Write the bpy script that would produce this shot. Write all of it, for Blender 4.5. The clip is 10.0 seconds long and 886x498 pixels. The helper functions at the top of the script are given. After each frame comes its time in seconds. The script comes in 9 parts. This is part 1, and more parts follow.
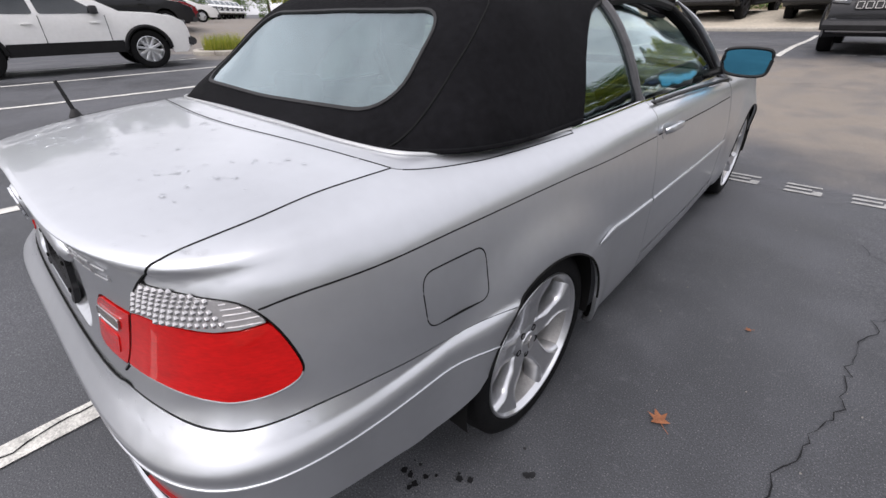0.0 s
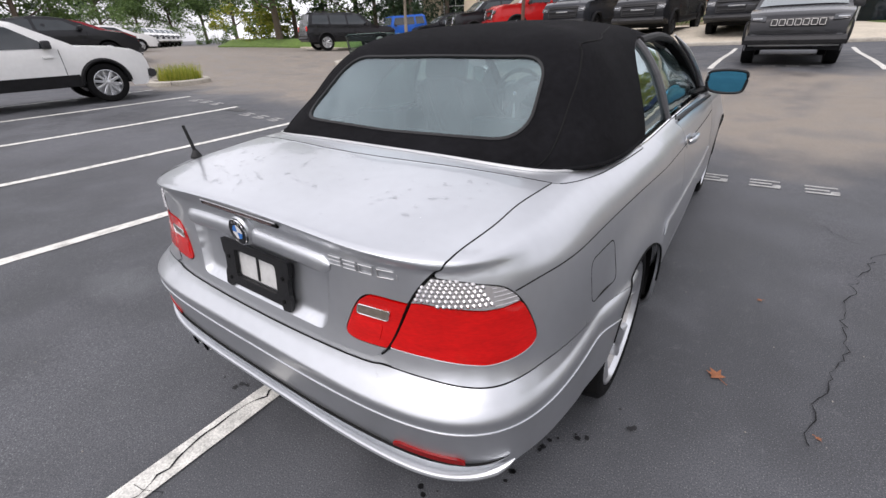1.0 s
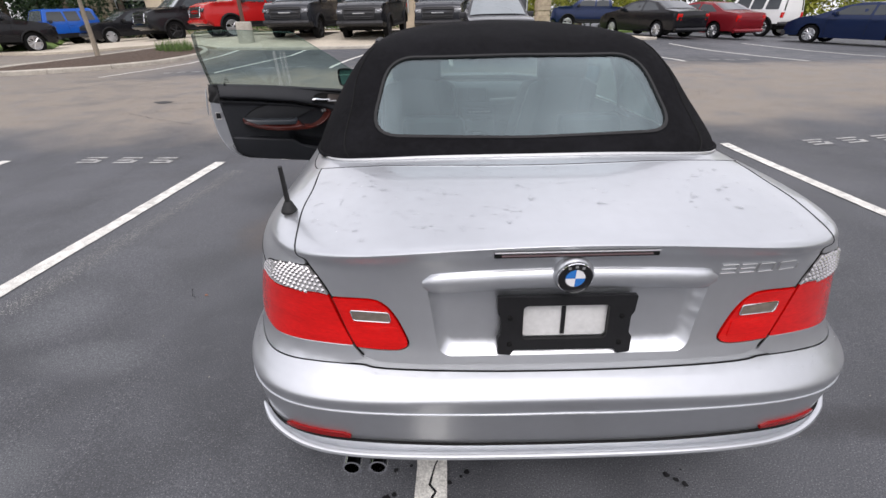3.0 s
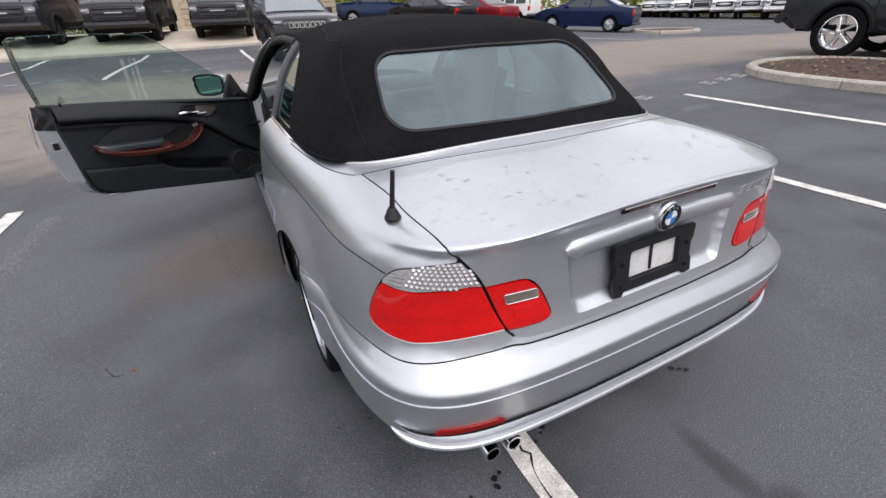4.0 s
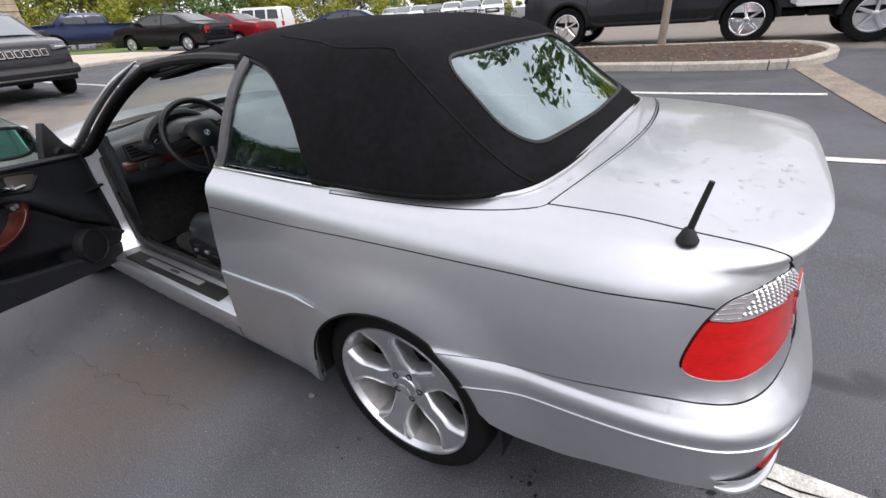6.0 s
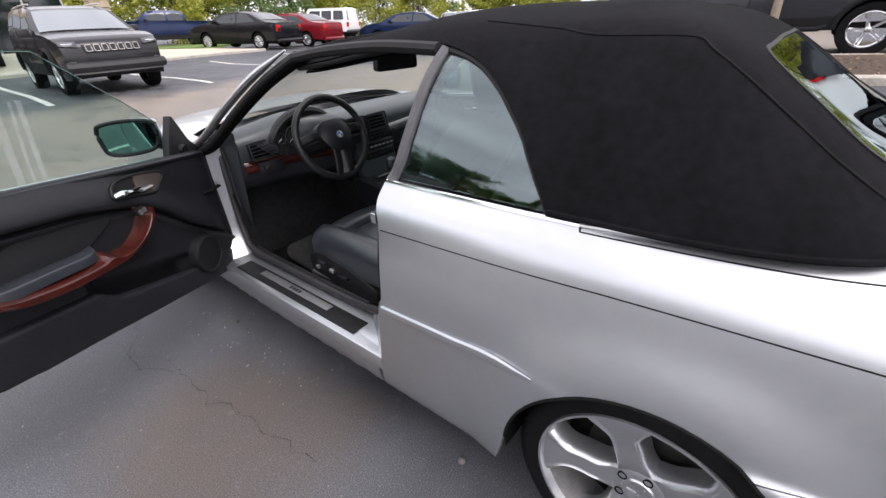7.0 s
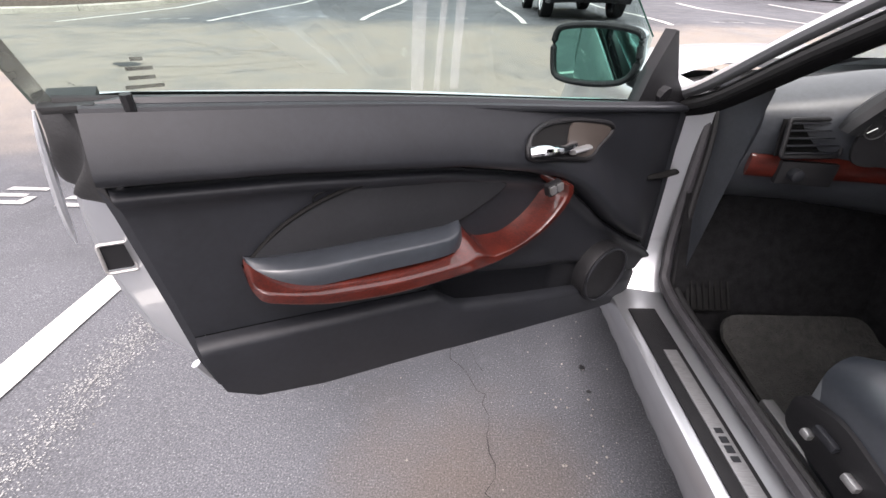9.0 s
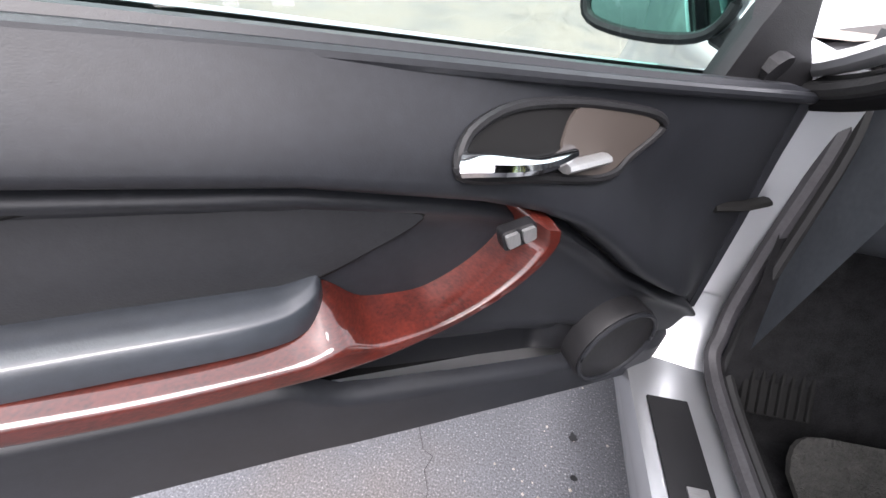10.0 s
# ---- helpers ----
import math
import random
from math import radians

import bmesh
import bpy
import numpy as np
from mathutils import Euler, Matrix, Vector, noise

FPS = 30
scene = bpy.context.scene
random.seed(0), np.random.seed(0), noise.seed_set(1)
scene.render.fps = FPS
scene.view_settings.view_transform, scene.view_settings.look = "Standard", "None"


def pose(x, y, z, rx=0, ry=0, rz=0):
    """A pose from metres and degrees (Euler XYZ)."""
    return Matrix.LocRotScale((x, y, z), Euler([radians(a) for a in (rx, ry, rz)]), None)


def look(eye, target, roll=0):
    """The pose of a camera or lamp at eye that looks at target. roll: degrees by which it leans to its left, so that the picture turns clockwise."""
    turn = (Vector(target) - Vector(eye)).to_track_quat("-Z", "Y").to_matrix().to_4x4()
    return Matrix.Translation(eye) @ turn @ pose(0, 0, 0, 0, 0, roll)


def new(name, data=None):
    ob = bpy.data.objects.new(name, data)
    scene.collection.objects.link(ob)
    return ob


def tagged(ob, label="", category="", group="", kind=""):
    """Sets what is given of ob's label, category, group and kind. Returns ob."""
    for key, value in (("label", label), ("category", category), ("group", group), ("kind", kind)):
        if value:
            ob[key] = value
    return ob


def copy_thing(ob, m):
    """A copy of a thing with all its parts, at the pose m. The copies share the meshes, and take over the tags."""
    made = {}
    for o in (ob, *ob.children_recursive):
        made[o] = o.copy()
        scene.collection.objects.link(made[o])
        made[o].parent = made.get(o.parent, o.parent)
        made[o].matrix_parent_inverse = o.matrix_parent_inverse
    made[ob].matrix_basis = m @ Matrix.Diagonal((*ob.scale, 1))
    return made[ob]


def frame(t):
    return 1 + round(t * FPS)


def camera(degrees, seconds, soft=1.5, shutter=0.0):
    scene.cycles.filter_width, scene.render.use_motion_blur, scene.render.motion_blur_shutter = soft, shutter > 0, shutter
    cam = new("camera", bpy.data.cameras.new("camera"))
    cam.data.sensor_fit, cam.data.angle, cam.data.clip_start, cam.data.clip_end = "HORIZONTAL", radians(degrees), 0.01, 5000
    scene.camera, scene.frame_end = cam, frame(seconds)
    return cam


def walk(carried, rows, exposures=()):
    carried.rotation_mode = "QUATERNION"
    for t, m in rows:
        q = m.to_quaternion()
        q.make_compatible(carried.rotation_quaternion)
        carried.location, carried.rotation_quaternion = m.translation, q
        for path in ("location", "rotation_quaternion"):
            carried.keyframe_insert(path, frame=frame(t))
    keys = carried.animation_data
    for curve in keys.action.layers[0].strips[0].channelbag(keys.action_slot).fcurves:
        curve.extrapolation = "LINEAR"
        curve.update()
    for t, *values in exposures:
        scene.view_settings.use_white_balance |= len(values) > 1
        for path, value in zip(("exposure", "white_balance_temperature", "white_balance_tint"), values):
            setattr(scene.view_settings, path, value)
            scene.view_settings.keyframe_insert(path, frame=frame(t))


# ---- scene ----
cam = camera(92.3, 10.0)
PATH = [
    (0, (1.316, -0.941, 1.235), (0.14, 0.351, 0.261), -0.8),
    (0.5, (1.248, -1.228, 1.288), (0.081, 0.109, 0.366), -1.6),
    (1, (1.057, -1.455, 1.329), (0.018, -0.009, 0.418), -2.2),
    (1.5, (0.703, -1.554, 1.335), (-0.169, 0.009, 0.444), -4.7),
    (2, (0.381, -1.626, 1.335), (-0.231, 0.045, 0.423), -3.7),
    (2.5, (0.043, -1.698, 1.356), (-0.248, 0.054, 0.435), -3.0),
    (2.7, (-0.08, -1.703, 1.348), (-0.263, 0.062, 0.424), -2.0),
    (3.8, (-0.862, -1.589, 1.347), (-0.225, 0.041, 0.377), -1.6),
    (4, (-0.979, -1.565, 1.355), (-0.212, 0.01, 0.39), -2.3),
    (4.5, (-1.172, -1.399, 1.349), (-0.24, 0.081, 0.378), -3.8),
    (5, (-1.342, -1.181, 1.367), (-0.182, 0.117, 0.382), -3.3),
    (5.2, (-1.402, -1.098, 1.361), (-0.163, 0.13, 0.383), -3.6),
    (6.3, (-1.542, -0.501, 1.35), (-0.087, 0.473, 0.384), -4.7),
    (6.5, (-1.536, -0.375, 1.353), (-0.079, 0.602, 0.392), -4.6),
    (7, (-1.553, -0.065, 1.326), (-0.215, 1.086, 0.385), -3.5),
    (7.5, (-1.539, 0.219, 1.296), (-0.531, 1.678, 0.37), -3.5),
    (8, (-1.465, 0.48, 1.243), (-0.89, 2.166, 0.335), -1.9),
    (8.5, (-1.405, 0.677, 1.183), (-1.207, 2.421, 0.223), -1.8),
    (9, (-1.375, 0.925, 1.13), (-1.374, 2.61, 0.052), 1.1),
    (9.5, (-1.325, 1.141, 1.082), (-1.444, 2.739, -0.115), 3.2),
    (10, (-1.188, 1.343, 1.038), (-1.378, 2.887, -0.22), 4.8),
]
walk(cam, [(t, look(eye, target, roll)) for t, eye, target, roll in PATH],
     exposures=[(0, 0.5, 6500, 16), (5.2, 0.55, 6500, 16), (6.5, 0.85, 6500, 17), (7.5, 1.2, 6700, 19), (8.5, 1.65, 6900, 21), (9.2, 1.9, 6750, 20), (10, 2.4, 6550, 18)])

# ---- world and light: a bright overcast day ----
world = bpy.data.worlds.new("overcast_sky")
scene.world = world
world.use_nodes = True
wn, wl = world.node_tree.nodes, world.node_tree.links
wn.clear()
w_out = wn.new("ShaderNodeOutputWorld")
w_bg = wn.new("ShaderNodeBackground")
w_sky = wn.new("ShaderNodeTexSky")
w_sky.sky_type = "NISHITA"
w_sky.sun_disc = False
w_sky.sun_elevation = radians(52)
w_sky.sun_rotation = radians(200)
w_sky.air_density, w_sky.dust_density, w_sky.ozone_density = 1.0, 3.0, 1.0
w_hsv = wn.new("ShaderNodeHueSaturation")
w_hsv.inputs["Saturation"].default_value = 0.22
w_tc = wn.new("ShaderNodeTexCoord")
w_map = wn.new("ShaderNodeMapping")
w_map.inputs["Scale"].default_value = (1.6, 1.6, 3.2)
w_noise = wn.new("ShaderNodeTexNoise")
w_noise.inputs["Scale"].default_value = 1.7
w_noise.inputs["Detail"].default_value = 6
w_ramp = wn.new("ShaderNodeMapRange")
w_ramp.inputs["From Min"].default_value, w_ramp.inputs["From Max"].default_value = 0.35, 0.68
w_ramp.inputs["To Min"].default_value, w_ramp.inputs["To Max"].default_value = 0.0, 1.0
w_cloud = wn.new("ShaderNodeMix")
w_cloud.data_type = "RGBA"
w_cloud.inputs["B"].default_value = (9.0, 9.2, 9.6, 1)
w_fac = wn.new("ShaderNodeMath")
w_fac.operation = "MULTIPLY_ADD"
w_fac.inputs[1].default_value, w_fac.inputs[2].default_value = 0.55, 0.3
wl.new(w_tc.outputs["Generated"], w_map.inputs["Vector"])
wl.new(w_map.outputs[0], w_noise.inputs["Vector"])
wl.new(w_noise.outputs["Fac"], w_ramp.inputs["Value"])
wl.new(w_ramp.outputs[0], w_fac.inputs[0])
wl.new(w_fac.outputs[0], w_cloud.inputs["Factor"])
wl.new(w_sky.outputs[0], w_hsv.inputs["Color"])
wl.new(w_hsv.outputs[0], w_cloud.inputs["A"])
wl.new(w_cloud.outputs["Result"], w_bg.inputs["Color"])
w_bg.inputs["Strength"].default_value = 0.135
wl.new(w_bg.outputs[0], w_out.inputs[0])
sun_data = bpy.data.lights.new("sun", "SUN")
sun_data.energy, sun_data.angle, sun_data.color = 0.9, radians(25), (1.0, 0.97, 0.93)
sun = new("sun", sun_data)
sun.matrix_world = look((4, -14, 22), (0, 0, 0))

# ---- materials ----
MATS = {}


def mat(name, base, rough=0.5, metal=0.0, var=0.0, scale=8.0, bump=0.0, bscale=60.0, coat=0.0, spec=0.5, rvar=0.0, base2=None, detail=6.0,
        trans=0.0, ior=1.45, emit=0.0, object_random=0.0, coat_rough=0.03, stretch=(1, 1, 1)):
    """A procedural surface: a base colour that varies at two scales, roughness that varies, and fine relief."""
    m = bpy.data.materials.new(name)
    m.use_nodes = True
    n, l = m.node_tree.nodes, m.node_tree.links
    b = n["Principled BSDF"]
    b.inputs["Base Color"].default_value = (*base, 1)
    b.inputs["Roughness"].default_value = rough
    b.inputs["Metallic"].default_value = metal
    b.inputs["Coat Weight"].default_value = coat
    b.inputs["Coat Roughness"].default_value = coat_rough
    b.inputs["Specular IOR Level"].default_value = spec
    b.inputs["Transmission Weight"].default_value = trans
    b.inputs["IOR"].default_value = ior
    if emit:
        b.inputs["Emission Color"].default_value = (*base, 1)
        b.inputs["Emission Strength"].default_value = emit
    if var or bump or rvar:
        tc = n.new("ShaderNodeTexCoord")
        mp = n.new("ShaderNodeMapping")
        mp.inputs["Scale"].default_value = stretch
        l.new(tc.outputs["Object"], mp.inputs["Vector"])
    if var:
        t1, t2 = n.new("ShaderNodeTexNoise"), n.new("ShaderNodeTexNoise")
        t1.inputs["Scale"].default_value, t2.inputs["Scale"].default_value = scale, scale * 9
        for t in (t1, t2):
            t.inputs["Detail"].default_value = detail
            l.new(mp.outputs[0], t.inputs["Vector"])
        add = n.new("ShaderNodeMath")
        add.operation = "ADD"
        l.new(t1.outputs["Fac"], add.inputs[0])
        l.new(t2.outputs["Fac"], add.inputs[1])
        rng = n.new("ShaderNodeMapRange")
        rng.inputs["From Min"].default_value, rng.inputs["From Max"].default_value = 0.7, 1.3
        l.new(add.outputs[0], rng.inputs["Value"])
        mix = n.new("ShaderNodeMix")
        mix.data_type = "RGBA"
        lo = base2 or tuple(c * (1 - var) for c in base)
        hi = base if base2 else tuple(min(1, c * (1 + var)) for c in base)
        mix.inputs["A"].default_value, mix.inputs["B"].default_value = (*lo, 1), (*hi, 1)
        l.new(rng.outputs[0], mix.inputs["Factor"])
        last = mix.outputs["Result"]
        if object_random:
            info, hs = n.new("ShaderNodeObjectInfo"), n.new("ShaderNodeHueSaturation")
            rr = n.new("ShaderNodeMapRange")
            rr.inputs["To Min"].default_value, rr.inputs["To Max"].default_value = 1 - object_random, 1 + object_random
            l.new(info.outputs["Random"], rr.inputs["Value"])
            l.new(rr.outputs[0], hs.inputs["Value"])
            l.new(last, hs.inputs["Color"])
            last = hs.outputs[0]
        l.new(last, b.inputs["Base Color"])
    if rvar:
        t3, rg = n.new("ShaderNodeTexNoise"), n.new("ShaderNodeMapRange")
        t3.inputs["Scale"].default_value = scale * 0.7
        t3.inputs["Detail"].default_value = 5
        l.new(mp.outputs[0], t3.inputs["Vector"])
        rg.inputs["From Min"].default_value, rg.inputs["From Max"].default_value = 0.3, 0.7
        rg.inputs["To Min"].default_value, rg.inputs["To Max"].default_value = max(0, rough - rvar), min(1, rough + rvar)
        l.new(t3.outputs["Fac"], rg.inputs["Value"])
        l.new(rg.outputs[0], b.inputs["Roughness"])
    if bump:
        t4, bp = n.new("ShaderNodeTexNoise"), n.new("ShaderNodeBump")
        t4.inputs["Scale"].default_value = bscale
        t4.inputs["Detail"].default_value = 4
        l.new(mp.outputs[0], t4.inputs["Vector"])
        bp.inputs["Strength"].default_value = bump
        bp.inputs["Distance"].default_value = 0.01
        l.new(t4.outputs["Fac"], bp.inputs["Height"])
        l.new(bp.outputs[0], b.inputs["Normal"])
    MATS[name] = m
    return m


SILVER = mat("silver_metallic_paint", (0.55, 0.566, 0.588), 0.36, 0.88, var=0.03, scale=3, bump=0.015, bscale=900, coat=0.55, coat_rough=0.04)
SHUT = mat("shut_line_black", (0.004, 0.004, 0.004), 0.8, spec=0.25)
CANVAS = mat("black_canvas", (0.0068, 0.0068, 0.0080), 0.95, 0, var=0.4, scale=5, bump=0.35, bscale=1400, spec=0.12)
RUBBER = mat("black_rubber", (0.008, 0.008, 0.0085), 0.65, var=0.3, scale=20, bump=0.1, bscale=200)
TYRE = mat("tyre_rubber", (0.006, 0.006, 0.0065), 0.7, spec=0.15, var=0.4, scale=14, bump=0.15, bscale=150)
ALLOY = mat("silver_alloy", (0.62, 0.63, 0.65), 0.28, 0.9, var=0.06, scale=20, coat=0.5)
ALLOY_DULL = mat("dull_alloy", (0.42, 0.41, 0.40), 0.45, 0.8, var=0.2, scale=30)
CHROME = mat("bright_chrome", (0.82, 0.83, 0.85), 0.08, 1.0)
PLASTIC = mat("black_plastic", (0.009, 0.009, 0.010), 0.45, var=0.2, scale=30, spec=0.35, bump=0.2, bscale=700)
DASH = mat("grained_grey_black_dash", (0.033, 0.037, 0.043), 0.42, var=0.25, scale=12, bump=0.06, bscale=700, spec=0.85)
TRIM = mat("grained_black_trim", (0.0105, 0.0115, 0.0142), 0.44, var=0.25, scale=12, bump=0.05, bscale=700, spec=0.52)
LEATHER = mat("black_leather", (0.022, 0.0260, 0.0315), 0.31, var=0.2, scale=10, bump=0.035, bscale=420, spec=0.95)
CARPET = mat("dark_carpet", (0.0112, 0.0112, 0.0120), 1.0, var=0.5, scale=40, bump=0.6, bscale=900, spec=0.1)
INSET = mat("matt_black_leather", (0.0115, 0.0122, 0.0140), 0.5, var=0.2, scale=14, bump=0.08, bscale=420, spec=0.5)
HIDE = mat("worn_wheel_leather", (0.009, 0.0095, 0.0105), 0.42, var=0.3, scale=30, bump=0.05, bscale=500, spec=0.5)
LINING = mat("dark_headlining", (0.0045, 0.0045, 0.005), 0.9, var=0.3, scale=20, bump=0.2, bscale=600, spec=0.12)
WOOD = mat("burl_wood_veneer", (0.072, 0.0105, 0.0062), 0.45, var=0.5, scale=22, base2=(0.020, 0.0035, 0.0025), coat=1.0, coat_rough=0.02, spec=0.2, stretch=(1, 1, 3))
RED_LENS = mat("red_lens", (0.607, 0.0042, 0.0028), 0.22, var=0.45, scale=7, base2=(0.42, 0.002, 0.001), coat=0.6, spec=0.3, bump=0.12, bscale=220, stretch=(1, 1, 4))
RED_DARK = mat("dark_red_lens", (0.22, 0.0, 0.0), 0.25, coat=0.2, spec=0.25)
CLEAR_LENS = mat("clear_lens", (0.64, 0.63, 0.63), 0.2, 0.7, var=0.12, scale=60, bump=0.15, bscale=120, coat=0.7)
FACET = mat("lens_facet", (0.50, 0.49, 0.49), 0.2, 0.85, coat=0.4)
PLATE_WHITE = mat("white_plate", (0.55, 0.55, 0.54), 0.4, var=0.1, scale=9)
BLUE = mat("blue_enamel", (0.02, 0.16, 0.5), 0.2, coat=1.0)
WHITE_ENAMEL = mat("white_enamel", (0.75, 0.75, 0.75), 0.2, coat=1.0)
SATIN = mat("satin_aluminium", (0.6, 0.6, 0.6), 0.35, 0.9, var=0.08, scale=40, stretch=(1, 12, 1))
# the green of reflected trees is put into this mirror's colour
MIRROR_GREEN = mat("tree_green_mirror", (0.25, 0.5, 0.42), 0.02, 1.0)
MIRROR_BLUE = mat("blue_tinted_mirror", (0.10, 0.42, 0.62), 0.03, 1.0)


def glass_mat(name, tint, mirror=0.12, rough=0.0):
    """Thin tinted glass: a tinted see-through pane with a Fresnel reflection."""
    m = bpy.data.materials.new(name)
    m.use_nodes = True
    n, l = m.node_tree.nodes, m.node_tree.links
    n.clear()
    out, mix = n.new("ShaderNodeOutputMaterial"), n.new("ShaderNodeMixShader")
    tr, gl, lw = n.new("ShaderNodeBsdfTransparent"), n.new("ShaderNodeBsdfGlossy"), n.new("ShaderNodeLayerWeight")
    fr, ad = n.new("ShaderNodeMath"), n.new("ShaderNodeMath")
    fr.operation = "POWER"
    fr.inputs[1].default_value = 4.0
    lw.inputs["Blend"].default_value = 0.5
    l.new(lw.outputs["Facing"], fr.inputs[0])
    ad.operation = "ADD"
    ad.inputs[1].default_value = mirror
    ad.use_clamp = True
    tr.inputs["Color"].default_value = (*tint, 1)
    gl.inputs["Roughness"].default_value = rough
    gl.inputs["Color"].default_value = (0.82, 0.93, 0.96, 1)
    l.new(fr.outputs[0], ad.inputs[0])
    l.new(ad.outputs[0], mix.inputs["Fac"])
    l.new(tr.outputs[0], mix.inputs[1])
    l.new(gl.outputs[0], mix.inputs[2])
    l.new(mix.outputs[0], out.inputs[0])
    MATS[name] = m
    return m


GLASS = glass_mat("green_tinted_glass", (0.80, 0.885, 0.865), 0.05)
GLASS_REAR = glass_mat("rear_window_glass", (0.55, 0.64, 0.63), 0.16, 0.0)
GLASS_QUARTER = glass_mat("quarter_window_glass", (0.50, 0.58, 0.56), 0.13)
GLASS_CAR = mat("dark_car_glass", (0.012, 0.018, 0.022), 0.05, 0.0, spec=0.7, coat=0.3)

# ---- shaping helpers ----
from mathutils.geometry import delaunay_2d_cdt


def finish(bm, mesh_name, smooth=True):
    me = bpy.data.meshes.new(mesh_name)
    bm.normal_update()
    for f in bm.faces:
        f.smooth = smooth
    bm.to_mesh(me)
    bm.free()
    return me


def part(name, bm, material, parent=None, label="", smooth=True, sharp=35):
    """Links a bmesh as one mesh object, under a thing or a part if one is given."""
    if smooth:
        bm.normal_update()
        lim = radians(sharp)
        for e in bm.edges:
            if len(e.link_faces) == 2 and e.calc_face_angle(0) > lim:
                e.smooth = False
    ob = new(name, finish(bm, name, smooth))
    if material:
        ob.data.materials.append(material)
    if parent:
        ob.parent = parent
    if label:
        ob["label"] = label
    return ob


def thing(name, label, category, group="", kind="", at=None):
    ob = new(name)
    ob.empty_display_size = 0.1
    if at is not None:
        ob.matrix_world = at
    return tagged(ob, label, category, group, kind)


def spline(points, n=12, closed=False):
    """A dense smooth line through a few points of any dimension (centripetal-like Catmull-Rom)."""
    p = [np.array(q, float) for q in points]
    m = len(p)
    out = []
    for i in range(m if closed else m - 1):
        a, b, c, d = ((p[(i - 1) % m], p[i], p[(i + 1) % m], p[(i + 2) % m]) if closed
                      else (p[max(i - 1, 0)], p[i], p[i + 1], p[min(i + 2, m - 1)]))
        for k in range(n):
            t = k / n
            out.append(0.5 * (2 * b + (c - a) * t + (2 * a - 5 * b + 4 * c - d) * t * t + (3 * b - a - 3 * c + d) * t ** 3))
    if not closed:
        out.append(p[-1])
    return [tuple(float(x) for x in q) for q in out]


def dense(points, step=0.03, closed=True):
    """The straight outline through the points, cut into short pieces."""
    out, m = [], len(points)
    for i in range(m if closed else m - 1):
        a, b = np.array(points[i], float), np.array(points[(i + 1) % m], float)
        k = max(1, int(math.ceil(np.linalg.norm(b - a) / step)))
        out += [tuple(a + (b - a) * j / k) for j in range(k)]
    if not closed:
        out.append(tuple(points[-1]))
    return out


def rounded(points, r, n=5):
    """A closed outline with its corners rounded."""
    out, m = [], len(points)
    for i in range(m):
        a, b, c = (np.array(points[j % m], float) for j in (i - 1, i, i + 1))
        ra = min(r, np.linalg.norm(a - b) * 0.48, np.linalg.norm(c - b) * 0.48)
        s, e = b + (a - b) / np.linalg.norm(a - b) * ra, b + (c - b) / np.linalg.norm(c - b) * ra
        for k in range(n + 1):
            t = k / n
            out.append(tuple((1 - t) ** 2 * s + 2 * t * (1 - t) * b + t * t * e))
    return out


def inside(poly, x, y):
    hit = False
    j = len(poly) - 1
    for i in range(len(poly)):
        (xi, yi), (xj, yj) = poly[i], poly[j]
        if (yi > y) != (yj > y) and x < (xj - xi) * (y - yi) / (yj - yi) + xi:
            hit = not hit
        j = i
    return hit


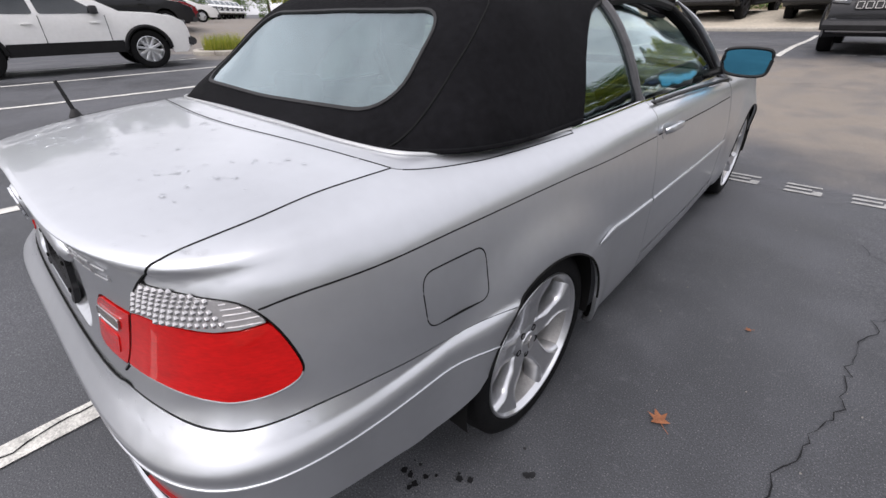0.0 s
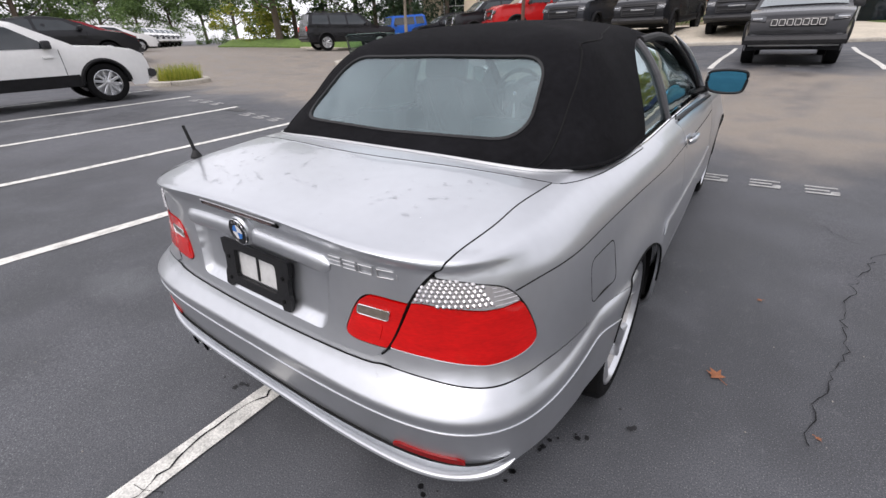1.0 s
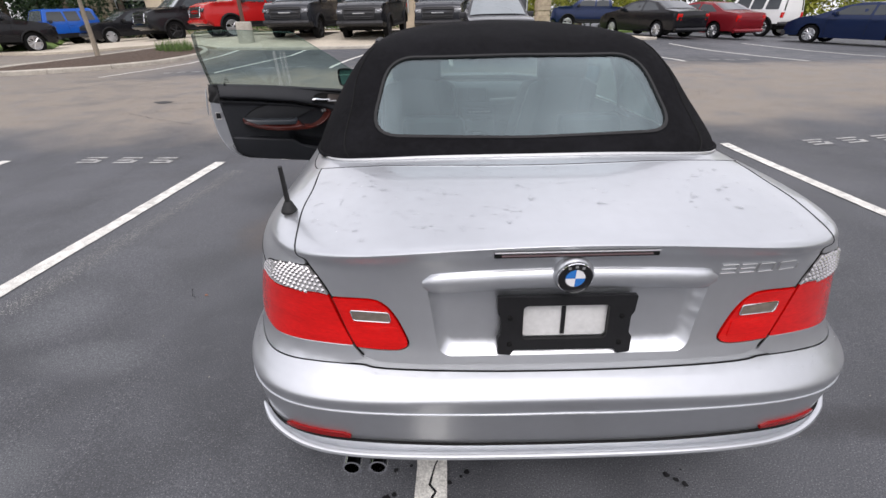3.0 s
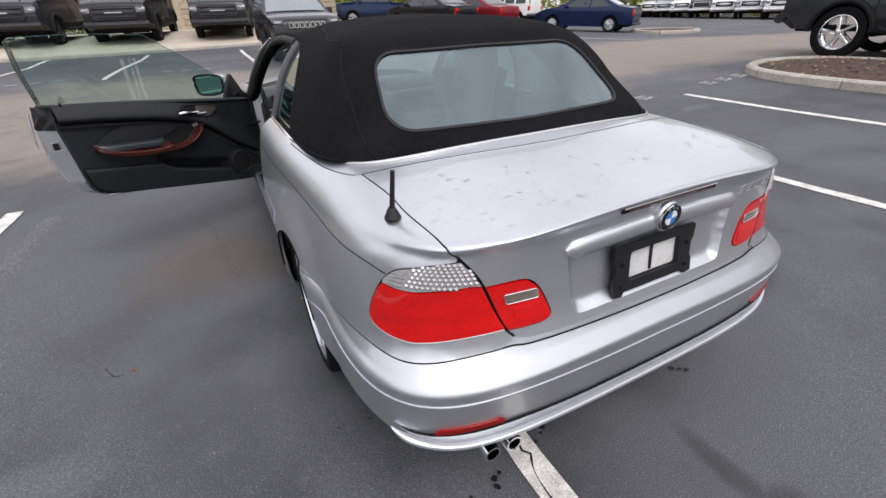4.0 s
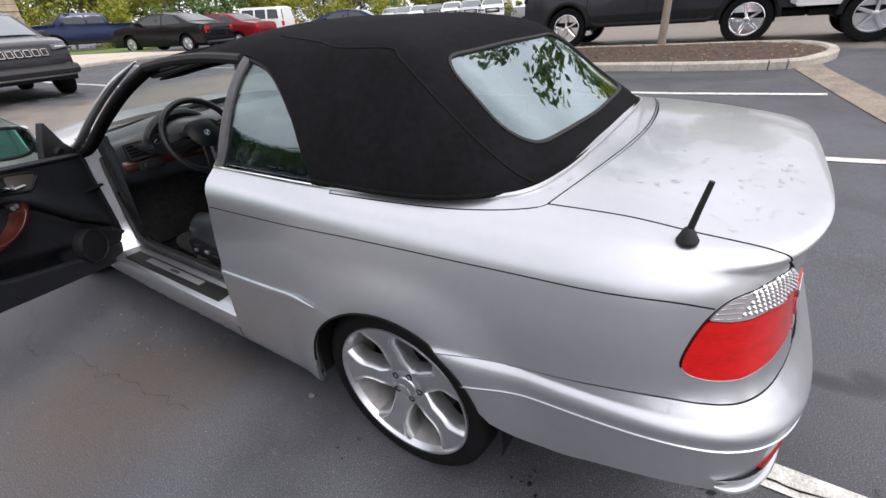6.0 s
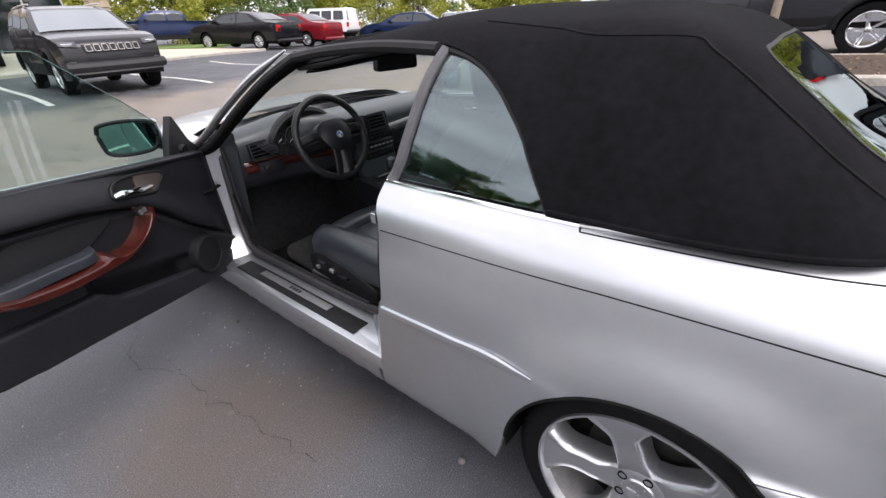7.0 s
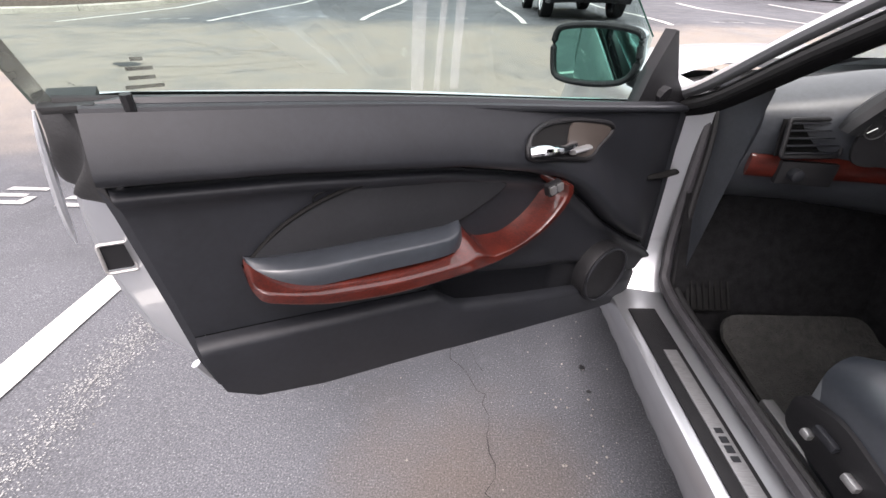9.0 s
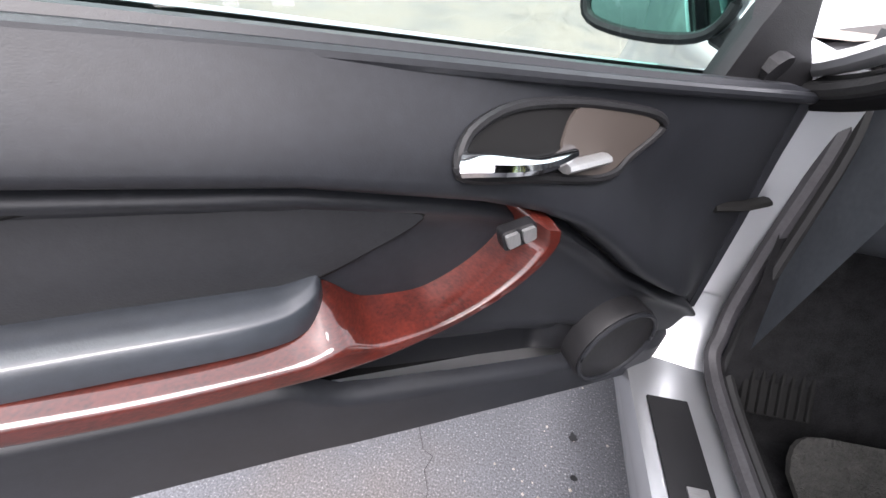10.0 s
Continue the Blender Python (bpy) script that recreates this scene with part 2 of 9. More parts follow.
def patch_bm(poly, surf, thick=0.012, step=0.04, holes=(), flip=False, grid=True, rows=()):
    """A sheet cut to an outline (and holes) in the plane of a surface's two coordinates, bent onto the surface and given thickness inward."""
    loops = [list(poly)] + [list(h) for h in holes]
    verts, edges = [], []
    for lp in loops:
        k = len(verts)
        verts += [Vector((p[0], p[1])) for p in lp]
        edges += [(k + i, k + (i + 1) % len(lp)) for i in range(len(lp))]
    if grid:
        xs, ys = [p[0] for p in poly], [p[1] for p in poly]
        edge_pts = np.array([p for lp in loops for p in lp])
        for i in range(1, int((max(xs) - min(xs)) / step) + 1):
            for j in range(1, int((max(ys) - min(ys)) / step) + 1):
                x, y = min(xs) + i * step, min(ys) + (j + 0.5 * (i % 2)) * step
                if any(abs(y - r) < 0.3 * step for r in rows):
                    continue
                if inside(poly, x, y) and not any(inside(h, x, y) for h in holes):
                    if np.min((edge_pts[:, 0] - x) ** 2 + (edge_pts[:, 1] - y) ** 2) > (0.35 * step) ** 2:
                        verts.append(Vector((x, y)))
        for y in rows:  # points in line where the surface has a firm edge
            for i in range(1, int((max(xs) - min(xs)) / step * 1.5) + 1):
                x = min(xs) + i * step / 1.5
                if inside(poly, x, y) and not any(inside(h, x, y) for h in holes):
                    if np.min((edge_pts[:, 0] - x) ** 2 + (edge_pts[:, 1] - y) ** 2) > (0.15 * step) ** 2:
                        verts.append(Vector((x, y)))
    vs, _, faces, _, _, _ = delaunay_2d_cdt(verts, edges, [], 0, 1e-6)
    keep = []
    for f in faces:
        cx, cy = sum(vs[i].x for i in f) / 3, sum(vs[i].y for i in f) / 3
        if inside(poly, cx, cy) and not any(inside(h, cx, cy) for h in holes):
            keep.append(f)
    bm = bmesh.new()
    used = sorted({i for f in keep for i in f})
    e = 1e-3
    top, low = {}, {}
    for i in used:
        a, b = vs[i].x, vs[i].y
        p = Vector(surf(a, b))
        du, dv = Vector(surf(a + e, b)) - Vector(surf(a - e, b)), Vector(surf(a, b + e)) - Vector(surf(a, b - e))
        nrm = du.cross(dv)
        nrm = nrm.normalized() if nrm.length > 1e-12 else Vector((0, 0, 1))
        if flip:
            nrm = -nrm
        top[i] = bm.verts.new(p)
        if thick:
            low[i] = bm.verts.new(p - nrm * thick)
    count = {}
    for f in keep:
        g = list(f) if not flip else list(f)[::-1]
        bm.faces.new([top[i] for i in g])
        if thick:
            bm.faces.new([low[i] for i in g[::-1]])
        for k in range(3):
            a, b = g[k], g[(k + 1) % 3]
            count[(a, b)] = count.get((a, b), 0) + 1
    if thick:
        for (a, b) in count:
            if (b, a) not in count:
                q = bm.faces.new([top[b], top[a], low[a], low[b]])
                for ed in q.edges:
                    ed.smooth = False
    return bm


def mirror_x(surf):
    return lambda a, b: (lambda p: (-p[0], p[1], p[2]))(surf(a, b))


def tube_bm(path, radius, sides=10, closed=False, flat=1.0, up=(0, 0, 1), taper=None, bm=None):
    """A round or flattened bar along a path."""
    bm = bm or bmesh.new()
    pts = [Vector(p) for p in path]
    m = len(pts)
    rings = []
    for i, p in enumerate(pts):
        d = (pts[(i + 1) % m] - pts[(i - 1) % m]) if closed else (pts[min(i + 1, m - 1)] - pts[max(i - 1, 0)])
        d.normalize()
        s = d.cross(Vector(up))
        s = s.normalized() if s.length > 1e-5 else d.cross(Vector((0, 1, 0.01))).normalized()
        t = s.cross(d).normalized()
        r = radius * (taper(i / (m - 1)) if taper else 1)
        rings.append([bm.verts.new(p + s * (math.cos(a) * r) + t * (math.sin(a) * r * flat)) for a in [2 * math.pi * k / sides for k in range(sides)]])
    for i in range(m if closed else m - 1):
        a, b = rings[i], rings[(i + 1) % m]
        for k in range(sides):
            bm.faces.new([a[k], a[(k + 1) % sides], b[(k + 1) % sides], b[k]])
    if not closed:
        bm.faces.new(rings[0][::-1])
        bm.faces.new(rings[-1])
    return bm


def lathe_bm(profile, n=48, axis="x", bm=None, closed=False, caps=True):
    """A surface of revolution: profile of (along, radius)."""
    bm = bm or bmesh.new()
    rings = []
    for a, r in profile:
        ring = []
        for k in range(n):
            c, s = math.cos(2 * math.pi * k / n) * r, math.sin(2 * math.pi * k / n) * r
            ring.append(bm.verts.new({"x": (a, c, s), "y": (s, a, c), "z": (c, s, a)}[axis]))
        rings.append(ring)
    m = len(rings)
    for i in range(m if closed else m - 1):
        a, b = rings[i], rings[(i + 1) % m]
        for k in range(n):
            try:
                bm.faces.new([a[k], a[(k + 1) % n], b[(k + 1) % n], b[k]])
            except ValueError:
                pass
    if not closed and caps:
        for ring, back in ((rings[0], True), (rings[-1], False)):
            bm.faces.new(ring[::-1] if back else ring)
    bmesh.ops.recalc_face_normals(bm, faces=bm.faces)
    return bm


def box_bm(sx, sy, sz, at=(0, 0, 0), bevel=0.0, seg=2, turn=None, bm=None):
    """A box with softened edges."""
    b = bmesh.new()
    bmesh.ops.create_cube(b, size=1, matrix=Matrix.Diagonal((sx, sy, sz, 1)))
    if bevel:
        bmesh.ops.bevel(b, geom=list(b.edges), offset=bevel, segments=seg, affect="EDGES", profile=0.6)
    m = Matrix.Translation(at) @ (turn or Matrix.Identity(4))
    bmesh.ops.transform(b, matrix=m, verts=b.verts)
    if bm is None:
        return b
    tmp = bpy.data.meshes.new("t")
    b.to_mesh(tmp)
    b.free()
    bm.from_mesh(tmp)
    bpy.data.meshes.remove(tmp)
    return bm


def prism_bm(outline, depth, place, bevel=0.0):
    """A flat outline of given depth: place(a, b, c) puts it into the world, c from 0 to depth."""
    bm = bmesh.new()
    n = len(outline)
    bot = [bm.verts.new(place(a, b, 0)) for a, b in outline]
    top = [bm.verts.new(place(a, b, depth)) for a, b in outline]
    ft = bm.faces.new(top)
    bm.faces.new(bot[::-1])
    for i in range(n):
        bm.faces.new([bot[i], bot[(i + 1) % n], top[(i + 1) % n], top[i]])
    bmesh.ops.recalc_face_normals(bm, faces=bm.faces)
    if bevel:
        bmesh.ops.bevel(bm, geom=[e for e in ft.edges], offset=bevel, segments=2, affect="EDGES", profile=0.6)
    return bm


def grid_bm(f, nu, nv, closed_u=False):
    """A quad grid from f(a, b), with a and b from 0 to 1."""
    bm = bmesh.new()
    vs = [[bm.verts.new(f(i / (nu if closed_u else nu - 1), j / (nv - 1))) for j in range(nv)] for i in range(nu)]
    for i in range(nu if closed_u else nu - 1):
        for j in range(nv - 1):
            bm.faces.new([vs[i][j], vs[(i + 1) % nu][j], vs[(i + 1) % nu][j + 1], vs[i][j + 1]])
    return bm


def join_bm(bms):
    out = bmesh.new()
    for b in bms:
        tmp = bpy.data.meshes.new("t")
        b.to_mesh(tmp)
        b.free()
        out.from_mesh(tmp)
        bpy.data.meshes.remove(tmp)
    return out


def smooth_step(a, b, x):
    t = min(1.0, max(0.0, (x - a) / (b - a)))
    return t * t * (3 - 2 * t)

# ---- the convertible's surfaces ----
Y0, KPHI, PLAN_N = -0.15, 0.85, 4.5
# profile knots from the sill up over the shoulder to the middle of the deck: side (half width, height), rear (y, height)
SIDE_W = [.800, .848, .866, .873, .872, .864, .843, .820, .778, .736, .664, .400, .0]
SIDE_Z = [.170, .195, .320, .552, .608, .700, .820, .882, .918, .938, .954, .975, .985]
REAR_Y = [-.84, -.905, -.945, -.978, -.934, -.910, -.897, -.898, -.920, -.906, -.84, -.50, -.15]
REAR_Z = [.190, .215, .330, .560, .612, .682, .800, .898, .941, .947, .952, .975, .985]
ROUND = [.3, .4, .5, .09, .30, .5, .5, .45, .10, .30, .5, .5, .5]  # how far each knot of the tail is rounded, in knots
U_END = Y0 - KPHI * math.pi / 2
RV = 10.0  # knots per unit of the second coordinate


def knots(table, v):
    v = min(max(v * RV, 0.0), len(table) - 1.0001)
    i = int(v)
    t = v - i
    b, c = table[i], table[i + 1]
    a, d = table[max(i - 1, 0)], table[min(i + 2, len(table) - 1)]
    return 0.5 * (2 * b + (c - a) * t + (2 * a - 5 * b + 4 * c - d) * t * t + (3 * b - a - 3 * c + d) * t ** 3)


def flare(y, z):
    """The swell round the wheel arches."""
    out = 0.0
    for yc in (0.0, 2.725):
        r = math.hypot(y - yc - .012, z - 0.308)
        out += 0.024 * (1 - smooth_step(0.325, 0.50, r)) * smooth_step(0.84, 0.70, z)
    return out


def nose(y):
    """How the half width falls off towards the front."""
    return 1.0 - 0.02 * smooth_step(1.4, 2.6, y) - 0.24 * smooth_step(2.75, 3.6, y) ** 1.6


def slim(y, v):
    """How the half width falls off towards the tail: little at the bumper, more above its shelf."""
    return 1 - (0.030 + 0.020 * smooth_step(.30, .37, v) + 0.010 * smooth_step(.62, .74, v) * smooth_step(1.0, .93, v)) * smooth_step(0.45, -0.40, y)


def bend(tab, v, soft=0.0):
    """The tail's profile: straight runs between knots, each knot rounded by its own amount."""
    p = min(max(v * RV, 0.0), len(tab) - 1.0001)
    i = int(p)
    t = p - i
    for k in (i, i + 1):
        r = max(ROUND[k], soft)
        if 0 < k < len(tab) - 1 and abs(p - k) < r:
            q = (p - k + r) / (2 * r)
            lo, hi = tab[k] + (tab[k - 1] - tab[k]) * r, tab[k] + (tab[k + 1] - tab[k]) * r
            return lo * (1 - q) ** 2 + 2 * tab[k] * q * (1 - q) + hi * q * q
    return tab[i] + (tab[i + 1] - tab[i]) * t


def plan_n(v):
    """How square the tail's corners are in plan: most along the bumper and the boot's sharp edge."""
    return PLAN_N + 0.9 * smooth_step(.44, .36, v) - 1.9 * smooth_step(.20, .04, v) + 0.6 * smooth_step(.70, .79, v) * smooth_step(1.0, .88, v)


def body(u, v):
    """The bodywork's outer skin, right side: u runs along the side (metres from the rear axle) and round the tail, v up the profile."""
    if u < U_END:
        p = body(2 * U_END - u, v)
        return (-p[0], p[1], p[2])
    w, zs = knots(SIDE_W, v), knots(SIDE_Z, v)
    if u >= Y0:
        z = zs - 0.022 * max(0.0, u - 0.8) * smooth_step(0.5, 0.8, zs)
        return (w * nose(u) * slim(u, v) + flare(u, z), u, z)
    phi = (Y0 - u) / KPHI
    c, s = math.cos(phi), math.sin(phi)
    n = plan_n(v)
    rho = (abs(c) ** n + abs(s) ** n) ** (-1 / n)
    soft = .30 * smooth_step(1.12, .85, phi) * smooth_step(.5, .62, v)
    yr, zr = bend(REAR_Y, v, soft), bend(REAR_Z, v, soft)
    yr += .010 * smooth_step(1.10, .80, phi) * smooth_step(.66, .78, v) * smooth_step(.95, .84, v)
    k = smooth_step(0.25, 1.15, phi)
    x, y, z = w * rho * c, Y0 - (Y0 - yr) * rho * s, zs + (zr - zs) * k
    z -= 0.038 * min(x / .66, 1) ** 2 * (max(0.0, -.30 - y) / .6) ** 1.7 * smooth_step(.62, .78, v)
    return (x * slim(y, v) + flare(y, z) * smooth_step(0.9, 0.3, phi), y, z)


# the soft top
T0, TK, TOP_N = 0.42, 0.76, 5.0
T_END = T0 - TK * math.pi / 2
TOP_W = [.748, .735, .690, .632, .572, .520, .440, .250, .0]
TOP_SZ = [.940, .985, 1.085, 1.180, 1.252, 1.290, 1.318, 1.345, 1.355]
TOP_Y = [-.362, -.325, -.205, -.090, .030, .110, .190, .320, .42]
TOP_RZ = [.968, 1.000, 1.075, 1.155, 1.242, 1.288, 1.315, 1.345, 1.355]


def soft_top(u, v):
    """The fabric roof's outer skin, right side: u along the side and round the rear, v up to the roof's middle."""
    if u < T_END:
        p = soft_top(2 * T_END - u, v)
        return (-p[0], p[1], p[2])
    w, zs = knots(TOP_W, v), knots(TOP_SZ, v)
    if u >= T0:
        t = u - T0
        k = smooth_step(0.9, 1.25, zs)
        z = zs + k * (0.012 * math.sin(min(t, 1.0) * 3.0) - 0.062 * smooth_step(.30, 1.05, t))
        return (w * (1 + 0.05 * smooth_step(0, .6, t) * k), u, z)
    phi = (T0 - u) / TK
    c, s = math.cos(phi), math.sin(phi)
    n = TOP_N + 2.5 * smooth_step(.2, .42, v)
    rho = (abs(c) ** n + abs(s) ** n) ** (-1 / n)
    yr, zr = knots(TOP_Y, v), knots(TOP_RZ, v)
    k = smooth_step(0.35, 1.2, phi)
    return (w * rho * c, T0 - (T0 - yr) * rho * s, zs + (zr - zs) * k)



def deck_uv(x, y):
    """The body's coordinates of a place on the rear deck."""
    lo, hi = .78, 1.199
    for _ in range(40):
        v = (lo + hi) / 2
        w, q = knots(SIDE_W, v) * slim(y, v), Y0 - bend(REAR_Y, v)
        n = plan_n(v)
        lo, hi = (v, hi) if (abs(x) / w) ** n + (max(0, Y0 - y) / q) ** n < 1 else (lo, v)
    if y >= Y0:
        return (y, v)
    return (Y0 - KPHI * math.atan2((Y0 - y) / q, abs(x) / w), v)

# ---- the silver convertible: bodywork ----


def shrink(poly, d):
    """The outline moved inward by d, for the gap between two panels."""
    n = len(poly)
    area = sum(poly[i][0] * poly[(i + 1) % n][1] - poly[(i + 1) % n][0] * poly[i][1] for i in range(n))
    sg = 1 if area > 0 else -1
    out = []
    for i in range(n):
        a, b, c = (np.array(poly[j % n]) for j in (i - 1, i, i + 1))
        e1, e2 = b - a, c - b
        n1 = np.array([-e1[1], e1[0]]) / (np.linalg.norm(e1) + 1e-9)
        n2 = np.array([-e2[1], e2[0]]) / (np.linalg.norm(e2) + 1e-9)
        nn = n1 + n2
        nn = nn / max(0.6, np.linalg.norm(nn)) * min(1.4, 2 / max(0.6, np.linalg.norm(nn)))
        out.append(tuple(b + sg * d * nn / 1.0 * 0.9))
    return out


def v_at(z, u=0.0):
    """The second coordinate at a height on the side."""
    lo, hi = 0.0, 0.85
    for _ in range(30):
        mid = (lo + hi) / 2
        lo, hi = (mid, hi) if body(u, mid)[2] < z else (lo, mid)
    return lo


def arch(yc, r, a0, a1, n=26):
    """An arc of a wheel arch from angle a0 to a1 (degrees from straight up, forward positive), in the body's coordinates."""
    out = []
    for k in range(n + 1):
        a = radians(a0 + (a1 - a0) * k / n)
        y, z = yc + r * math.sin(a), 0.308 + r * math.cos(a)
        u = y if y >= Y0 else Y0 - KPHI * math.atan((Y0 - y) / 0.83)
        out.append((u, v_at(z, y)))
    return out


def swap(line):
    """The same line on the car's other side."""
    return [(2 * U_END - u, v) for u, v in line]


def offset_surf(surf, d, flip=False):
    """The surface moved outward (inward: minus) by d."""
    def f(a, b):
        e = 2e-3
        p = Vector(surf(a, b))
        n = (Vector(surf(a + e, b)) - Vector(surf(a - e, b))).cross(Vector(surf(a, b + e)) - Vector(surf(a, b - e)))
        n = n.normalized() if n.length > 1e-12 else Vector((0, 0, 1))
        return tuple(p + n * (d if not flip else -d))
    return f


GAP = 0.0022
car = thing("convertible_car", "silver metallic two-door convertible with black fabric roof, driver's door open", "car")

bumper_top = spline([arch(.012, .322, -33, -32)[0], (-.274, .356), (-.379, .370), (-.438, .387), (-.528, .405), (-.60, .416), (-.678, .419), (-.738, .412), (-.783, .406), (-.82, .405), (-.872, .410), (-.94, .420), (-1.03, .426), (-1.08, .417), (-1.3, .407), (U_END + .05, .4042), (U_END, .404)], 4)
lamp_seam = spline([(-1.037, .458), (-1.022, .482), (-.968, .597), (-.912, .684), (-.873, .75)], 5)
lid_front = [deck_uv(x, -.463 + .091 * (x / .66) ** 2) for x in np.linspace(.655, .03, 24)] + [(U_END, deck_uv(0.004, -.463)[1])]
lid_side = spline([(-.873, .75), (-.835, .83), (-.795, .895), (-.707, .953), (-.603, .984), lid_front[0]], 5)
lid_low = spline([(-1.037, .458), (-1.055, .444), (-1.085, .437), (-1.18, .4335), (U_END + .05, .430), (U_END, .430)], 6)
cover_seam = spline([lid_front[0], (-.345, .915), (-.248, .869), (-.13, .836), (.03, .822), (.235, .819)], 6)
lamp_outer = spline([(-.908, .684), (-.857, .670), (-.82, .655), (-.783, .640), (-.758, .616), (-.737, .584), (-.722, .553), (-.711, .522), (-.711, .502), (-.725, .486), (-.76, .472),
                     (-.813, .464), (-.85, .468), (-.895, .475), (-.947, .482), (-1.015, .486)], 4)
lamp_inner = spline([(-1.022, .482), (-1.07, .479), (-1.112, .481), (-1.129, .497), (-1.118, .53), (-1.098, .565), (-1.075, .590), (-1.044, .601), (-.968, .597)], 4)
door_rear = spline([(.822, .84), (.812, .75), (.797, .66), (.783, .60), (.778, .48), (.783, .37), (.815, .25), (.84, .19)], 5)

# bumper cover, whole width
low = spline([(-.325, .232), (-.42, .222), (-.5, .221), (-.58, .229), (-.66, .233), (-.74, .230), (-.82, .214), (-.92, .198), (-1.05, .192), (U_END, .186)], 6)
edge = bumper_top[::-1][:-1] + arch(.012, .322, -33, -70) + low
right = [p for p in edge if p[0] > U_END + 1e-6]
outline = [(U_END, .404)] + right + [(U_END, .186)] + swap(right[::-1])
EDGE_LOW, EDGE_TOP = (.270, .284, .291, .296, .300, .304, .309, .316, .325, .335, .345, .355, .365, .375, .385), (.74, .77, .785, .790, .795, .80, .805, .810, .825, .85, .87, .885, .90, .915)
part("rear_bumper", patch_bm(shrink(outline, GAP), body, 0.012, 0.020, rows=EDGE_LOW), SILVER, car, "silver rear bumper with a rub groove and scuffs")

# thin dark groove and raised lip of the bumper
groove = spline([(-.245, .273), (-.36, .284), (-.5, .288), (-.66, .289), (-.76, .287), (-.88, .286), (-1.0, .286), (-1.3, .281), (U_END, .281)], 6)
groove = groove + swap(groove[::-1])[1:]
part("bumper_groove", tube_bm([offset_surf(body, 0.0)(u, v - .0016) for u, v in groove], 0.0010, 6), SHUT, car)
part("bumper_ridge", tube_bm([offset_surf(body, 0.0008)(u, v) for u, v in groove], 0.0026, 8), SILVER, car, "fine raised rib along the bumper")
for sgn in (1, -1):
    part("seam_backing", patch_bm(dense([(-.97, .425), (-1.09, .425), (-1.09, .455), (-1.045, .475), (-1.02, .472), (-.98, .455)], .02), offset_surf(body if sgn > 0 else mirror_x(body), -.007, sgn < 0), .004, .02, flip=sgn < 0), SILVER, car)
lip = spline([(-.768, .240), (-.80, .231), (-.857, .222), (-.93, .214), (-1.05, .209), (-1.25, .203), (U_END, .201)], 6)
lip = lip + swap(lip[::-1])[1:]
part("bumper_lip", tube_bm([offset_surf(body, 0.010)(u, v) for u, v in lip], 0.0125, 10, flat=0.75, taper=lambda t: min(1, .12 + 9 * min(t, 1 - t))), SILVER, car, "silver lower lip of the bumper")
slot = spline([(-.775, .242), (-.83, .238), (-.93, .236), (-1.05, .234), (-1.25, .226), (U_END, .224)], 6)
slot = slot + swap(slot[::-1])[1:]
# a black tube drawn in for the shade inside the slot
part("lip_slot", tube_bm([offset_surf(body, .0)(u, v) for u, v in slot], .0075, 6, flat=.4, taper=lambda t: min(1, .05 + 7 * min(t, 1 - t))), SHUT, car, "black strip for the shaded slot above the bumper's lip")
back = [(u, .395) for u in np.linspace(-.96, U_END, 12)]
back = back + swap(back[::-1])[1:]
part("seam_backing", patch_bm(dense(back + [(u, .447) for u, v in back[::-1]], .03), offset_surf(body, -.0055), .003, .025), SILVER, car)
seam_line = [p for p in bumper_top if p[0] < -.90]
seam_line = seam_line + swap(seam_line[::-1])[1:]
part("bumper_seam", tube_bm([offset_surf(body, -.0025)(u, v) for u, v in seam_line], .0020, 6), SHUT, car)
part("lower_valance", grid_bm(lambda a, b: (lambda p: (p[0] * (1 - .10 * b), p[1] + .12 * b, p[2] - .018 * b * math.sin(math.pi * min(max(a, 0), 1)) ** .4))(body(-1.0 + (2 * U_END + 2.0) * a, .189)), 40, 4), PLASTIC, car)
for u0, u1, sgn in ((-.865, -1.01, 1), (-.865, -1.01, -1)):
    ln = [(u0 + (u1 - u0) * k / 10, .2385 + .002 * math.sin(k / 10 * 2.2)) for k in range(11)]
    pl = ln + [(u, v + (.008 if 0 < i < 10 else .004)) for i, (u, v) in reversed(list(enumerate(ln)))]
    s = body if sgn > 0 else mirror_x(body)
    part("reflector", patch_bm(pl, offset_surf(s, 0.006, sgn < 0), 0.008, 0.02, flip=sgn < 0), RED_DARK, car, "narrow red bumper reflector")

# boot lid, whole width, round the inner lamps
half = lid_low[::-1][:-1] + [(-1.032, .470)] + lamp_inner + [p for p in lamp_seam if p[1] > .60] + lid_side[1:] + lid_front[1:]
half = [p for p in half if p[0] > U_END + 1e-6]
outline = [(U_END, .430)] + half + [(U_END, lid_front[-1][1])] + swap(half[::-1])


def rear_uv(x, z):
    """The body's coordinates of a place on the tail's face."""
    lo, hi = .43, .80
    for _ in range(24):
        mid = (lo + hi) / 2
        lo, hi = (mid, hi) if bend(REAR_Z, mid) < z else (lo, mid)
    a, b = U_END, -.7
    for _ in range(24):
        mid = (a + b) / 2
        a, b = (mid, b) if body(mid, lo)[0] < abs(x) else (a, mid)
    return a, lo


def rear(x, z, out=0.0):
    """A point on the tail's face at x and height z, moved outward."""
    p = body(*rear_uv(x, z))
    return Vector((math.copysign(p[0], x), p[1] - out, p[2]))


recess = dense(rounded([(-.318, .846), (.318, .846), (.292, .655), (-.292, .655)], .034, 6), .02)
recess_uv = [(u if x >= 0 else 2 * U_END - u, v) for (x, z), (u, v) in ((q, rear_uv(*q)) for q in recess)]
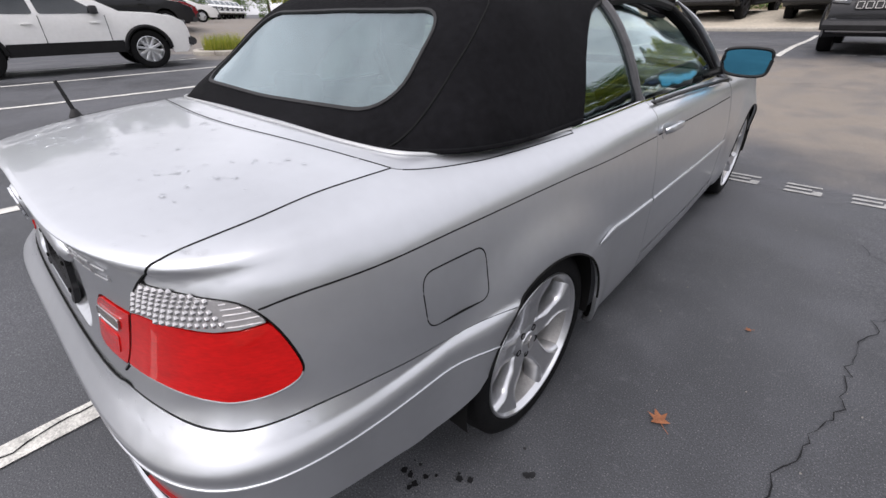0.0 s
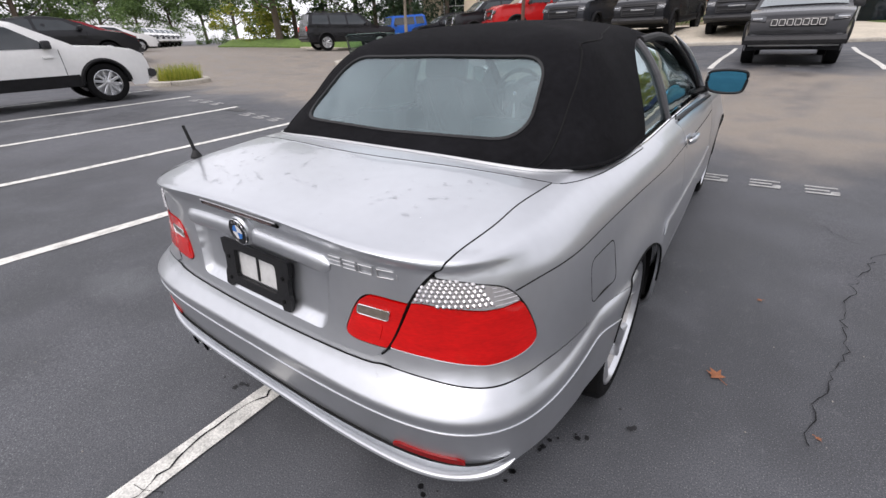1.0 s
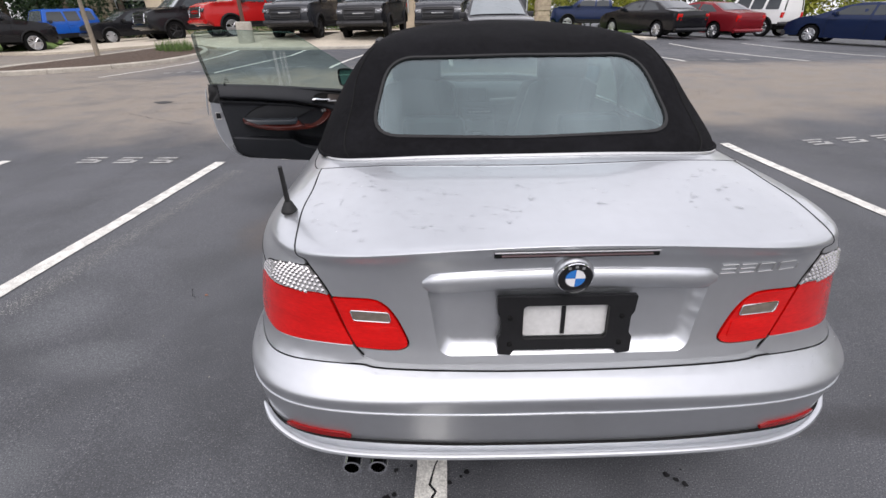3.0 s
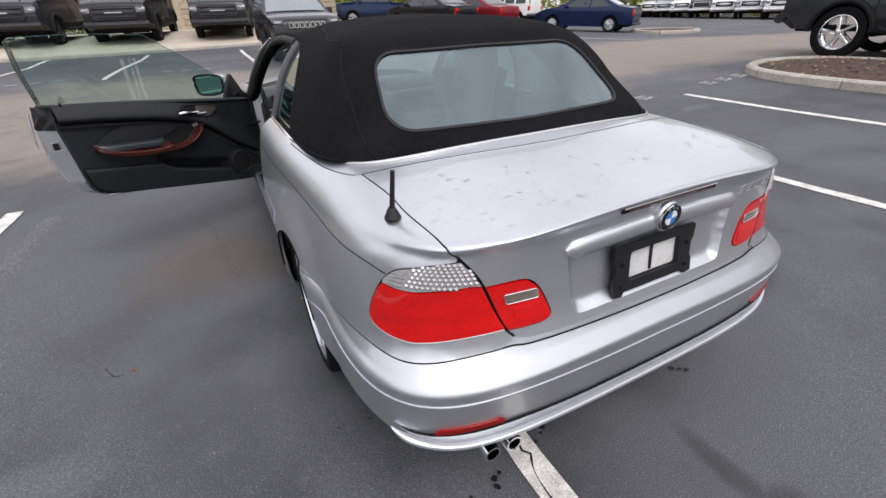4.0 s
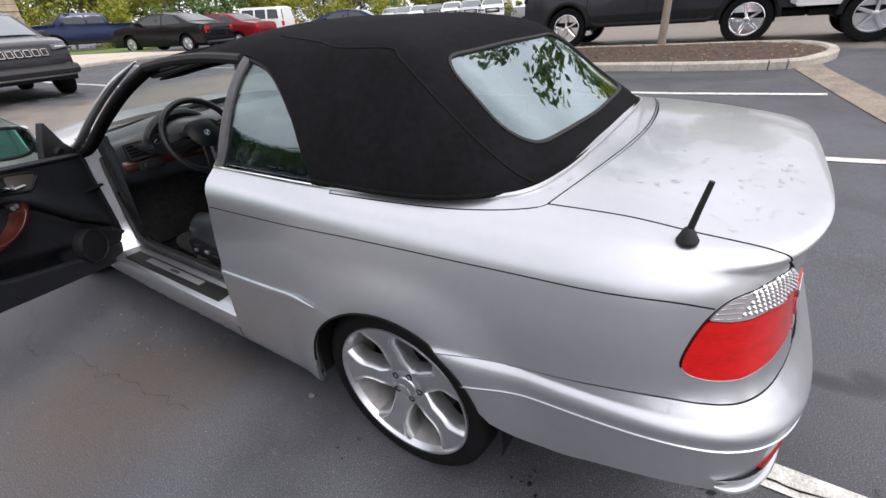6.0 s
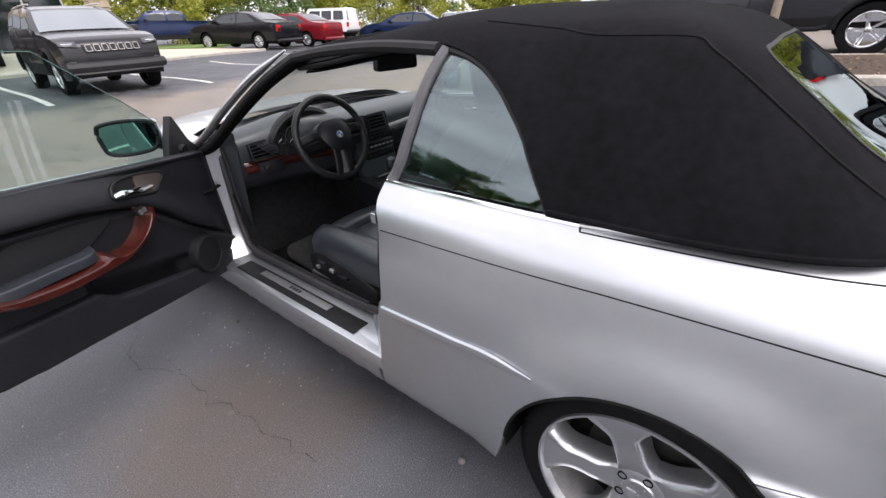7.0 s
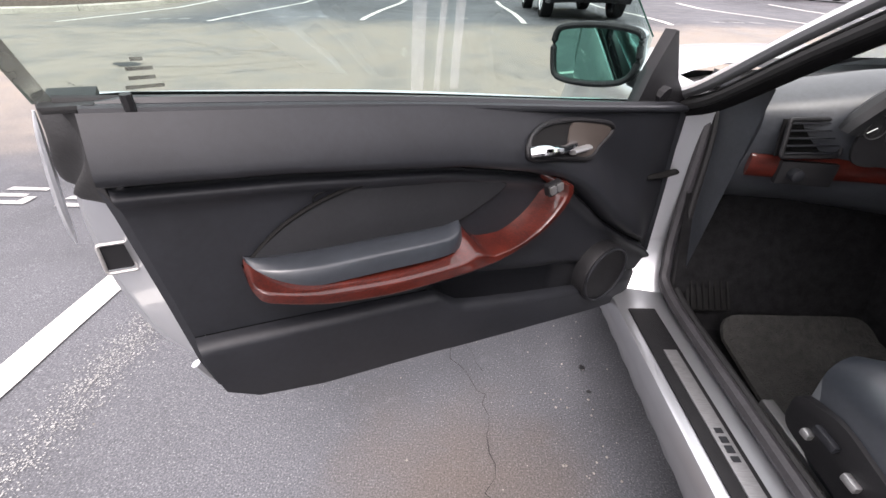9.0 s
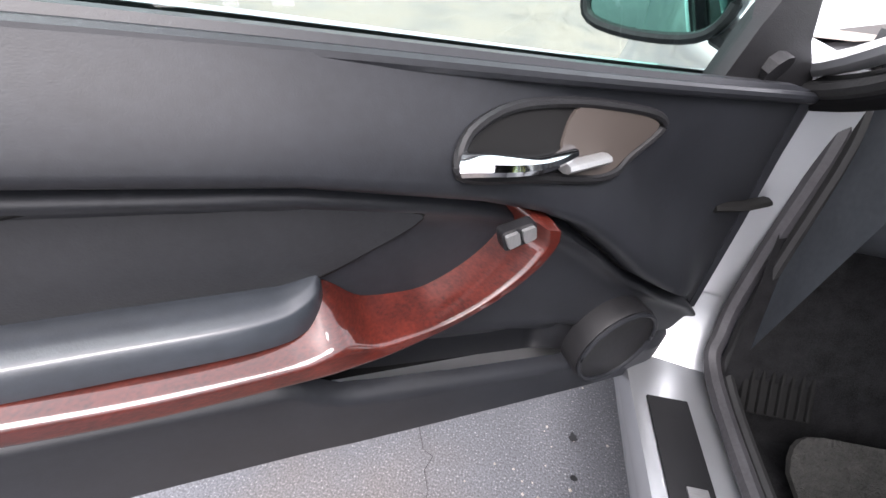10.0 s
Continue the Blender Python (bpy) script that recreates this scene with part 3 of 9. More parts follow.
trunk = part("trunk_lid", patch_bm(shrink(outline, GAP), body, 0.012, 0.028, [recess_uv], rows=EDGE_TOP), SILVER, car, "silver boot lid with rain drops on it")


def rear_patch(outline, out, thick, step=0.03):
    return patch_bm(outline, lambda x, z: tuple(rear(x, z, out)), thick, step)


# plate recess sunk into the lid, the grip bar over it, the plate holder
recess_edge = np.array(recess)


def recess_face(x, z):
    """The sunk panel: its walls slope in from the lid, the floor of it more steeply."""
    d = float(np.min(np.hypot(recess_edge[:, 0] - x, recess_edge[:, 1] - z)))
    return tuple(rear(x, z, -.021 * smooth_step(0, .022, d)))


part("plate_recess", patch_bm(recess, recess_face, .003, .012), SILVER, trunk, "sunk silver panel for the number plate", sharp=60)
bar = [(x, .842 + .012 * (1 - (x / .33) ** 2)) for x in np.linspace(-.325, .325, 33)]
part("boot_grip", tube_bm([tuple(rear(x, z, .000)) for x, z in bar], .026, 14, flat=.62, up=(0, 1, 0), taper=lambda t: max(.30, (1 - (2 * t - 1) ** 26) ** .5)), SILVER, car,
     "silver grip bar above the number plate")
holder_o = rounded([(-.158, .805), (.158, .805), (.156, .762), (.149, .752), (.149, .708), (.157, .698), (.155, .660), (.125, .657), (.118, .669), (-.118, .669), (-.125, .657), (-.155, .660), (-.157, .698), (-.149, .708), (-.149, .752), (-.156, .762)], .004)
holder_i = rounded([(-.098, .782), (.098, .782), (.098, .695), (-.098, .695)], .012)
holder = part("plate_holder", patch_bm(dense(holder_o, .02), lambda x, z: tuple(rear(x, z, .003)), .012, .02, [dense(holder_i, .02)]), PLASTIC, car, "black plastic number plate bracket, empty")
part("bare_panel", rear_patch(dense(holder_i, .03), -.012, .003), PLATE_WHITE, holder, "grey-white panel behind the bracket")
part("sticker_strip", prism_bm([(-.008, .700), (.002, .700), (.002, .772), (-.008, .772)], .002, lambda a, b, c: rear(a, b, -.011 + c)), PLASTIC, holder)
for x, z in ((-.128, .752), (.128, .752), (-.128, .684), (.128, .684)):
    p = rear(x, z, .004)
    b = lathe_bm([(-.002, .006), (.002, .006), (.0035, .004)], 10, "y")
    bmesh.ops.transform(b, matrix=Matrix.Translation(p) @ Matrix.Rotation(math.pi, 4, "Z"), verts=b.verts)
    part("screw", b, SHUT, holder)

# round badge: ring, and four enamel quarters
c0 = rear(0, .868, .022)
bn = (rear(0.0, .90) - rear(0.0, .83)).normalized()
axis_n = Vector((1, 0, 0)).cross(bn).normalized()
if axis_n.y > 0:
    axis_n = -axis_n
frame_m = Matrix((( 1, 0, 0, 0), (0, axis_n.y, bn.y, 0), (0, axis_n.z, bn.z, 0), (0, 0, 0, 1)))


def badge_lathe(prof, n=32):
    b = lathe_bm(prof, n, "y")
    bmesh.ops.transform(b, matrix=Matrix.Translation(c0) @ frame_m, verts=b.verts)
    return b


badge = part("badge", badge_lathe([(-.034, .040), (-.010, .044), (-.004, .043), (.0, .040)]), SILVER, car, "round badge boss on the boot lid")
part("badge_ring", badge_lathe([(0, .037), (.004, .0365), (.005, .034), (.005, .023), (.006, .0225), (.004, .021)]), PLASTIC, badge, "black ring with a chrome edge")
part("badge_edge", badge_lathe([(.001, .0385), (.005, .0382), (.006, .0365), (.002, .036)]), CHROME, badge)
for q in range(4):
    pts = [(0, 0)] + [(.021 * math.cos(radians(90 * q + a)), .021 * math.sin(radians(90 * q + a))) for a in range(0, 91, 15)]
    b = prism_bm(pts, .006, lambda a, bb, c: c0 + Vector((1, 0, 0)) * a + bn * bb + axis_n * c)
    part("badge_quarter", b, BLUE if q % 2 else WHITE_ENAMEL, badge)
for k in range(3):
    a = radians(60 + 30 * k)
    p = c0 + Vector((math.cos(a) * .029, 0, 0)) + bn * math.sin(a) * .029 + axis_n * .005
    b = box_bm(.006, .006, .0015, (0, 0, 0), 0)
    bmesh.ops.transform(b, matrix=Matrix.Translation(p) @ frame_m @ Matrix.Rotation(radians(90), 4, "X"), verts=b.verts)
    part("badge_mark", b, SATIN, badge)

# high brake lamp and the chrome model marks (plain raised bars)
bl = [(x, .919 + .0035 * (x / .17) ** 2) for x in np.linspace(-.172, .172, 25)]
brake = part("high_brake_lamp", tube_bm([tuple(rear(x, z, .001)) for x, z in bl], .0075, 8, flat=.8, up=(0, 1, 0)), SHUT, car, "slim dark high brake lamp")
part("brake_lens", tube_bm([tuple(rear(x, z, .006)) for x, z in bl[1:-1]], .0034, 8, up=(0, 1, 0)), mat("smoked_red_lens", (.035, .004, .004), .12, coat=1.0), brake)
part("brake_bezel", tube_bm([tuple(rear(x, z + .008, .004)) for x, z in bl], .0018, 6, up=(0, 1, 0)), SATIN, brake)
for i, (x0, wd) in enumerate(((.328, .036), (.372, .036), (.416, .036), (.466, .040), (.514, .010))):
    zc, hh = .868, .012
    shapes = {0: [(0, hh, wd, hh), (wd, hh, wd, -hh), (0, 0, wd, 0), (0, -hh, wd, -hh)], 1: [(0, hh, wd, hh), (wd, hh, wd, -hh), (0, 0, wd, 0), (0, -hh, wd, -hh)],
              2: [(0, hh, wd, hh), (wd, hh, wd, -hh), (0, -hh, wd, -hh), (0, hh, 0, -hh)], 3: [(0, hh, wd, hh), (0, -hh, wd, -hh), (0, hh, 0, -hh)], 4: [(0, hh * .4, 0, -hh)]}[i]
    bms = [tube_bm([tuple(rear(x0 + a, zc + b, .003)), tuple(rear(x0 + c, zc + d, .002))], .0014, 6) for a, b, c, d in shapes]
    part("model_mark", join_bm(bms), SATIN, car, "chrome raised model mark")

# rear quarters, lamps, fuel flap
flap = rounded([(-.472, .565), (-.256, .556), (-.264, .436), (-.464, .452)], .036, 6)
for sgn in (1, -1):
    s = body if sgn > 0 else mirror_x(body)
    fl = sgn < 0
    quarter = bumper_top[:]
    quarter = [p for p in quarter if p[0] > -1.030] + [(-1.038, .450)]
    outline = arch(.012, .322, -33, 83) + [(.40, .03), (.62, .02), (.86, .02)] + door_rear[::-1] + [(.822, .852), (.5, .856), (.242, .862)] + cover_seam[::-1] + lid_side[::-1][1:] \
        + [(-.900, .697)] + lamp_outer[1:] + [(-1.028, .468)] + quarter[::-1]
    seen, clean = None, []
    for p in outline:
        if seen is None or math.hypot(p[0] - seen[0], p[1] - seen[1]) > 1e-4:
            clean.append(p)
            seen = p
    holes = [dense(flap, .02)] if sgn > 0 else []
    part("quarter_panel", patch_bm(shrink(dense(clean, .05), GAP), s, .014, .028, holes, fl, rows=EDGE_TOP), SILVER, car)
    if sgn > 0:
        part("fuel_flap", patch_bm(shrink(dense(flap, .02), .002), s, .01, .02), SILVER, car, "silver rounded fuel filler flap")
        part("flap_seam", tube_bm([offset_surf(s, -.002)(u, v) for u, v in flap], .0028, 6, closed=True), SHUT, car)
    # outer lamp: clear upper lens with round reflector dimples, red lower lens
    split = [(-.962, .602), (-.94, .604), (-.88, .596), (-.82, .587), (-.783, .587), (-.745, .592)]
    up = [p for p in lamp_outer if p[1] > .594]
    clear = [p for p in up] + split[::-1]
    red = split + [p for p in lamp_outer if p[1] < .587] + [(-1.016, .494)]
    lamp = part("tail_lamp", patch_bm(shrink(dense(red, .03), GAP), offset_surf(s, .003, fl), .014, .02, (), fl), RED_LENS, car, "red rear lamp with a clear upper lens")
    part("clear_lens", patch_bm(shrink(dense(clear, .03), .0015), offset_surf(s, .004, fl), .014, .02, (), fl), CLEAR_LENS, lamp, "clear faceted lens")
    for i in range(14):
        for j in range(7):
            u, v = -.955 + i * .0115 + (j % 2) * .0057, .600 + j * .0115
            if inside(clear, u, v) and u < -.803 - .25 * (v - .60):
                p = Vector(offset_surf(s, .0035, fl)(u, v))
                n0 = (Vector(offset_surf(s, .0235, fl)(u, v)) - p).normalized()
                t0 = n0.cross(Vector((0, 0, 1))).normalized()
                t1 = n0.cross(t0)
                b = bmesh.new()
                tip = b.verts.new(p + n0 * .0052)
                ring = [b.verts.new(p + t0 * math.cos(q) * .0062 + t1 * math.sin(q) * .0062) for q in np.linspace(.3, .3 + 2 * math.pi, 6, endpoint=False)]
                for q in range(6):
                    b.faces.new([tip, ring[q], ring[(q + 1) % 6]])
                bmesh.ops.recalc_face_normals(b, faces=b.faces)
                part("facet", b, FACET, lamp, smooth=False)
    for k in range(7):  # fine upright ribs over the outer end of the clear lens
        v0 = .594 + .011 * k
        rib = [(u, v0 + .02 * (u + .80)) for u in np.linspace(-.80, -.742, 7) if inside(clear, u, v0 + .02 * (u + .80))]
        if len(rib) > 1:
            part("lens_rib", tube_bm([offset_surf(s, .0042, fl)(u, v) for u, v in rib], .0012, 5), FACET, lamp)
    part("lamp_rim", tube_bm([offset_surf(s, .001, fl)(u, v) for u, v in lamp_outer[32:]], .0022, 6), SILVER, car)
    inner = part("boot_lamp", patch_bm(shrink(dense(lamp_inner + [(-.990, .55)], .03), GAP), offset_surf(s, .003, fl), .014, .02, (), fl), RED_LENS, car, "red lamp on the boot lid")
    slot = rounded([(-1.086, .574), (-1.008, .574), (-1.016, .552), (-1.092, .552)], .006)
    part("reverse_lens", patch_bm(slot, offset_surf(s, .0055, fl), .004, .02, (), fl), mat("smoky_lens", (.20, .17, .14), .15, .4, var=.3, scale=60, coat=1.0) if "smoky_lens" not in MATS else MATS["smoky_lens"], inner, "narrow smoky lens strip")
    part("strip_trim", tube_bm([offset_surf(s, .006, fl)(u, v) for u, v in slot], .0013, 6, closed=True), CHROME, inner)
    low_box = rounded([(-1.104, .540), (-1.030, .538), (-1.040, .498), (-1.112, .500)], .006)
    part("lens_step", patch_bm(low_box, offset_surf(s, .0045, fl), .004, .02, (), fl), RED_LENS, inner)
    # side rub strip
    strip = [(.262, .346), (.5, .320), (.775, .310)]
    part("rub_strip", tube_bm([offset_surf(s, .004, fl)(u, v) for u, v in dense(strip, .05, False)], .016, 8, flat=.45, up=(1, 0, 0), taper=lambda t: .25 + .75 * min(1, t * 6)), SILVER, car)
    # the crease's dark shading, drawn as a thin black line
    crease = spline([(-.752, .616), (-.67, .628), (-.498, .621), (-.23, .614), (.1, .615), (.235, .613), (.775, .599)], 6)
    part("crease_line", tube_bm([offset_surf(s, -.001, fl)(u, v) for u, v in crease], .0021, 6), SHUT, car)
    # dark lining of the wheel arch and inner shell
    part("arch_lip", tube_bm([s(u, v) for u, v in arch(.012, .322, -68, 83)], .004, 6), SHUT, car)

# cover panel between the boot and the roof's foot
cov = cover_seam[::-1] + lid_front[1:]
cov = [p for p in cov if p[0] > U_END + 1e-6]
foot = spline([(.752, .242), (.728, .05), (.700, -.12), (.662, -.25), (.60, -.315), (.50, -.350), (.385, -.366), (.2, -.374), (.01, -.376)], 5)
fr = [deck_uv(max(.003, x - .012 - .03 * smooth_step(.30, .60, x) * smooth_step(.1, -.2, y)), y + .03 * smooth_step(.1, -.25, y)) for x, y in foot]
fr = [p for p in fr if p[0] > U_END + 1e-6]
V_F = lid_front[-1][1]
outline = [(U_END, V_F)] + cov[::-1] + fr + [(U_END, fr[-1][1])] + swap(fr[::-1]) + swap(cov)
rim = [(x, y) for x, y in foot] + [(-x, y) for x, y in foot[::-1]]
part("cover_edge", tube_bm([((lambda q: (math.copysign(q[0], x), q[1], q[2] + .003))(body(*deck_uv(max(abs(x), .004), y)))) for x, y in rim], .0045, 8), SATIN, car, "bright rolled edge along the roof's foot")
part("roof_cover_panel", patch_bm(shrink(outline, GAP), body, .01, .025), SILVER, car, "silver panel behind the fabric roof")

# dark inner shell under all the seams
top_r = [(U_END, 1.14)] + [(-.9, 1.13), (-.5, 1.08), (-.2, 1.0), (.1, .95), (.8, .90), (.8, .03), (.42, .03)]
outer = arch(.012, .334, 80, -64)
sh = top_r + outer + [(-.36, .27), (-.5, .25), (-.75, .25), (-1.0, .235), (U_END, .225)]
sh = [p for p in sh if p[0] > U_END + 1e-6]
outline = [(U_END, 1.14)] + sh + [(U_END, .225)] + swap(sh[::-1])
part("inner_shell", patch_bm(dense(outline, .06), offset_surf(body, -.016), 0, .05, [shrink(recess_uv, -.006)]), SHUT, car)
# dark shut lines between the panels
lid_round = lid_front + swap(lid_front[::-1])[1:]
part("shut_line", tube_bm([offset_surf(body, -.0016)(u, v + .0012) for u, v in lid_round], .0024, 6), SHUT, car)
for sgn in (1, -1):
    s = body if sgn > 0 else mirror_x(body)
    for line, r in ((lid_side, .0026), (lamp_seam, .0026), (cover_seam[3:], .0024), (lamp_outer[:34], .0018)):
        part("shut_line", tube_bm([offset_surf(s, -.0012, sgn < 0)(u, v) for u, v in line], r, 6), SHUT, car)

# rain drops standing on the boot lid, the cover panel and the bumper
WATER = mat("clear_water", (1, 1, 1), .02, trans=1.0, ior=1.22)
WATER.node_tree.nodes["Principled BSDF"].inputs["Alpha"].default_value = .58
b = bmesh.new()
rnd = random.Random(8)


def drop(p, nrm, r, h):
    t2 = nrm.cross(Vector((1, 0, 0))).normalized()
    t1 = t2.cross(nrm)
    k1, k2, ph = rnd.uniform(.8, 1.7), rnd.uniform(.05, .2), rnd.uniform(0, 6)
    rings = []
    for q, up in ((1.0, 0), (.82, .7), (.45, 1.0)):
        rings.append([b.verts.new(p + (t1 * math.cos(a) * k1 + t2 * math.sin(a)) * r * q * (1 + k2 * math.sin(2 * a + ph) + .12 * math.sin(5 * a + ph)) + nrm * h * up) for a in np.linspace(0, 2 * math.pi, 10, endpoint=False)])
    for r0, r1 in zip(rings, rings[1:]):
        for i in range(10):
            b.faces.new([r0[i], r0[(i + 1) % 10], r1[(i + 1) % 10], r1[i]])
    b.faces.new(rings[-1])


def on_deck(x, y):
    s = 1 if x >= 0 else -1
    u, v = deck_uv(max(abs(x), .006), y)
    q = Vector(body(u, v))
    w = Vector(offset_surf(body, .01)(u, v)) - q
    return Vector((s * q.x, q.y, q.z)), Vector((s * w.x, w.y, w.z)).normalized()


beads = [(rnd.uniform(-.60, .60), rnd.uniform(-.84, -.34)) for k in range(46)]
for k in range(430):
    c = rnd.choice(beads)
    x, y = (rnd.gauss(c[0], .035), rnd.gauss(c[1], .03)) if k % 3 else (rnd.uniform(-.64, .64), rnd.uniform(-.86, -.34))
    if abs(x) > .66 or not -.875 < y < -.33:
        continue
    try:
        p0, n0 = on_deck(x, y)
    except Exception:
        continue
    r = rnd.choice((.0014, .002, .002, .0025, .003, .003, .004, .005, .007)) * rnd.uniform(.8, 1.3)
    drop(p0 + n0 * .0003, n0, r, min(.0016, r * .32))
for k in range(160):
    u, v = rnd.uniform(-1.15, -.45), rnd.uniform(.37, .43)
    s = rnd.choice((1, -1))
    q, w = Vector(body(u, v)), Vector(offset_surf(body, .01)(u, v))
    n0 = (w - q).normalized()
    q.x, n0.x = q.x * s, n0.x * s
    drop(q + n0 * .0003, n0, rnd.uniform(.0018, .004), .0012)
tagged(part("rain_water", b, WATER, car, "clear rain drops on the boot lid"), kind="stuff")

# fillet that narrows the seam between the boot lid and the cover panel
fill = [(u, v + .0011) for u, v in lid_front]
fill = fill + swap(fill[::-1])[1:]
part("cover_fillet", tube_bm([offset_surf(body, -.0055)(u, v) for u, v in fill], .0055, 8), SILVER, car)

# ---- fabric roof ----
t_front = [(.324, .0), (.347, .10), (.414, .196), (.472, .256), (.537, .316), (.610, .370), (.715, .420), (.80, .440), (1.0, .452), (1.2, .455), (1.43, .455)]
t_right = [(T_END, 0)] + [(u, 0) for u in (-.5, -.3, -.2, -.1, .1, .25)]
out_r = spline(t_front, 4) + [(1.43, .6), (1.43, .8), (1.2, .8), (.9, .8), (.6, .8), (.43, .8)]
swap_t = lambda line: [(2 * T_END - u, v) for u, v in line]
full = t_right + out_r + [(T_END, .8)] + swap_t(out_r[::-1]) + swap_t(t_right[1:][::-1])
win = [(-.30, .152), (-.272, .385), (T_END, .392), (2 * T_END + .272, .385), (2 * T_END + .30, .152), (T_END, .140)]
win_o = rounded(dense(win, 3.0), .075, 7)
win_out = dense(shrink(dense(win_o, .05), -.018), .03)
bm = patch_bm(dense(full, .05), soft_top, .010, .04, [win_out])
bmesh.ops.remove_doubles(bm, verts=bm.verts, dist=1e-4)
roof = part("fabric_roof", bm, CANVAS, car, "black fabric folding roof, raised", sharp=50)
c_in = shrink(win_out, .009)
part("window_surround", patch_bm(win_out, offset_surf(soft_top, .003), .012, .03, [c_in]), RUBBER, roof, "black rubber surround of the rear window")
pane = part("rear_window", patch_bm(shrink(win_out, .005), offset_surf(soft_top, -.003), .004, .05), GLASS_REAR, roof, "large tinted glass rear window")
# seams of the cloth
for line in ([(.66, .585), (.42, .52), (.2, .475), (-.10, .462), (-.128, .40), (-.155, .30), (-.18, .233), (-.215, .12), (-.25, .03)],):
    for sg in (1, -1):
        ss = soft_top if sg > 0 else mirror_x(soft_top)
        part("cloth_seam", tube_bm([offset_surf(ss, .0005, sg < 0)(u, v) for u, v in spline(line, 6)], .0024, 6), SHUT, roof)
part("foot_hem", tube_bm([soft_top(u, .012) for u in np.linspace(.324, 2 * T_END - .324, 90)], .007, 8), CANVAS, roof)
# windscreen header, rails and side glass
part("headliner", patch_bm([p for p in dense([(1.42, .46), (.8, .45), (.45, .35), (.43, .8), (1.42, .8)], .06)], offset_surf(soft_top, -.035), .006, .08), LINING, roof)
part("headliner", patch_bm([p for p in dense([(1.42, .46), (.8, .45), (.45, .35), (.43, .8), (1.42, .8)], .06)], offset_surf(mirror_x(soft_top), -.035, True), .006, .08, flip=True), LINING, roof)


def rail(u, v, sg, d=0.0):
    p = offset_surf(soft_top, d)(u, v)
    return (sg * p[0], p[1], p[2])


for sg in (1, -1):
    part("roof_rail", tube_bm([rail(u, v - .002 - .008 * smooth_step(.6, .75, u), sg, -.012) for u, v in spline(t_front, 4)], .0085, 8), RUBBER, roof)
    q = spline([(.322, .0), (.343, .10), (.410, .198), (.468, .258), (.534, .318), (.607, .371), (.715, .410)], 4) + [(.752, .2), (.80, .0)]
    gs = soft_top if sg > 0 else mirror_x(soft_top)
    part("quarter_window", patch_bm(dense(q, .05), offset_surf(gs, -.014, sg < 0), .004, .06, (), sg < 0), GLASS_QUARTER, car, "tinted rear side window")
    part("window_post", tube_bm([rail(u, v, sg, -.010) for u, v in dense([(.722, .412), (.757, .2), (.806, -.01)], .05, False)], .014, 8, flat=1.2), mat("dull_grey_channel", (.085, .085, .09), .5, var=.2, scale=30) if "dull_grey_channel" not in MATS else MATS["dull_grey_channel"], car, "dull grey window channel")
    part("belt_trim", tube_bm([(sg * x, y, z) for x, y, z in [body(u, .858) for u in np.linspace(.24, .815, 12)]], .007, 8), CHROME, car)

# ---- wheels ----


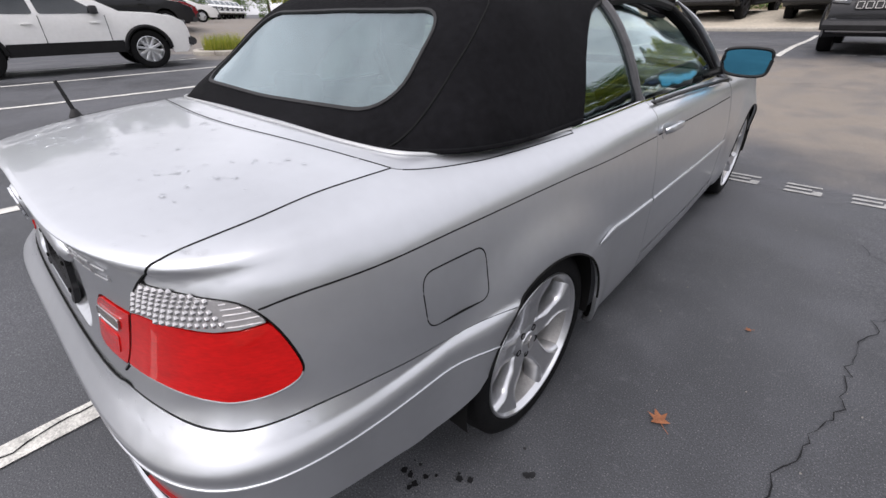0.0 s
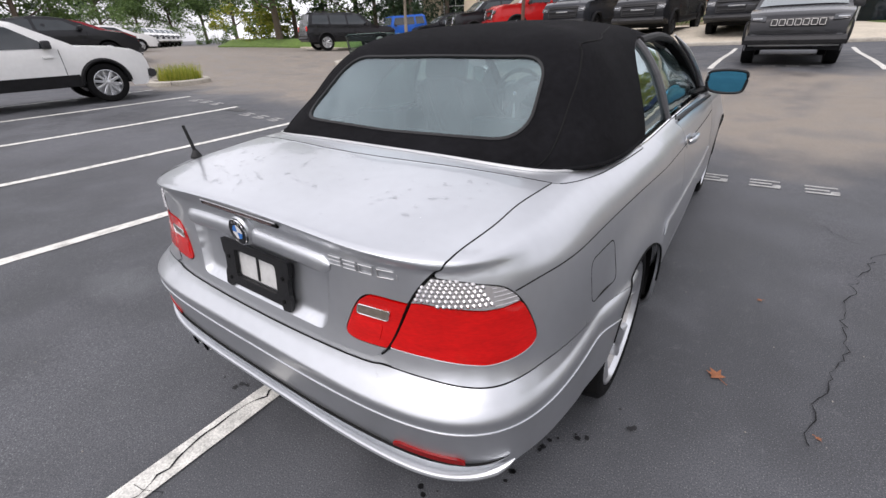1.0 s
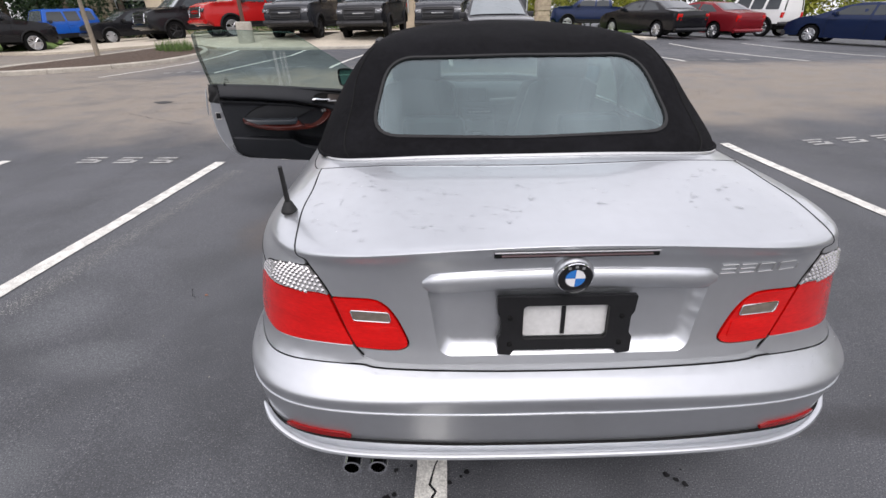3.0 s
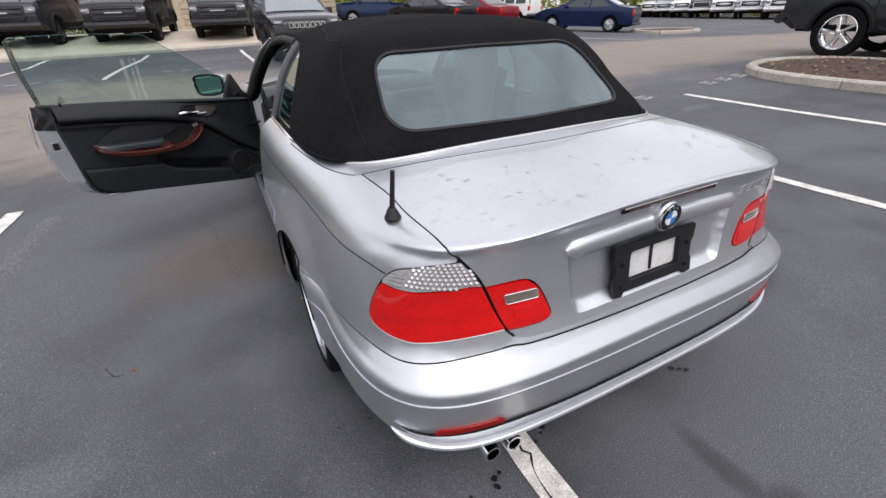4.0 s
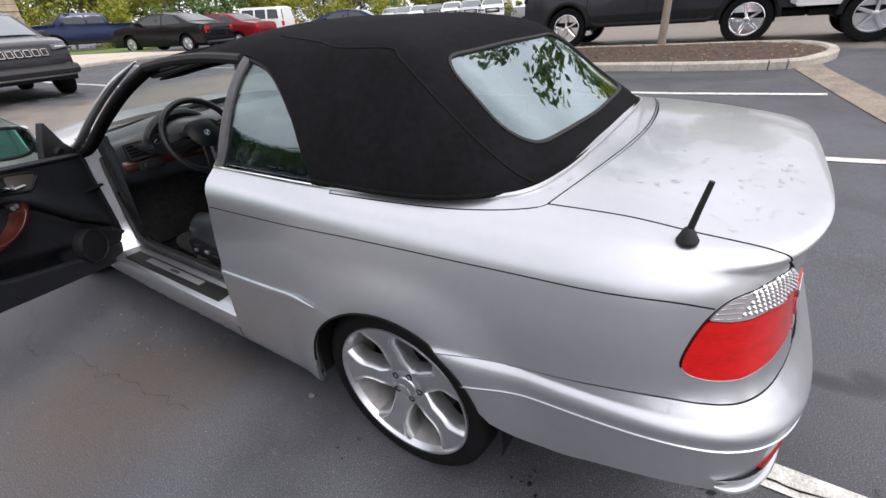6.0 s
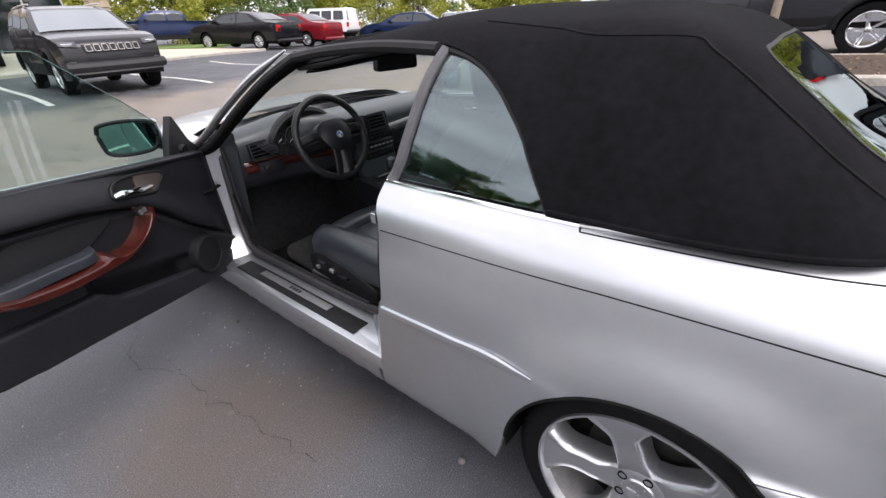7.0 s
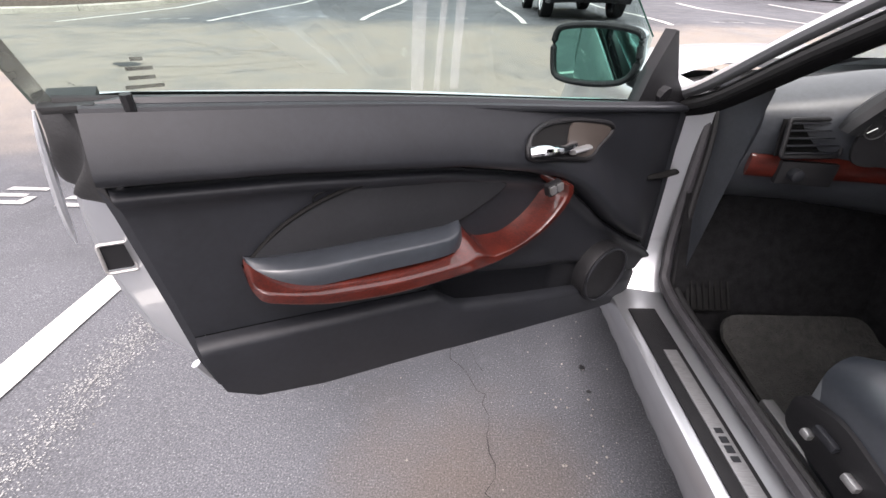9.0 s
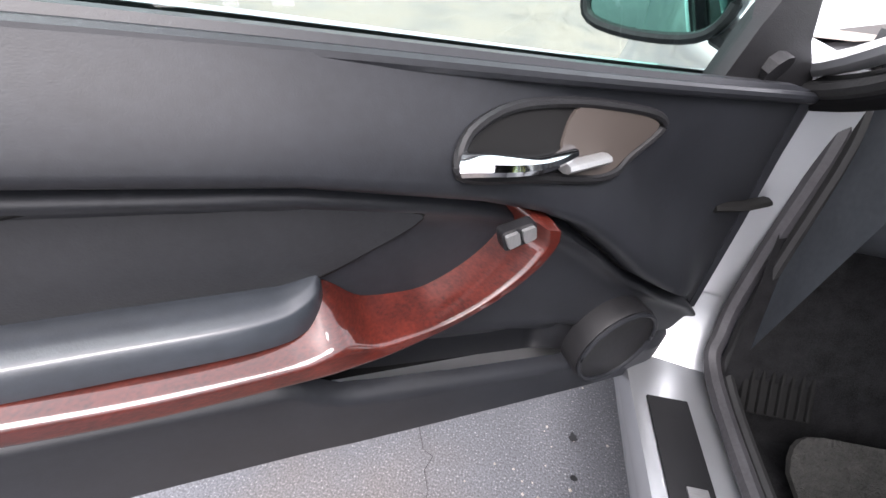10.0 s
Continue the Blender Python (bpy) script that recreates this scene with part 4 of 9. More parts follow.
def wheel_parts(holder, dia=.622, rim_r=.247, width=.235, spokes=5, mats=(TYRE, ALLOY, ALLOY_DULL), seg=64):
    """One road wheel about its own centre, outer face towards +x: five broad spokes with raised edges that flare into the rim."""
    R, h = dia / 2, width / 2
    part("tyre", lathe_bm([(-h * .8, rim_r - .012), (-h, rim_r + .012), (-h * .98, R - .030), (-h * .88, R - .008), (-h * .4, R), (h * .4, R), (h * .86, R - .008), (h * .96, R - .022), (h * 1.0, rim_r + .024),
                           (h * .97, rim_r + .014), (h * .98, rim_r + .008), (h * .90, rim_r - .002), (h * .6, rim_r - .012)], seg, caps=False), mats[0], holder, "black low-profile tyre", sharp=60)
    rim = part("rim", lathe_bm([(h * .90, rim_r), (h * .955, rim_r - .003), (h * .95, rim_r - .009), (h * .86, rim_r - .014), (h * .78, rim_r - .018)], seg, caps=False), mats[1], holder, "silver alloy rim")
    # dark disc, dulled barrel and black backing put shade behind the spokes
    part("brake_disc", lathe_bm([(-h * .10, .03), (-h * .10, rim_r * .62), (-h * .02, rim_r * .62), (-h * .02, .03)], 40), mat("dark_iron", (.045, .042, .04), .5, .6, var=.3, scale=40) if "dark_iron" not in MATS else MATS["dark_iron"], rim, "dark iron brake disc")
    part("barrel", lathe_bm([(h * .78, rim_r - .018), (h * .4, rim_r - .026), (-h * .3, rim_r - .034), (-h * .75, rim_r - .026), (-h * .8, rim_r - .008)], seg, caps=False), mats[2], rim, "duller inner barrel")
    part("well", lathe_bm([(-h * .12, .02), (-h * .12, rim_r - .034), (-h * .2, rim_r - .034), (-h * .2, .02)], 24), SHUT, rim)

    def width_at(r):
        return .037 + .008 * smooth_step(.10, .045, r) + .050 * smooth_step(.150, rim_r - .016, r) ** 1.6
    for k in range(spokes):
        a0 = 2 * math.pi * k / spokes

        def spoke(a, b, a0=a0):
            r = .030 + (rim_r - .042) * a
            half = width_at(r)
            t = (b - .5) * 2
            ridge = .0045 * math.exp(-((abs(t) - .74) / .09) ** 2) * smooth_step(.16, .34, a) * smooth_step(1.02, .86, a)
            x = h * (.60 + .10 * smooth_step(0, .45, a) + .16 * smooth_step(.45, 1, a)) + ridge - .012 * smooth_step(.86, 1, abs(t))
            off = half * t
            return (x, r * math.cos(a0) - off * math.sin(a0), r * math.sin(a0) + off * math.cos(a0))
        b = grid_bm(spoke, 22, 31)
        for v in b.verts:  # the flared foot follows the rim's circle
            q = math.hypot(v.co.y, v.co.z)
            if q > rim_r - .013:
                v.co.y, v.co.z = v.co.y * (rim_r - .013) / q, v.co.z * (rim_r - .013) / q
        ext = bmesh.ops.extrude_face_region(b, geom=list(b.faces))
        bmesh.ops.translate(b, vec=(-.044, 0, 0), verts=[g for g in ext["geom"] if isinstance(g, bmesh.types.BMVert)])
        bmesh.ops.recalc_face_normals(b, faces=b.faces)
        part("spoke", b, mats[1], rim, sharp=50)
    part("hub_cap", lathe_bm([(h * .45, .066), (h * .62, .064), (h * .655, .055), (h * .655, .040), (h * .69, .037), (h * .70, .030), (h * .685, .026), (h * .685, .003)], 36), mats[1], rim, "plain silver hub cap")
    for k in range(3):
        a = 2 * math.pi * k / 3 + .4
        part("cap_mark", tube_bm([(h * .69, .003 * math.cos(a), .003 * math.sin(a)), (h * .69, .025 * math.cos(a), .025 * math.sin(a))], .0022, 6), mats[2], rim)
    for k in range(spokes):
        a = 2 * math.pi * (k + .5) / spokes
        b = lathe_bm([(h * .50, .0115), (h * .668, .0115), (h * .668, .0085), (h * .60, .0075), (h * .60, .002)], 14)
        bmesh.ops.translate(b, vec=(0, .050 * math.cos(a), .050 * math.sin(a)), verts=b.verts)
        part("wheel_bolt", b, SHUT, rim)


for x, y, a in ((.734, 0.0, 18), (.734, 2.725, 40), (-.734, 0.0, 36), (-.734, 2.725, 10)):
    wh = new("wheel")
    wh.parent = car
    wheel_parts(wh)
    wh.matrix_world = pose(x, y + .008, .311, 0, 0, 0 if x > 0 else 180) @ Matrix.Rotation(radians(a), 4, "X")
    wh["label"] = "five-spoke silver alloy wheel with black tyre"
    sg = 1 if x > 0 else -1
    b = grid_bm(lambda p, q, y=y, sg=sg: (sg * (.50 + .355 * q), y + .352 * math.sin(radians(-100 + 200 * p)), .315 + .352 * math.cos(radians(-100 + 200 * p))), 28, 3)
    part("wheel_well", b, SHUT, car)
    b = grid_bm(lambda p, q, y=y, sg=sg: (sg * .5, y + .36 * q * math.sin(radians(360 * p)), .315 + .36 * q * math.cos(radians(360 * p))), 28, 2)
    part("wheel_well_back", b, SHUT, car)

# ---- doors ----
HINGE, ALONG, INWARD = Vector((-.80, 2.01, 0)), Vector((-.8359, -.5489, 0)), Vector((.5489, -.8359, 0))


def door_left(l, n, z):
    """A place in the open driver's door: l from the hinge, n towards the cabin."""
    return tuple(HINGE + ALONG * l + INWARD * n + Vector((0, 0, z)))


def door_right(l, n, z):
    """The same in the closed passenger door, without the open door's slight lift."""
    return (.80 - n - .02 * l, 2.01 - l, z - .095 * l + .02)


CREASE = [(-.06, .43), (-.014, .472), (.1, .54), (.207, .612), (.29, .685), (.361, .742), (.43, .778), (.505, .806), (.669, .849), (.956, .897), (1.2, .928)]
LOWER = [(-.06, .365), (.004, .381), (.167, .41), (.287, .434), (.45, .48), (.58, .518), (.66, .546), (.69, .572), (.717, .596), (1.003, .651), (1.2, .685)]


def along(line, l):
    return float(np.interp(l, [p[0] for p in line], [p[1] for p in line]))


def panel_depth(l, z):
    """How far the trim stands out towards the cabin."""
    c, w = along(CREASE, l), along(LOWER, l)
    if z >= c:
        q = (z - c) / .13
        return (.052 - .046 * smooth_step(.05, 1.15, q)) * smooth_step(-.06, .10, l) - .050 * max(0, 1 - (z - c) / .020) ** 2.2 * smooth_step(-.06, .10, l)
    if z >= w:
        return .008 + .014 * math.exp(-(((c - z) - .016) / .012) ** 2) - .020 * max(0, 1 - (c - z) / .012) ** 2
    q = w - z
    return .034 * smooth_step(-.06, .05, l) * (1 - max(0, 1 - q / .012) ** 2 * .8) - .006 * smooth_step(.05, .2, q)


def pocket(l):
    return smooth_step(.235, .285, l) * smooth_step(.74, .66, l)


def middle_depth(l, z):
    """The middle trim, which drops behind the lower one to form the map pocket."""
    w = along(LOWER, l)
    return (panel_depth(l, z) if z >= w else .006) - .072 * pocket(l) * smooth_step(w + .075, w + .03, z)


def trim_sheet(place, low, high, n_l, n_f, flip, rear, depth=panel_depth):
    """One moulded piece of the door trim between two lines, ending at the door's rear edge."""
    def at(a, f):
        f = .5 - .5 * math.cos(f * math.pi)
        l = -.05 + 1.2 * a
        for k in range(3):
            z = low(l) + .0005 + (high(l) - low(l) - .001) * f
            l = -.055 + (rear(z) + .055) * a
        return place(l, depth(l, z), z)
    b = grid_bm(at, n_l, n_f)
    if flip:
        bmesh.ops.reverse_faces(b, faces=b.faces)
    return b


def pillow_bm(x0, x1, y0, y1, top, thick, r, n=15, place=lambda x, y, z: (x, y, z), pw=2.0):
    """A soft pad: a crowned top that rolls down at its edges, on upright sides."""
    cx, cy, hx, hy = (x0 + x1) / 2, (y0 + y1) / 2, (x1 - x0) / 2, (y1 - y0) / 2

    def at(a, b):
        u, v = math.sin((a - .5) * math.pi), math.sin((b - .5) * math.pi)
        x, y = cx + hx * u * (1 - .04 * abs(v) ** 6), cy + hy * v * (1 - .04 * abs(u) ** 6)
        d = 0
        for w, h in ((abs(u), hx), (abs(v), hy)):
            e = max(0, (w * h - (h - r)) / r)
            d += r * (1 - (max(0, 1 - e ** pw)) ** .5)
        return place(x, y, top(x, y) - min(d, r * 1.1))
    b = grid_bm(at, n, n)
    edge = [e for e in b.edges if e.is_boundary]
    ext = bmesh.ops.extrude_edge_only(b, edges=edge)
    drop = Vector(place(cx, cy, -thick)) - Vector(place(cx, cy, 0))
    bmesh.ops.translate(b, vec=drop, verts=[g for g in ext["geom"] if isinstance(g, bmesh.types.BMVert)])
    bmesh.ops.recalc_face_normals(b, faces=b.faces)
    return b


def smear_mat(name, colour, share):
    """A thin film on glass: mostly clear, partly a dull grey."""
    m = bpy.data.materials.new(name)
    m.use_nodes = True
    n, l = m.node_tree.nodes, m.node_tree.links
    film, clear, mix = n["Principled BSDF"], n.new("ShaderNodeBsdfTransparent"), n.new("ShaderNodeMixShader")
    film.inputs["Base Color"].default_value, film.inputs["Roughness"].default_value = (*colour, 1), .8
    tex, rng = n.new("ShaderNodeTexNoise"), n.new("ShaderNodeMapRange")
    tex.inputs["Scale"].default_value, tex.inputs["Detail"].default_value = 24, 4
    rng.inputs["From Min"].default_value, rng.inputs["From Max"].default_value = .3, .7
    rng.inputs["To Min"].default_value, rng.inputs["To Max"].default_value = share * .5, share * 1.4
    l.new(n.new("ShaderNodeTexCoord").outputs["Object"], tex.inputs["Vector"])
    l.new(tex.outputs["Fac"], rng.inputs["Value"])
    l.new(rng.outputs[0], mix.inputs[0])
    l.new(clear.outputs[0], mix.inputs[1])
    l.new(film.outputs[0], mix.inputs[2])
    l.new(mix.outputs[0], n["Material Output"].inputs["Surface"])
    return m


SMEAR = smear_mat("ground_glass_margin", (.10, .105, .09), .60)
STREAK_FAINT = smear_mat("pale_streak_film", (.75, .78, .75), .16)


def build_door(place, glass, flip, detail):
    """The inside of a door: trim, armrest, wood grip, handle, loudspeaker; the parts hang under a door object."""
    holder = new("door")
    holder.parent = car
    holder["label"] = "silver car door, wide open, black trim with wood grip" if detail else "silver passenger door, closed"
    P = lambda name, b, m, parent=holder, label="", **k: part(name, b, m, parent, label, **k)
    trim_line = spline([(-.03, .864), (.3, .905), (.775, .968), (1.15, 1.008)], 5)[:-1] + [(1.152, 1.004), (1.158, .94), (1.150, .88), (1.136, .736), (1.126, .62), (1.115, .565), (1.09, .53), (1.05, .510), (.96, .488)] \
        + [(.802, .455), (.5, .388), (.189, .321), (.05, .298), (-.01, .298), (-.055, .33), (-.062, .42), (-.05, .64)]
    TOPL = spline([(-.03, .864), (.3, .905), (.775, .968), (1.15, 1.008)], 8)
    top = lambda l: float(np.interp(l, [q[0] for q in TOPL], [q[1] for q in TOPL]))
    bot = lambda l: float(np.interp(l, [-.06, -.02, .05, .189, .5, .802, .96, 1.05, 1.09, 1.115], [.34, .302, .298, .321, .388, .455, .488, .510, .53, .565]))
    rear = lambda z: float(np.interp(z, [.50, .53, .565, .62, .736, .88, .94, 1.004], [1.04, 1.09, 1.115, 1.126, 1.136, 1.150, 1.158, 1.152]))
    nl = 74 if detail else 40
    P("upper_trim", trim_sheet(place, lambda l: along(CREASE, l), top, nl, 16, flip, rear), TRIM, holder, "padded black upper door trim", sharp=75)
    P("middle_trim", trim_sheet(place, lambda l: along(LOWER, l) - .075 * pocket(l), lambda l: along(CREASE, l), nl, 30, flip, rear, middle_depth), TRIM, holder, "black grained door trim", sharp=75)
    P("lower_trim", trim_sheet(place, bot, lambda l: along(LOWER, l), nl, 14, flip, rear), TRIM, holder, "black lower trim with map pocket", sharp=75)
    # black tube for the shadow under the upper trim's bulge
    P("fold_line", tube_bm([place(l, .000, along(CREASE, l)) for l in np.linspace(-.01, 1.14, 60)], .0045, 6), SHUT)
    if detail:
        P("trim_back", patch_bm(dense(trim_line, .05), lambda l, z: place(l, -.080, z), .004, .1, (), flip), SHUT, holder)
        P("trim_edge", tube_bm([place(l, -.004, z) for l, z in trim_line], .012, 6, closed=True), TRIM, holder)
    P("top_roll", tube_bm([place(l, .008, z - .003) for l, z in spline([(-.03, .864), (.3, .905), (.775, .968), (1.15, 1.008)], 8)], .008, 10), TRIM)
    # leather inset in the shape of a leaf
    leaf = spline([(1.034, .776), (.978, .820), (.906, .848), (.833, .857), (.752, .848), (.635, .823), (.565, .799), (.554, .790)], 6) + spline([(.565, .782), (.604, .765), (.681, .738), (.80, .735), (.95, .750)], 5)
    P("leather_inset", patch_bm(dense(leaf, .02), lambda l, z: place(l, .012 + .006 * math.sin(min(1, max(0, (z - .70) / .14)) * math.pi), z), .016, .025, (), flip), INSET, holder, "black leather inset")
    P("inset_seam", tube_bm([place(l, .014, z) for l, z in leaf], .0034, 6, closed=True), SHUT)
    # armrest: a flat-topped cushion with rounded ends behind the wood rail
    def cushion(a, b):
        q = 2 * a - 1
        l = .850 + .188 * math.copysign(1 - (1 - abs(q)) ** 1.8, q)
        z = float(np.interp(l, [.66, .70, .83, .94, 1.04], [.742, .738, .754, .766, .782]))
        out = .018 + .046 * max(0, 1 - abs((l - .850) / .188) ** 5) ** .5
        if b < .5:
            f = b / .5
            return place(l, .006 + (out - .014) * f, z + .006 * math.sin(f * math.pi) - .004 * f)
        th = (b - .5) / .5 * math.pi / 2
        return place(l, out - .008 + .008 * math.sin(th), z - .004 - .030 * (1 - math.cos(th)))
    pb = grid_bm(cushion, 40, 18)
    bmesh.ops.recalc_face_normals(pb, faces=pb.faces)
    P("armrest_pad", pb, LEATHER, holder, "padded black leather armrest", sharp=80)
    low_e = spline([(1.043, .774), (1.036, .746), (.97, .712), (.905, .690), (.813, .672), (.703, .662), (.650, .657), (.598, .657), (.54, .665), (.475, .690), (.430, .722), (.408, .755), (.412, .780)], 6)
    up_e = spline([(1.040, .780), (1.026, .780), (.97, .757), (.905, .745), (.813, .728), (.703, .718), (.664, .732), (.622, .694), (.570, .689), (.528, .702), (.490, .728), (.464, .762), (.456, .797)], 6)
    m = len(low_e)

    def wood(a, b):
        i = int(round(a * (m - 1)))
        end = smooth_step(0, .10, a) * smooth_step(1, .975, a)
        l, z = (low_e[i][k] + (up_e[i][k] - low_e[i][k]) * b * (1 - .32 * smooth_step(.60, .70, a) * smooth_step(1.0, .90, a)) for k in (0, 1))
        # an upright front face, a firm edge, and a flat top that leans back to the trim
        out = smooth_step(0, .10, b) ** .5 if b < .47 else 1 - smooth_step(.44, .60, b) * .06 - .90 * max(0, (b - .5) / .5) ** 1.15
        return place(l, .006 + (.074 - .014 * smooth_step(.45, .7, a)) * out * (.25 + .75 * end), z)
    wb = grid_bm(wood, m, 23)
    bmesh.ops.holes_fill(wb, edges=[e for e in wb.edges if e.is_boundary])
    bmesh.ops.recalc_face_normals(wb, faces=wb.faces)
    P("wood_grip" if detail else "door_grip", wb, WOOD if detail else ALLOY_DULL, holder, "glossy red-brown wood grip" if detail else "dull silver grip", sharp=70)
    # window switches on the grip
    P("switch_plate", patch_bm(rounded([(.492, .792), (.452, .798), (.446, .774), (.484, .766)], .006), lambda l, z: place(l, .068, z), .012, .02, (), flip), PLASTIC, holder, "black window switch plate")
    for k in range(2):
        P("window_switch", patch_bm(rounded([(.488 - .019 * k, .788 + .003 * k), (.473 - .019 * k, .791 + .003 * k), (.468 - .018 * k, .775 + .003 * k), (.481 - .018 * k, .771 + .003 * k)], .003), lambda l, z: place(l, .072, z), .010, .02, (), flip), SATIN, holder)
    # release handle in its dished bezel
    bez = spline([(.536, .860), (.520, .885), (.472, .898), (.394, .893), (.30, .876), (.258, .862), (.252, .845), (.294, .815), (.335, .808), (.446, .834), (.52, .848)], 4, True)
    base = lambda l, z, d=0.0: place(l, panel_depth(l, z) + d, z)
    P("handle_bezel", tube_bm([base(l, z, .004) for l, z in bez], .0055, 8, closed=True), PLASTIC, holder, "black oval handle bezel")
    # flat near-black sheet stands in for the shade of a recessed dish
    P("handle_dish", patch_bm(dense(bez, .02), lambda l, z: base(l, z, .003), .003, .03, (), flip), SHUT, holder)
    plate = spline([(.392, .886), (.34, .880), (.275, .864), (.262, .848), (.30, .821), (.335, .814), (.412, .834)], 4, True)
    P("handle_plate", patch_bm(dense(plate, .02), lambda l, z: base(l, z, .007), .006, .03, (), flip), mat("taupe_plastic", (.05, .041, .036), .5) if "taupe_plastic" not in MATS else MATS["taupe_plastic"], holder, "taupe plastic plate")
    P("release_lever", tube_bm([base(l, z, d) for l, z, d in spline([(.530, .862, .006), (.512, .866, .022), (.485, .862, .026), (.45, .856, .022), (.405, .852, .012)], 5)], .0145, 10, flat=.7, taper=lambda t: 1.1 - .35 * t), CHROME, holder, "chrome door release lever")
    P("lock_button", tube_bm([base(.418, .842, .016), base(.350, .836, .016)], .0095, 8, flat=.6), SATIN, holder)
    # loudspeaker
    cl, cz2 = .190, .456
    ring = [(math.cos(a) * .086, math.sin(a) * .086) for a in np.linspace(0, 2 * math.pi, 40, endpoint=False)]
    P("loudspeaker", prism_bm([(cl + a, cz2 + b) for a, b in ring], .042, lambda l, z, d: place(l, .006 + d, z), .008), PLASTIC, holder, "round black loudspeaker cover")
    P("speaker_ring", tube_bm([place(cl + a * .93, .05, cz2 + b * .93) for a, b in ring], .004, 6, closed=True), TRIM)
    P("airbag_mark", tube_bm([place(.905 + .022 * math.cos(a), panel_depth(.9, .85) + .002, .848 + .010 * math.sin(a)) for a in np.linspace(0, 2 * math.pi, 20, endpoint=False)], .0016, 6, closed=True), SHUT)
    # lock pin at the sill of the window
    P("lock_pin", tube_bm([place(1.105, .014, 1.000), place(1.105, .016, 1.020)], .006, 8), PLASTIC)
    # window
    g = lambda l, z: place(l, -.032 + .33 * max(0, z - .98), z)
    if glass:
        pane_o = dense([(.085, .880), (.6, .945), (1.188, 1.012), (1.207, 1.10), (1.228, 1.20), (1.236, 1.315), (1.21, 1.33), (.95, 1.335), (.62, 1.315), (.33, 1.145), (.15, 1.03)], .06)
        P("door_window", patch_bm(pane_o, g, .004, .07, (), flip), GLASS, holder, "green-tinted frameless door glass, wound up")
        P("glass_edge", tube_bm([g(*q) for q in dense([(1.188, 1.012), (1.207, 1.10), (1.228, 1.20), (1.236, 1.315), (1.21, 1.33), (.95, 1.335), (.62, 1.315), (.33, 1.145), (.15, 1.03)], .05, False)], .0016, 6), mat("glass_edge_green", (.05, .12, .10), .1) if "glass_edge_green" not in MATS else MATS["glass_edge_green"], holder)
        P("glass_margin", patch_bm(dense([(1.170, 1.012), (1.188, 1.012), (1.207, 1.10), (1.228, 1.20), (1.236, 1.315), (1.216, 1.315), (1.209, 1.20), (1.189, 1.10)], .05), lambda l, z: place(l, -.026 + .33 * max(0, z - .98), z), .0008, .05, (), flip), SMEAR, holder, "greyed margin of the glass")
        # three faint pale upright streaks over the pane
        for l0, w0, lean0 in ((.722, .022, .05), (.690, .010, .04), (.655, .016, .06)):
            P("dried_run", patch_bm(dense([(l0 - lean0 * .15, .972), (l0 + w0 - lean0 * .15, .972), (l0 + w0 + lean0 * .4, 1.20), (l0 + lean0 * .4, 1.20)], .05), lambda l, z: place(l, -.026 + .33 * max(0, z - .98), z), .0006, .05, (), flip), STREAK_FAINT, holder, "faint pale streak on the glass")
        for r in range(4):
            wd = (.012, .026, .026, .038)[r]
            P("glass_print", patch_bm(dense([(1.085 + wd / 2, 1.052 - r * .010), (1.085 - wd / 2, 1.052 - r * .010), (1.085 - wd / 2, 1.048 - r * .010), (1.085 + wd / 2, 1.048 - r * .010)], .05), lambda l, z: place(l, -.028 + .33 * max(0, z - .98), z), .0006, .05, (), flip), SMEAR, holder)
    P("window_seal", tube_bm([place(l, -.012, z + .004) for l, z in spline([(.06, .876), (.3, .905), (.775, .968), (1.17, 1.010)], 6)], .006, 8), RUBBER)
    return holder


door_l = build_door(door_left, True, True, True)
# sheet-metal of the open door: shut face, outer skin, black end boot, catch
D = lambda name, b, m, label="", **k: part(name, b, m, door_l, label, **k)


def skin(l, z):
    q = (z - .30 - .17 * l) / .65
    return door_left(l, -.105 - .02 * math.sin(max(0, min(1, q)) * math.pi) + .05 * smooth_step(.75, 1.0, q), z)


rear_edge = spline([(1.185, 1.004), (1.198, .93), (1.212, .82), (1.206, .70), (1.180, .60), (1.135, .53)], 5)
skin_line = spline([(-.05, .862), (.3, .905), (.775, .968), (1.185, 1.004)], 4)[:-1] + rear_edge + [(1.08, .495), (.9, .455), (.5, .37), (.1, .285), (-.05, .27)]
D("door_skin", patch_bm(dense(skin_line, .04), skin, .01, .05), SILVER, "silver outer skin")
inner_edge = spline([(1.150, 1.002), (1.155, .93), (1.148, .86), (1.136, .736), (1.126, .63), (1.100, .535)], 5)
D("shut_face", grid_bm(lambda a, b: tuple(Vector(door_left(inner_edge[int(a * (len(inner_edge) - 1))][0], .004, inner_edge[int(a * (len(inner_edge) - 1))][1])).lerp(Vector(skin(*rear_edge[int(a * (len(rear_edge) - 1))])), b)), len(inner_edge), 4), SILVER, "silver shut face of the door")
D("under_face", grid_bm(lambda a, b: tuple(Vector(door_left(1.10 - 1.12 * a, 0, .535 - .24 * a - .02 * math.sin(a * 3))).lerp(Vector(skin(1.135 - 1.15 * a, .53 - .245 * a)), b)), 14, 3), SILVER)
D("hinge_face", grid_bm(lambda a, b: tuple(Vector(door_left(-.055, 0, .30 + .56 * a)).lerp(Vector(skin(-.05, .27 + .59 * a)), b)), 8, 3), SILVER)
in_l = lambda z: float(np.interp(z, [q[1] for q in inner_edge[::-1]], [q[0] for q in inner_edge[::-1]]))
out_l = lambda z: float(np.interp(z, [q[1] for q in rear_edge[::-1]], [q[0] for q in rear_edge[::-1]]))


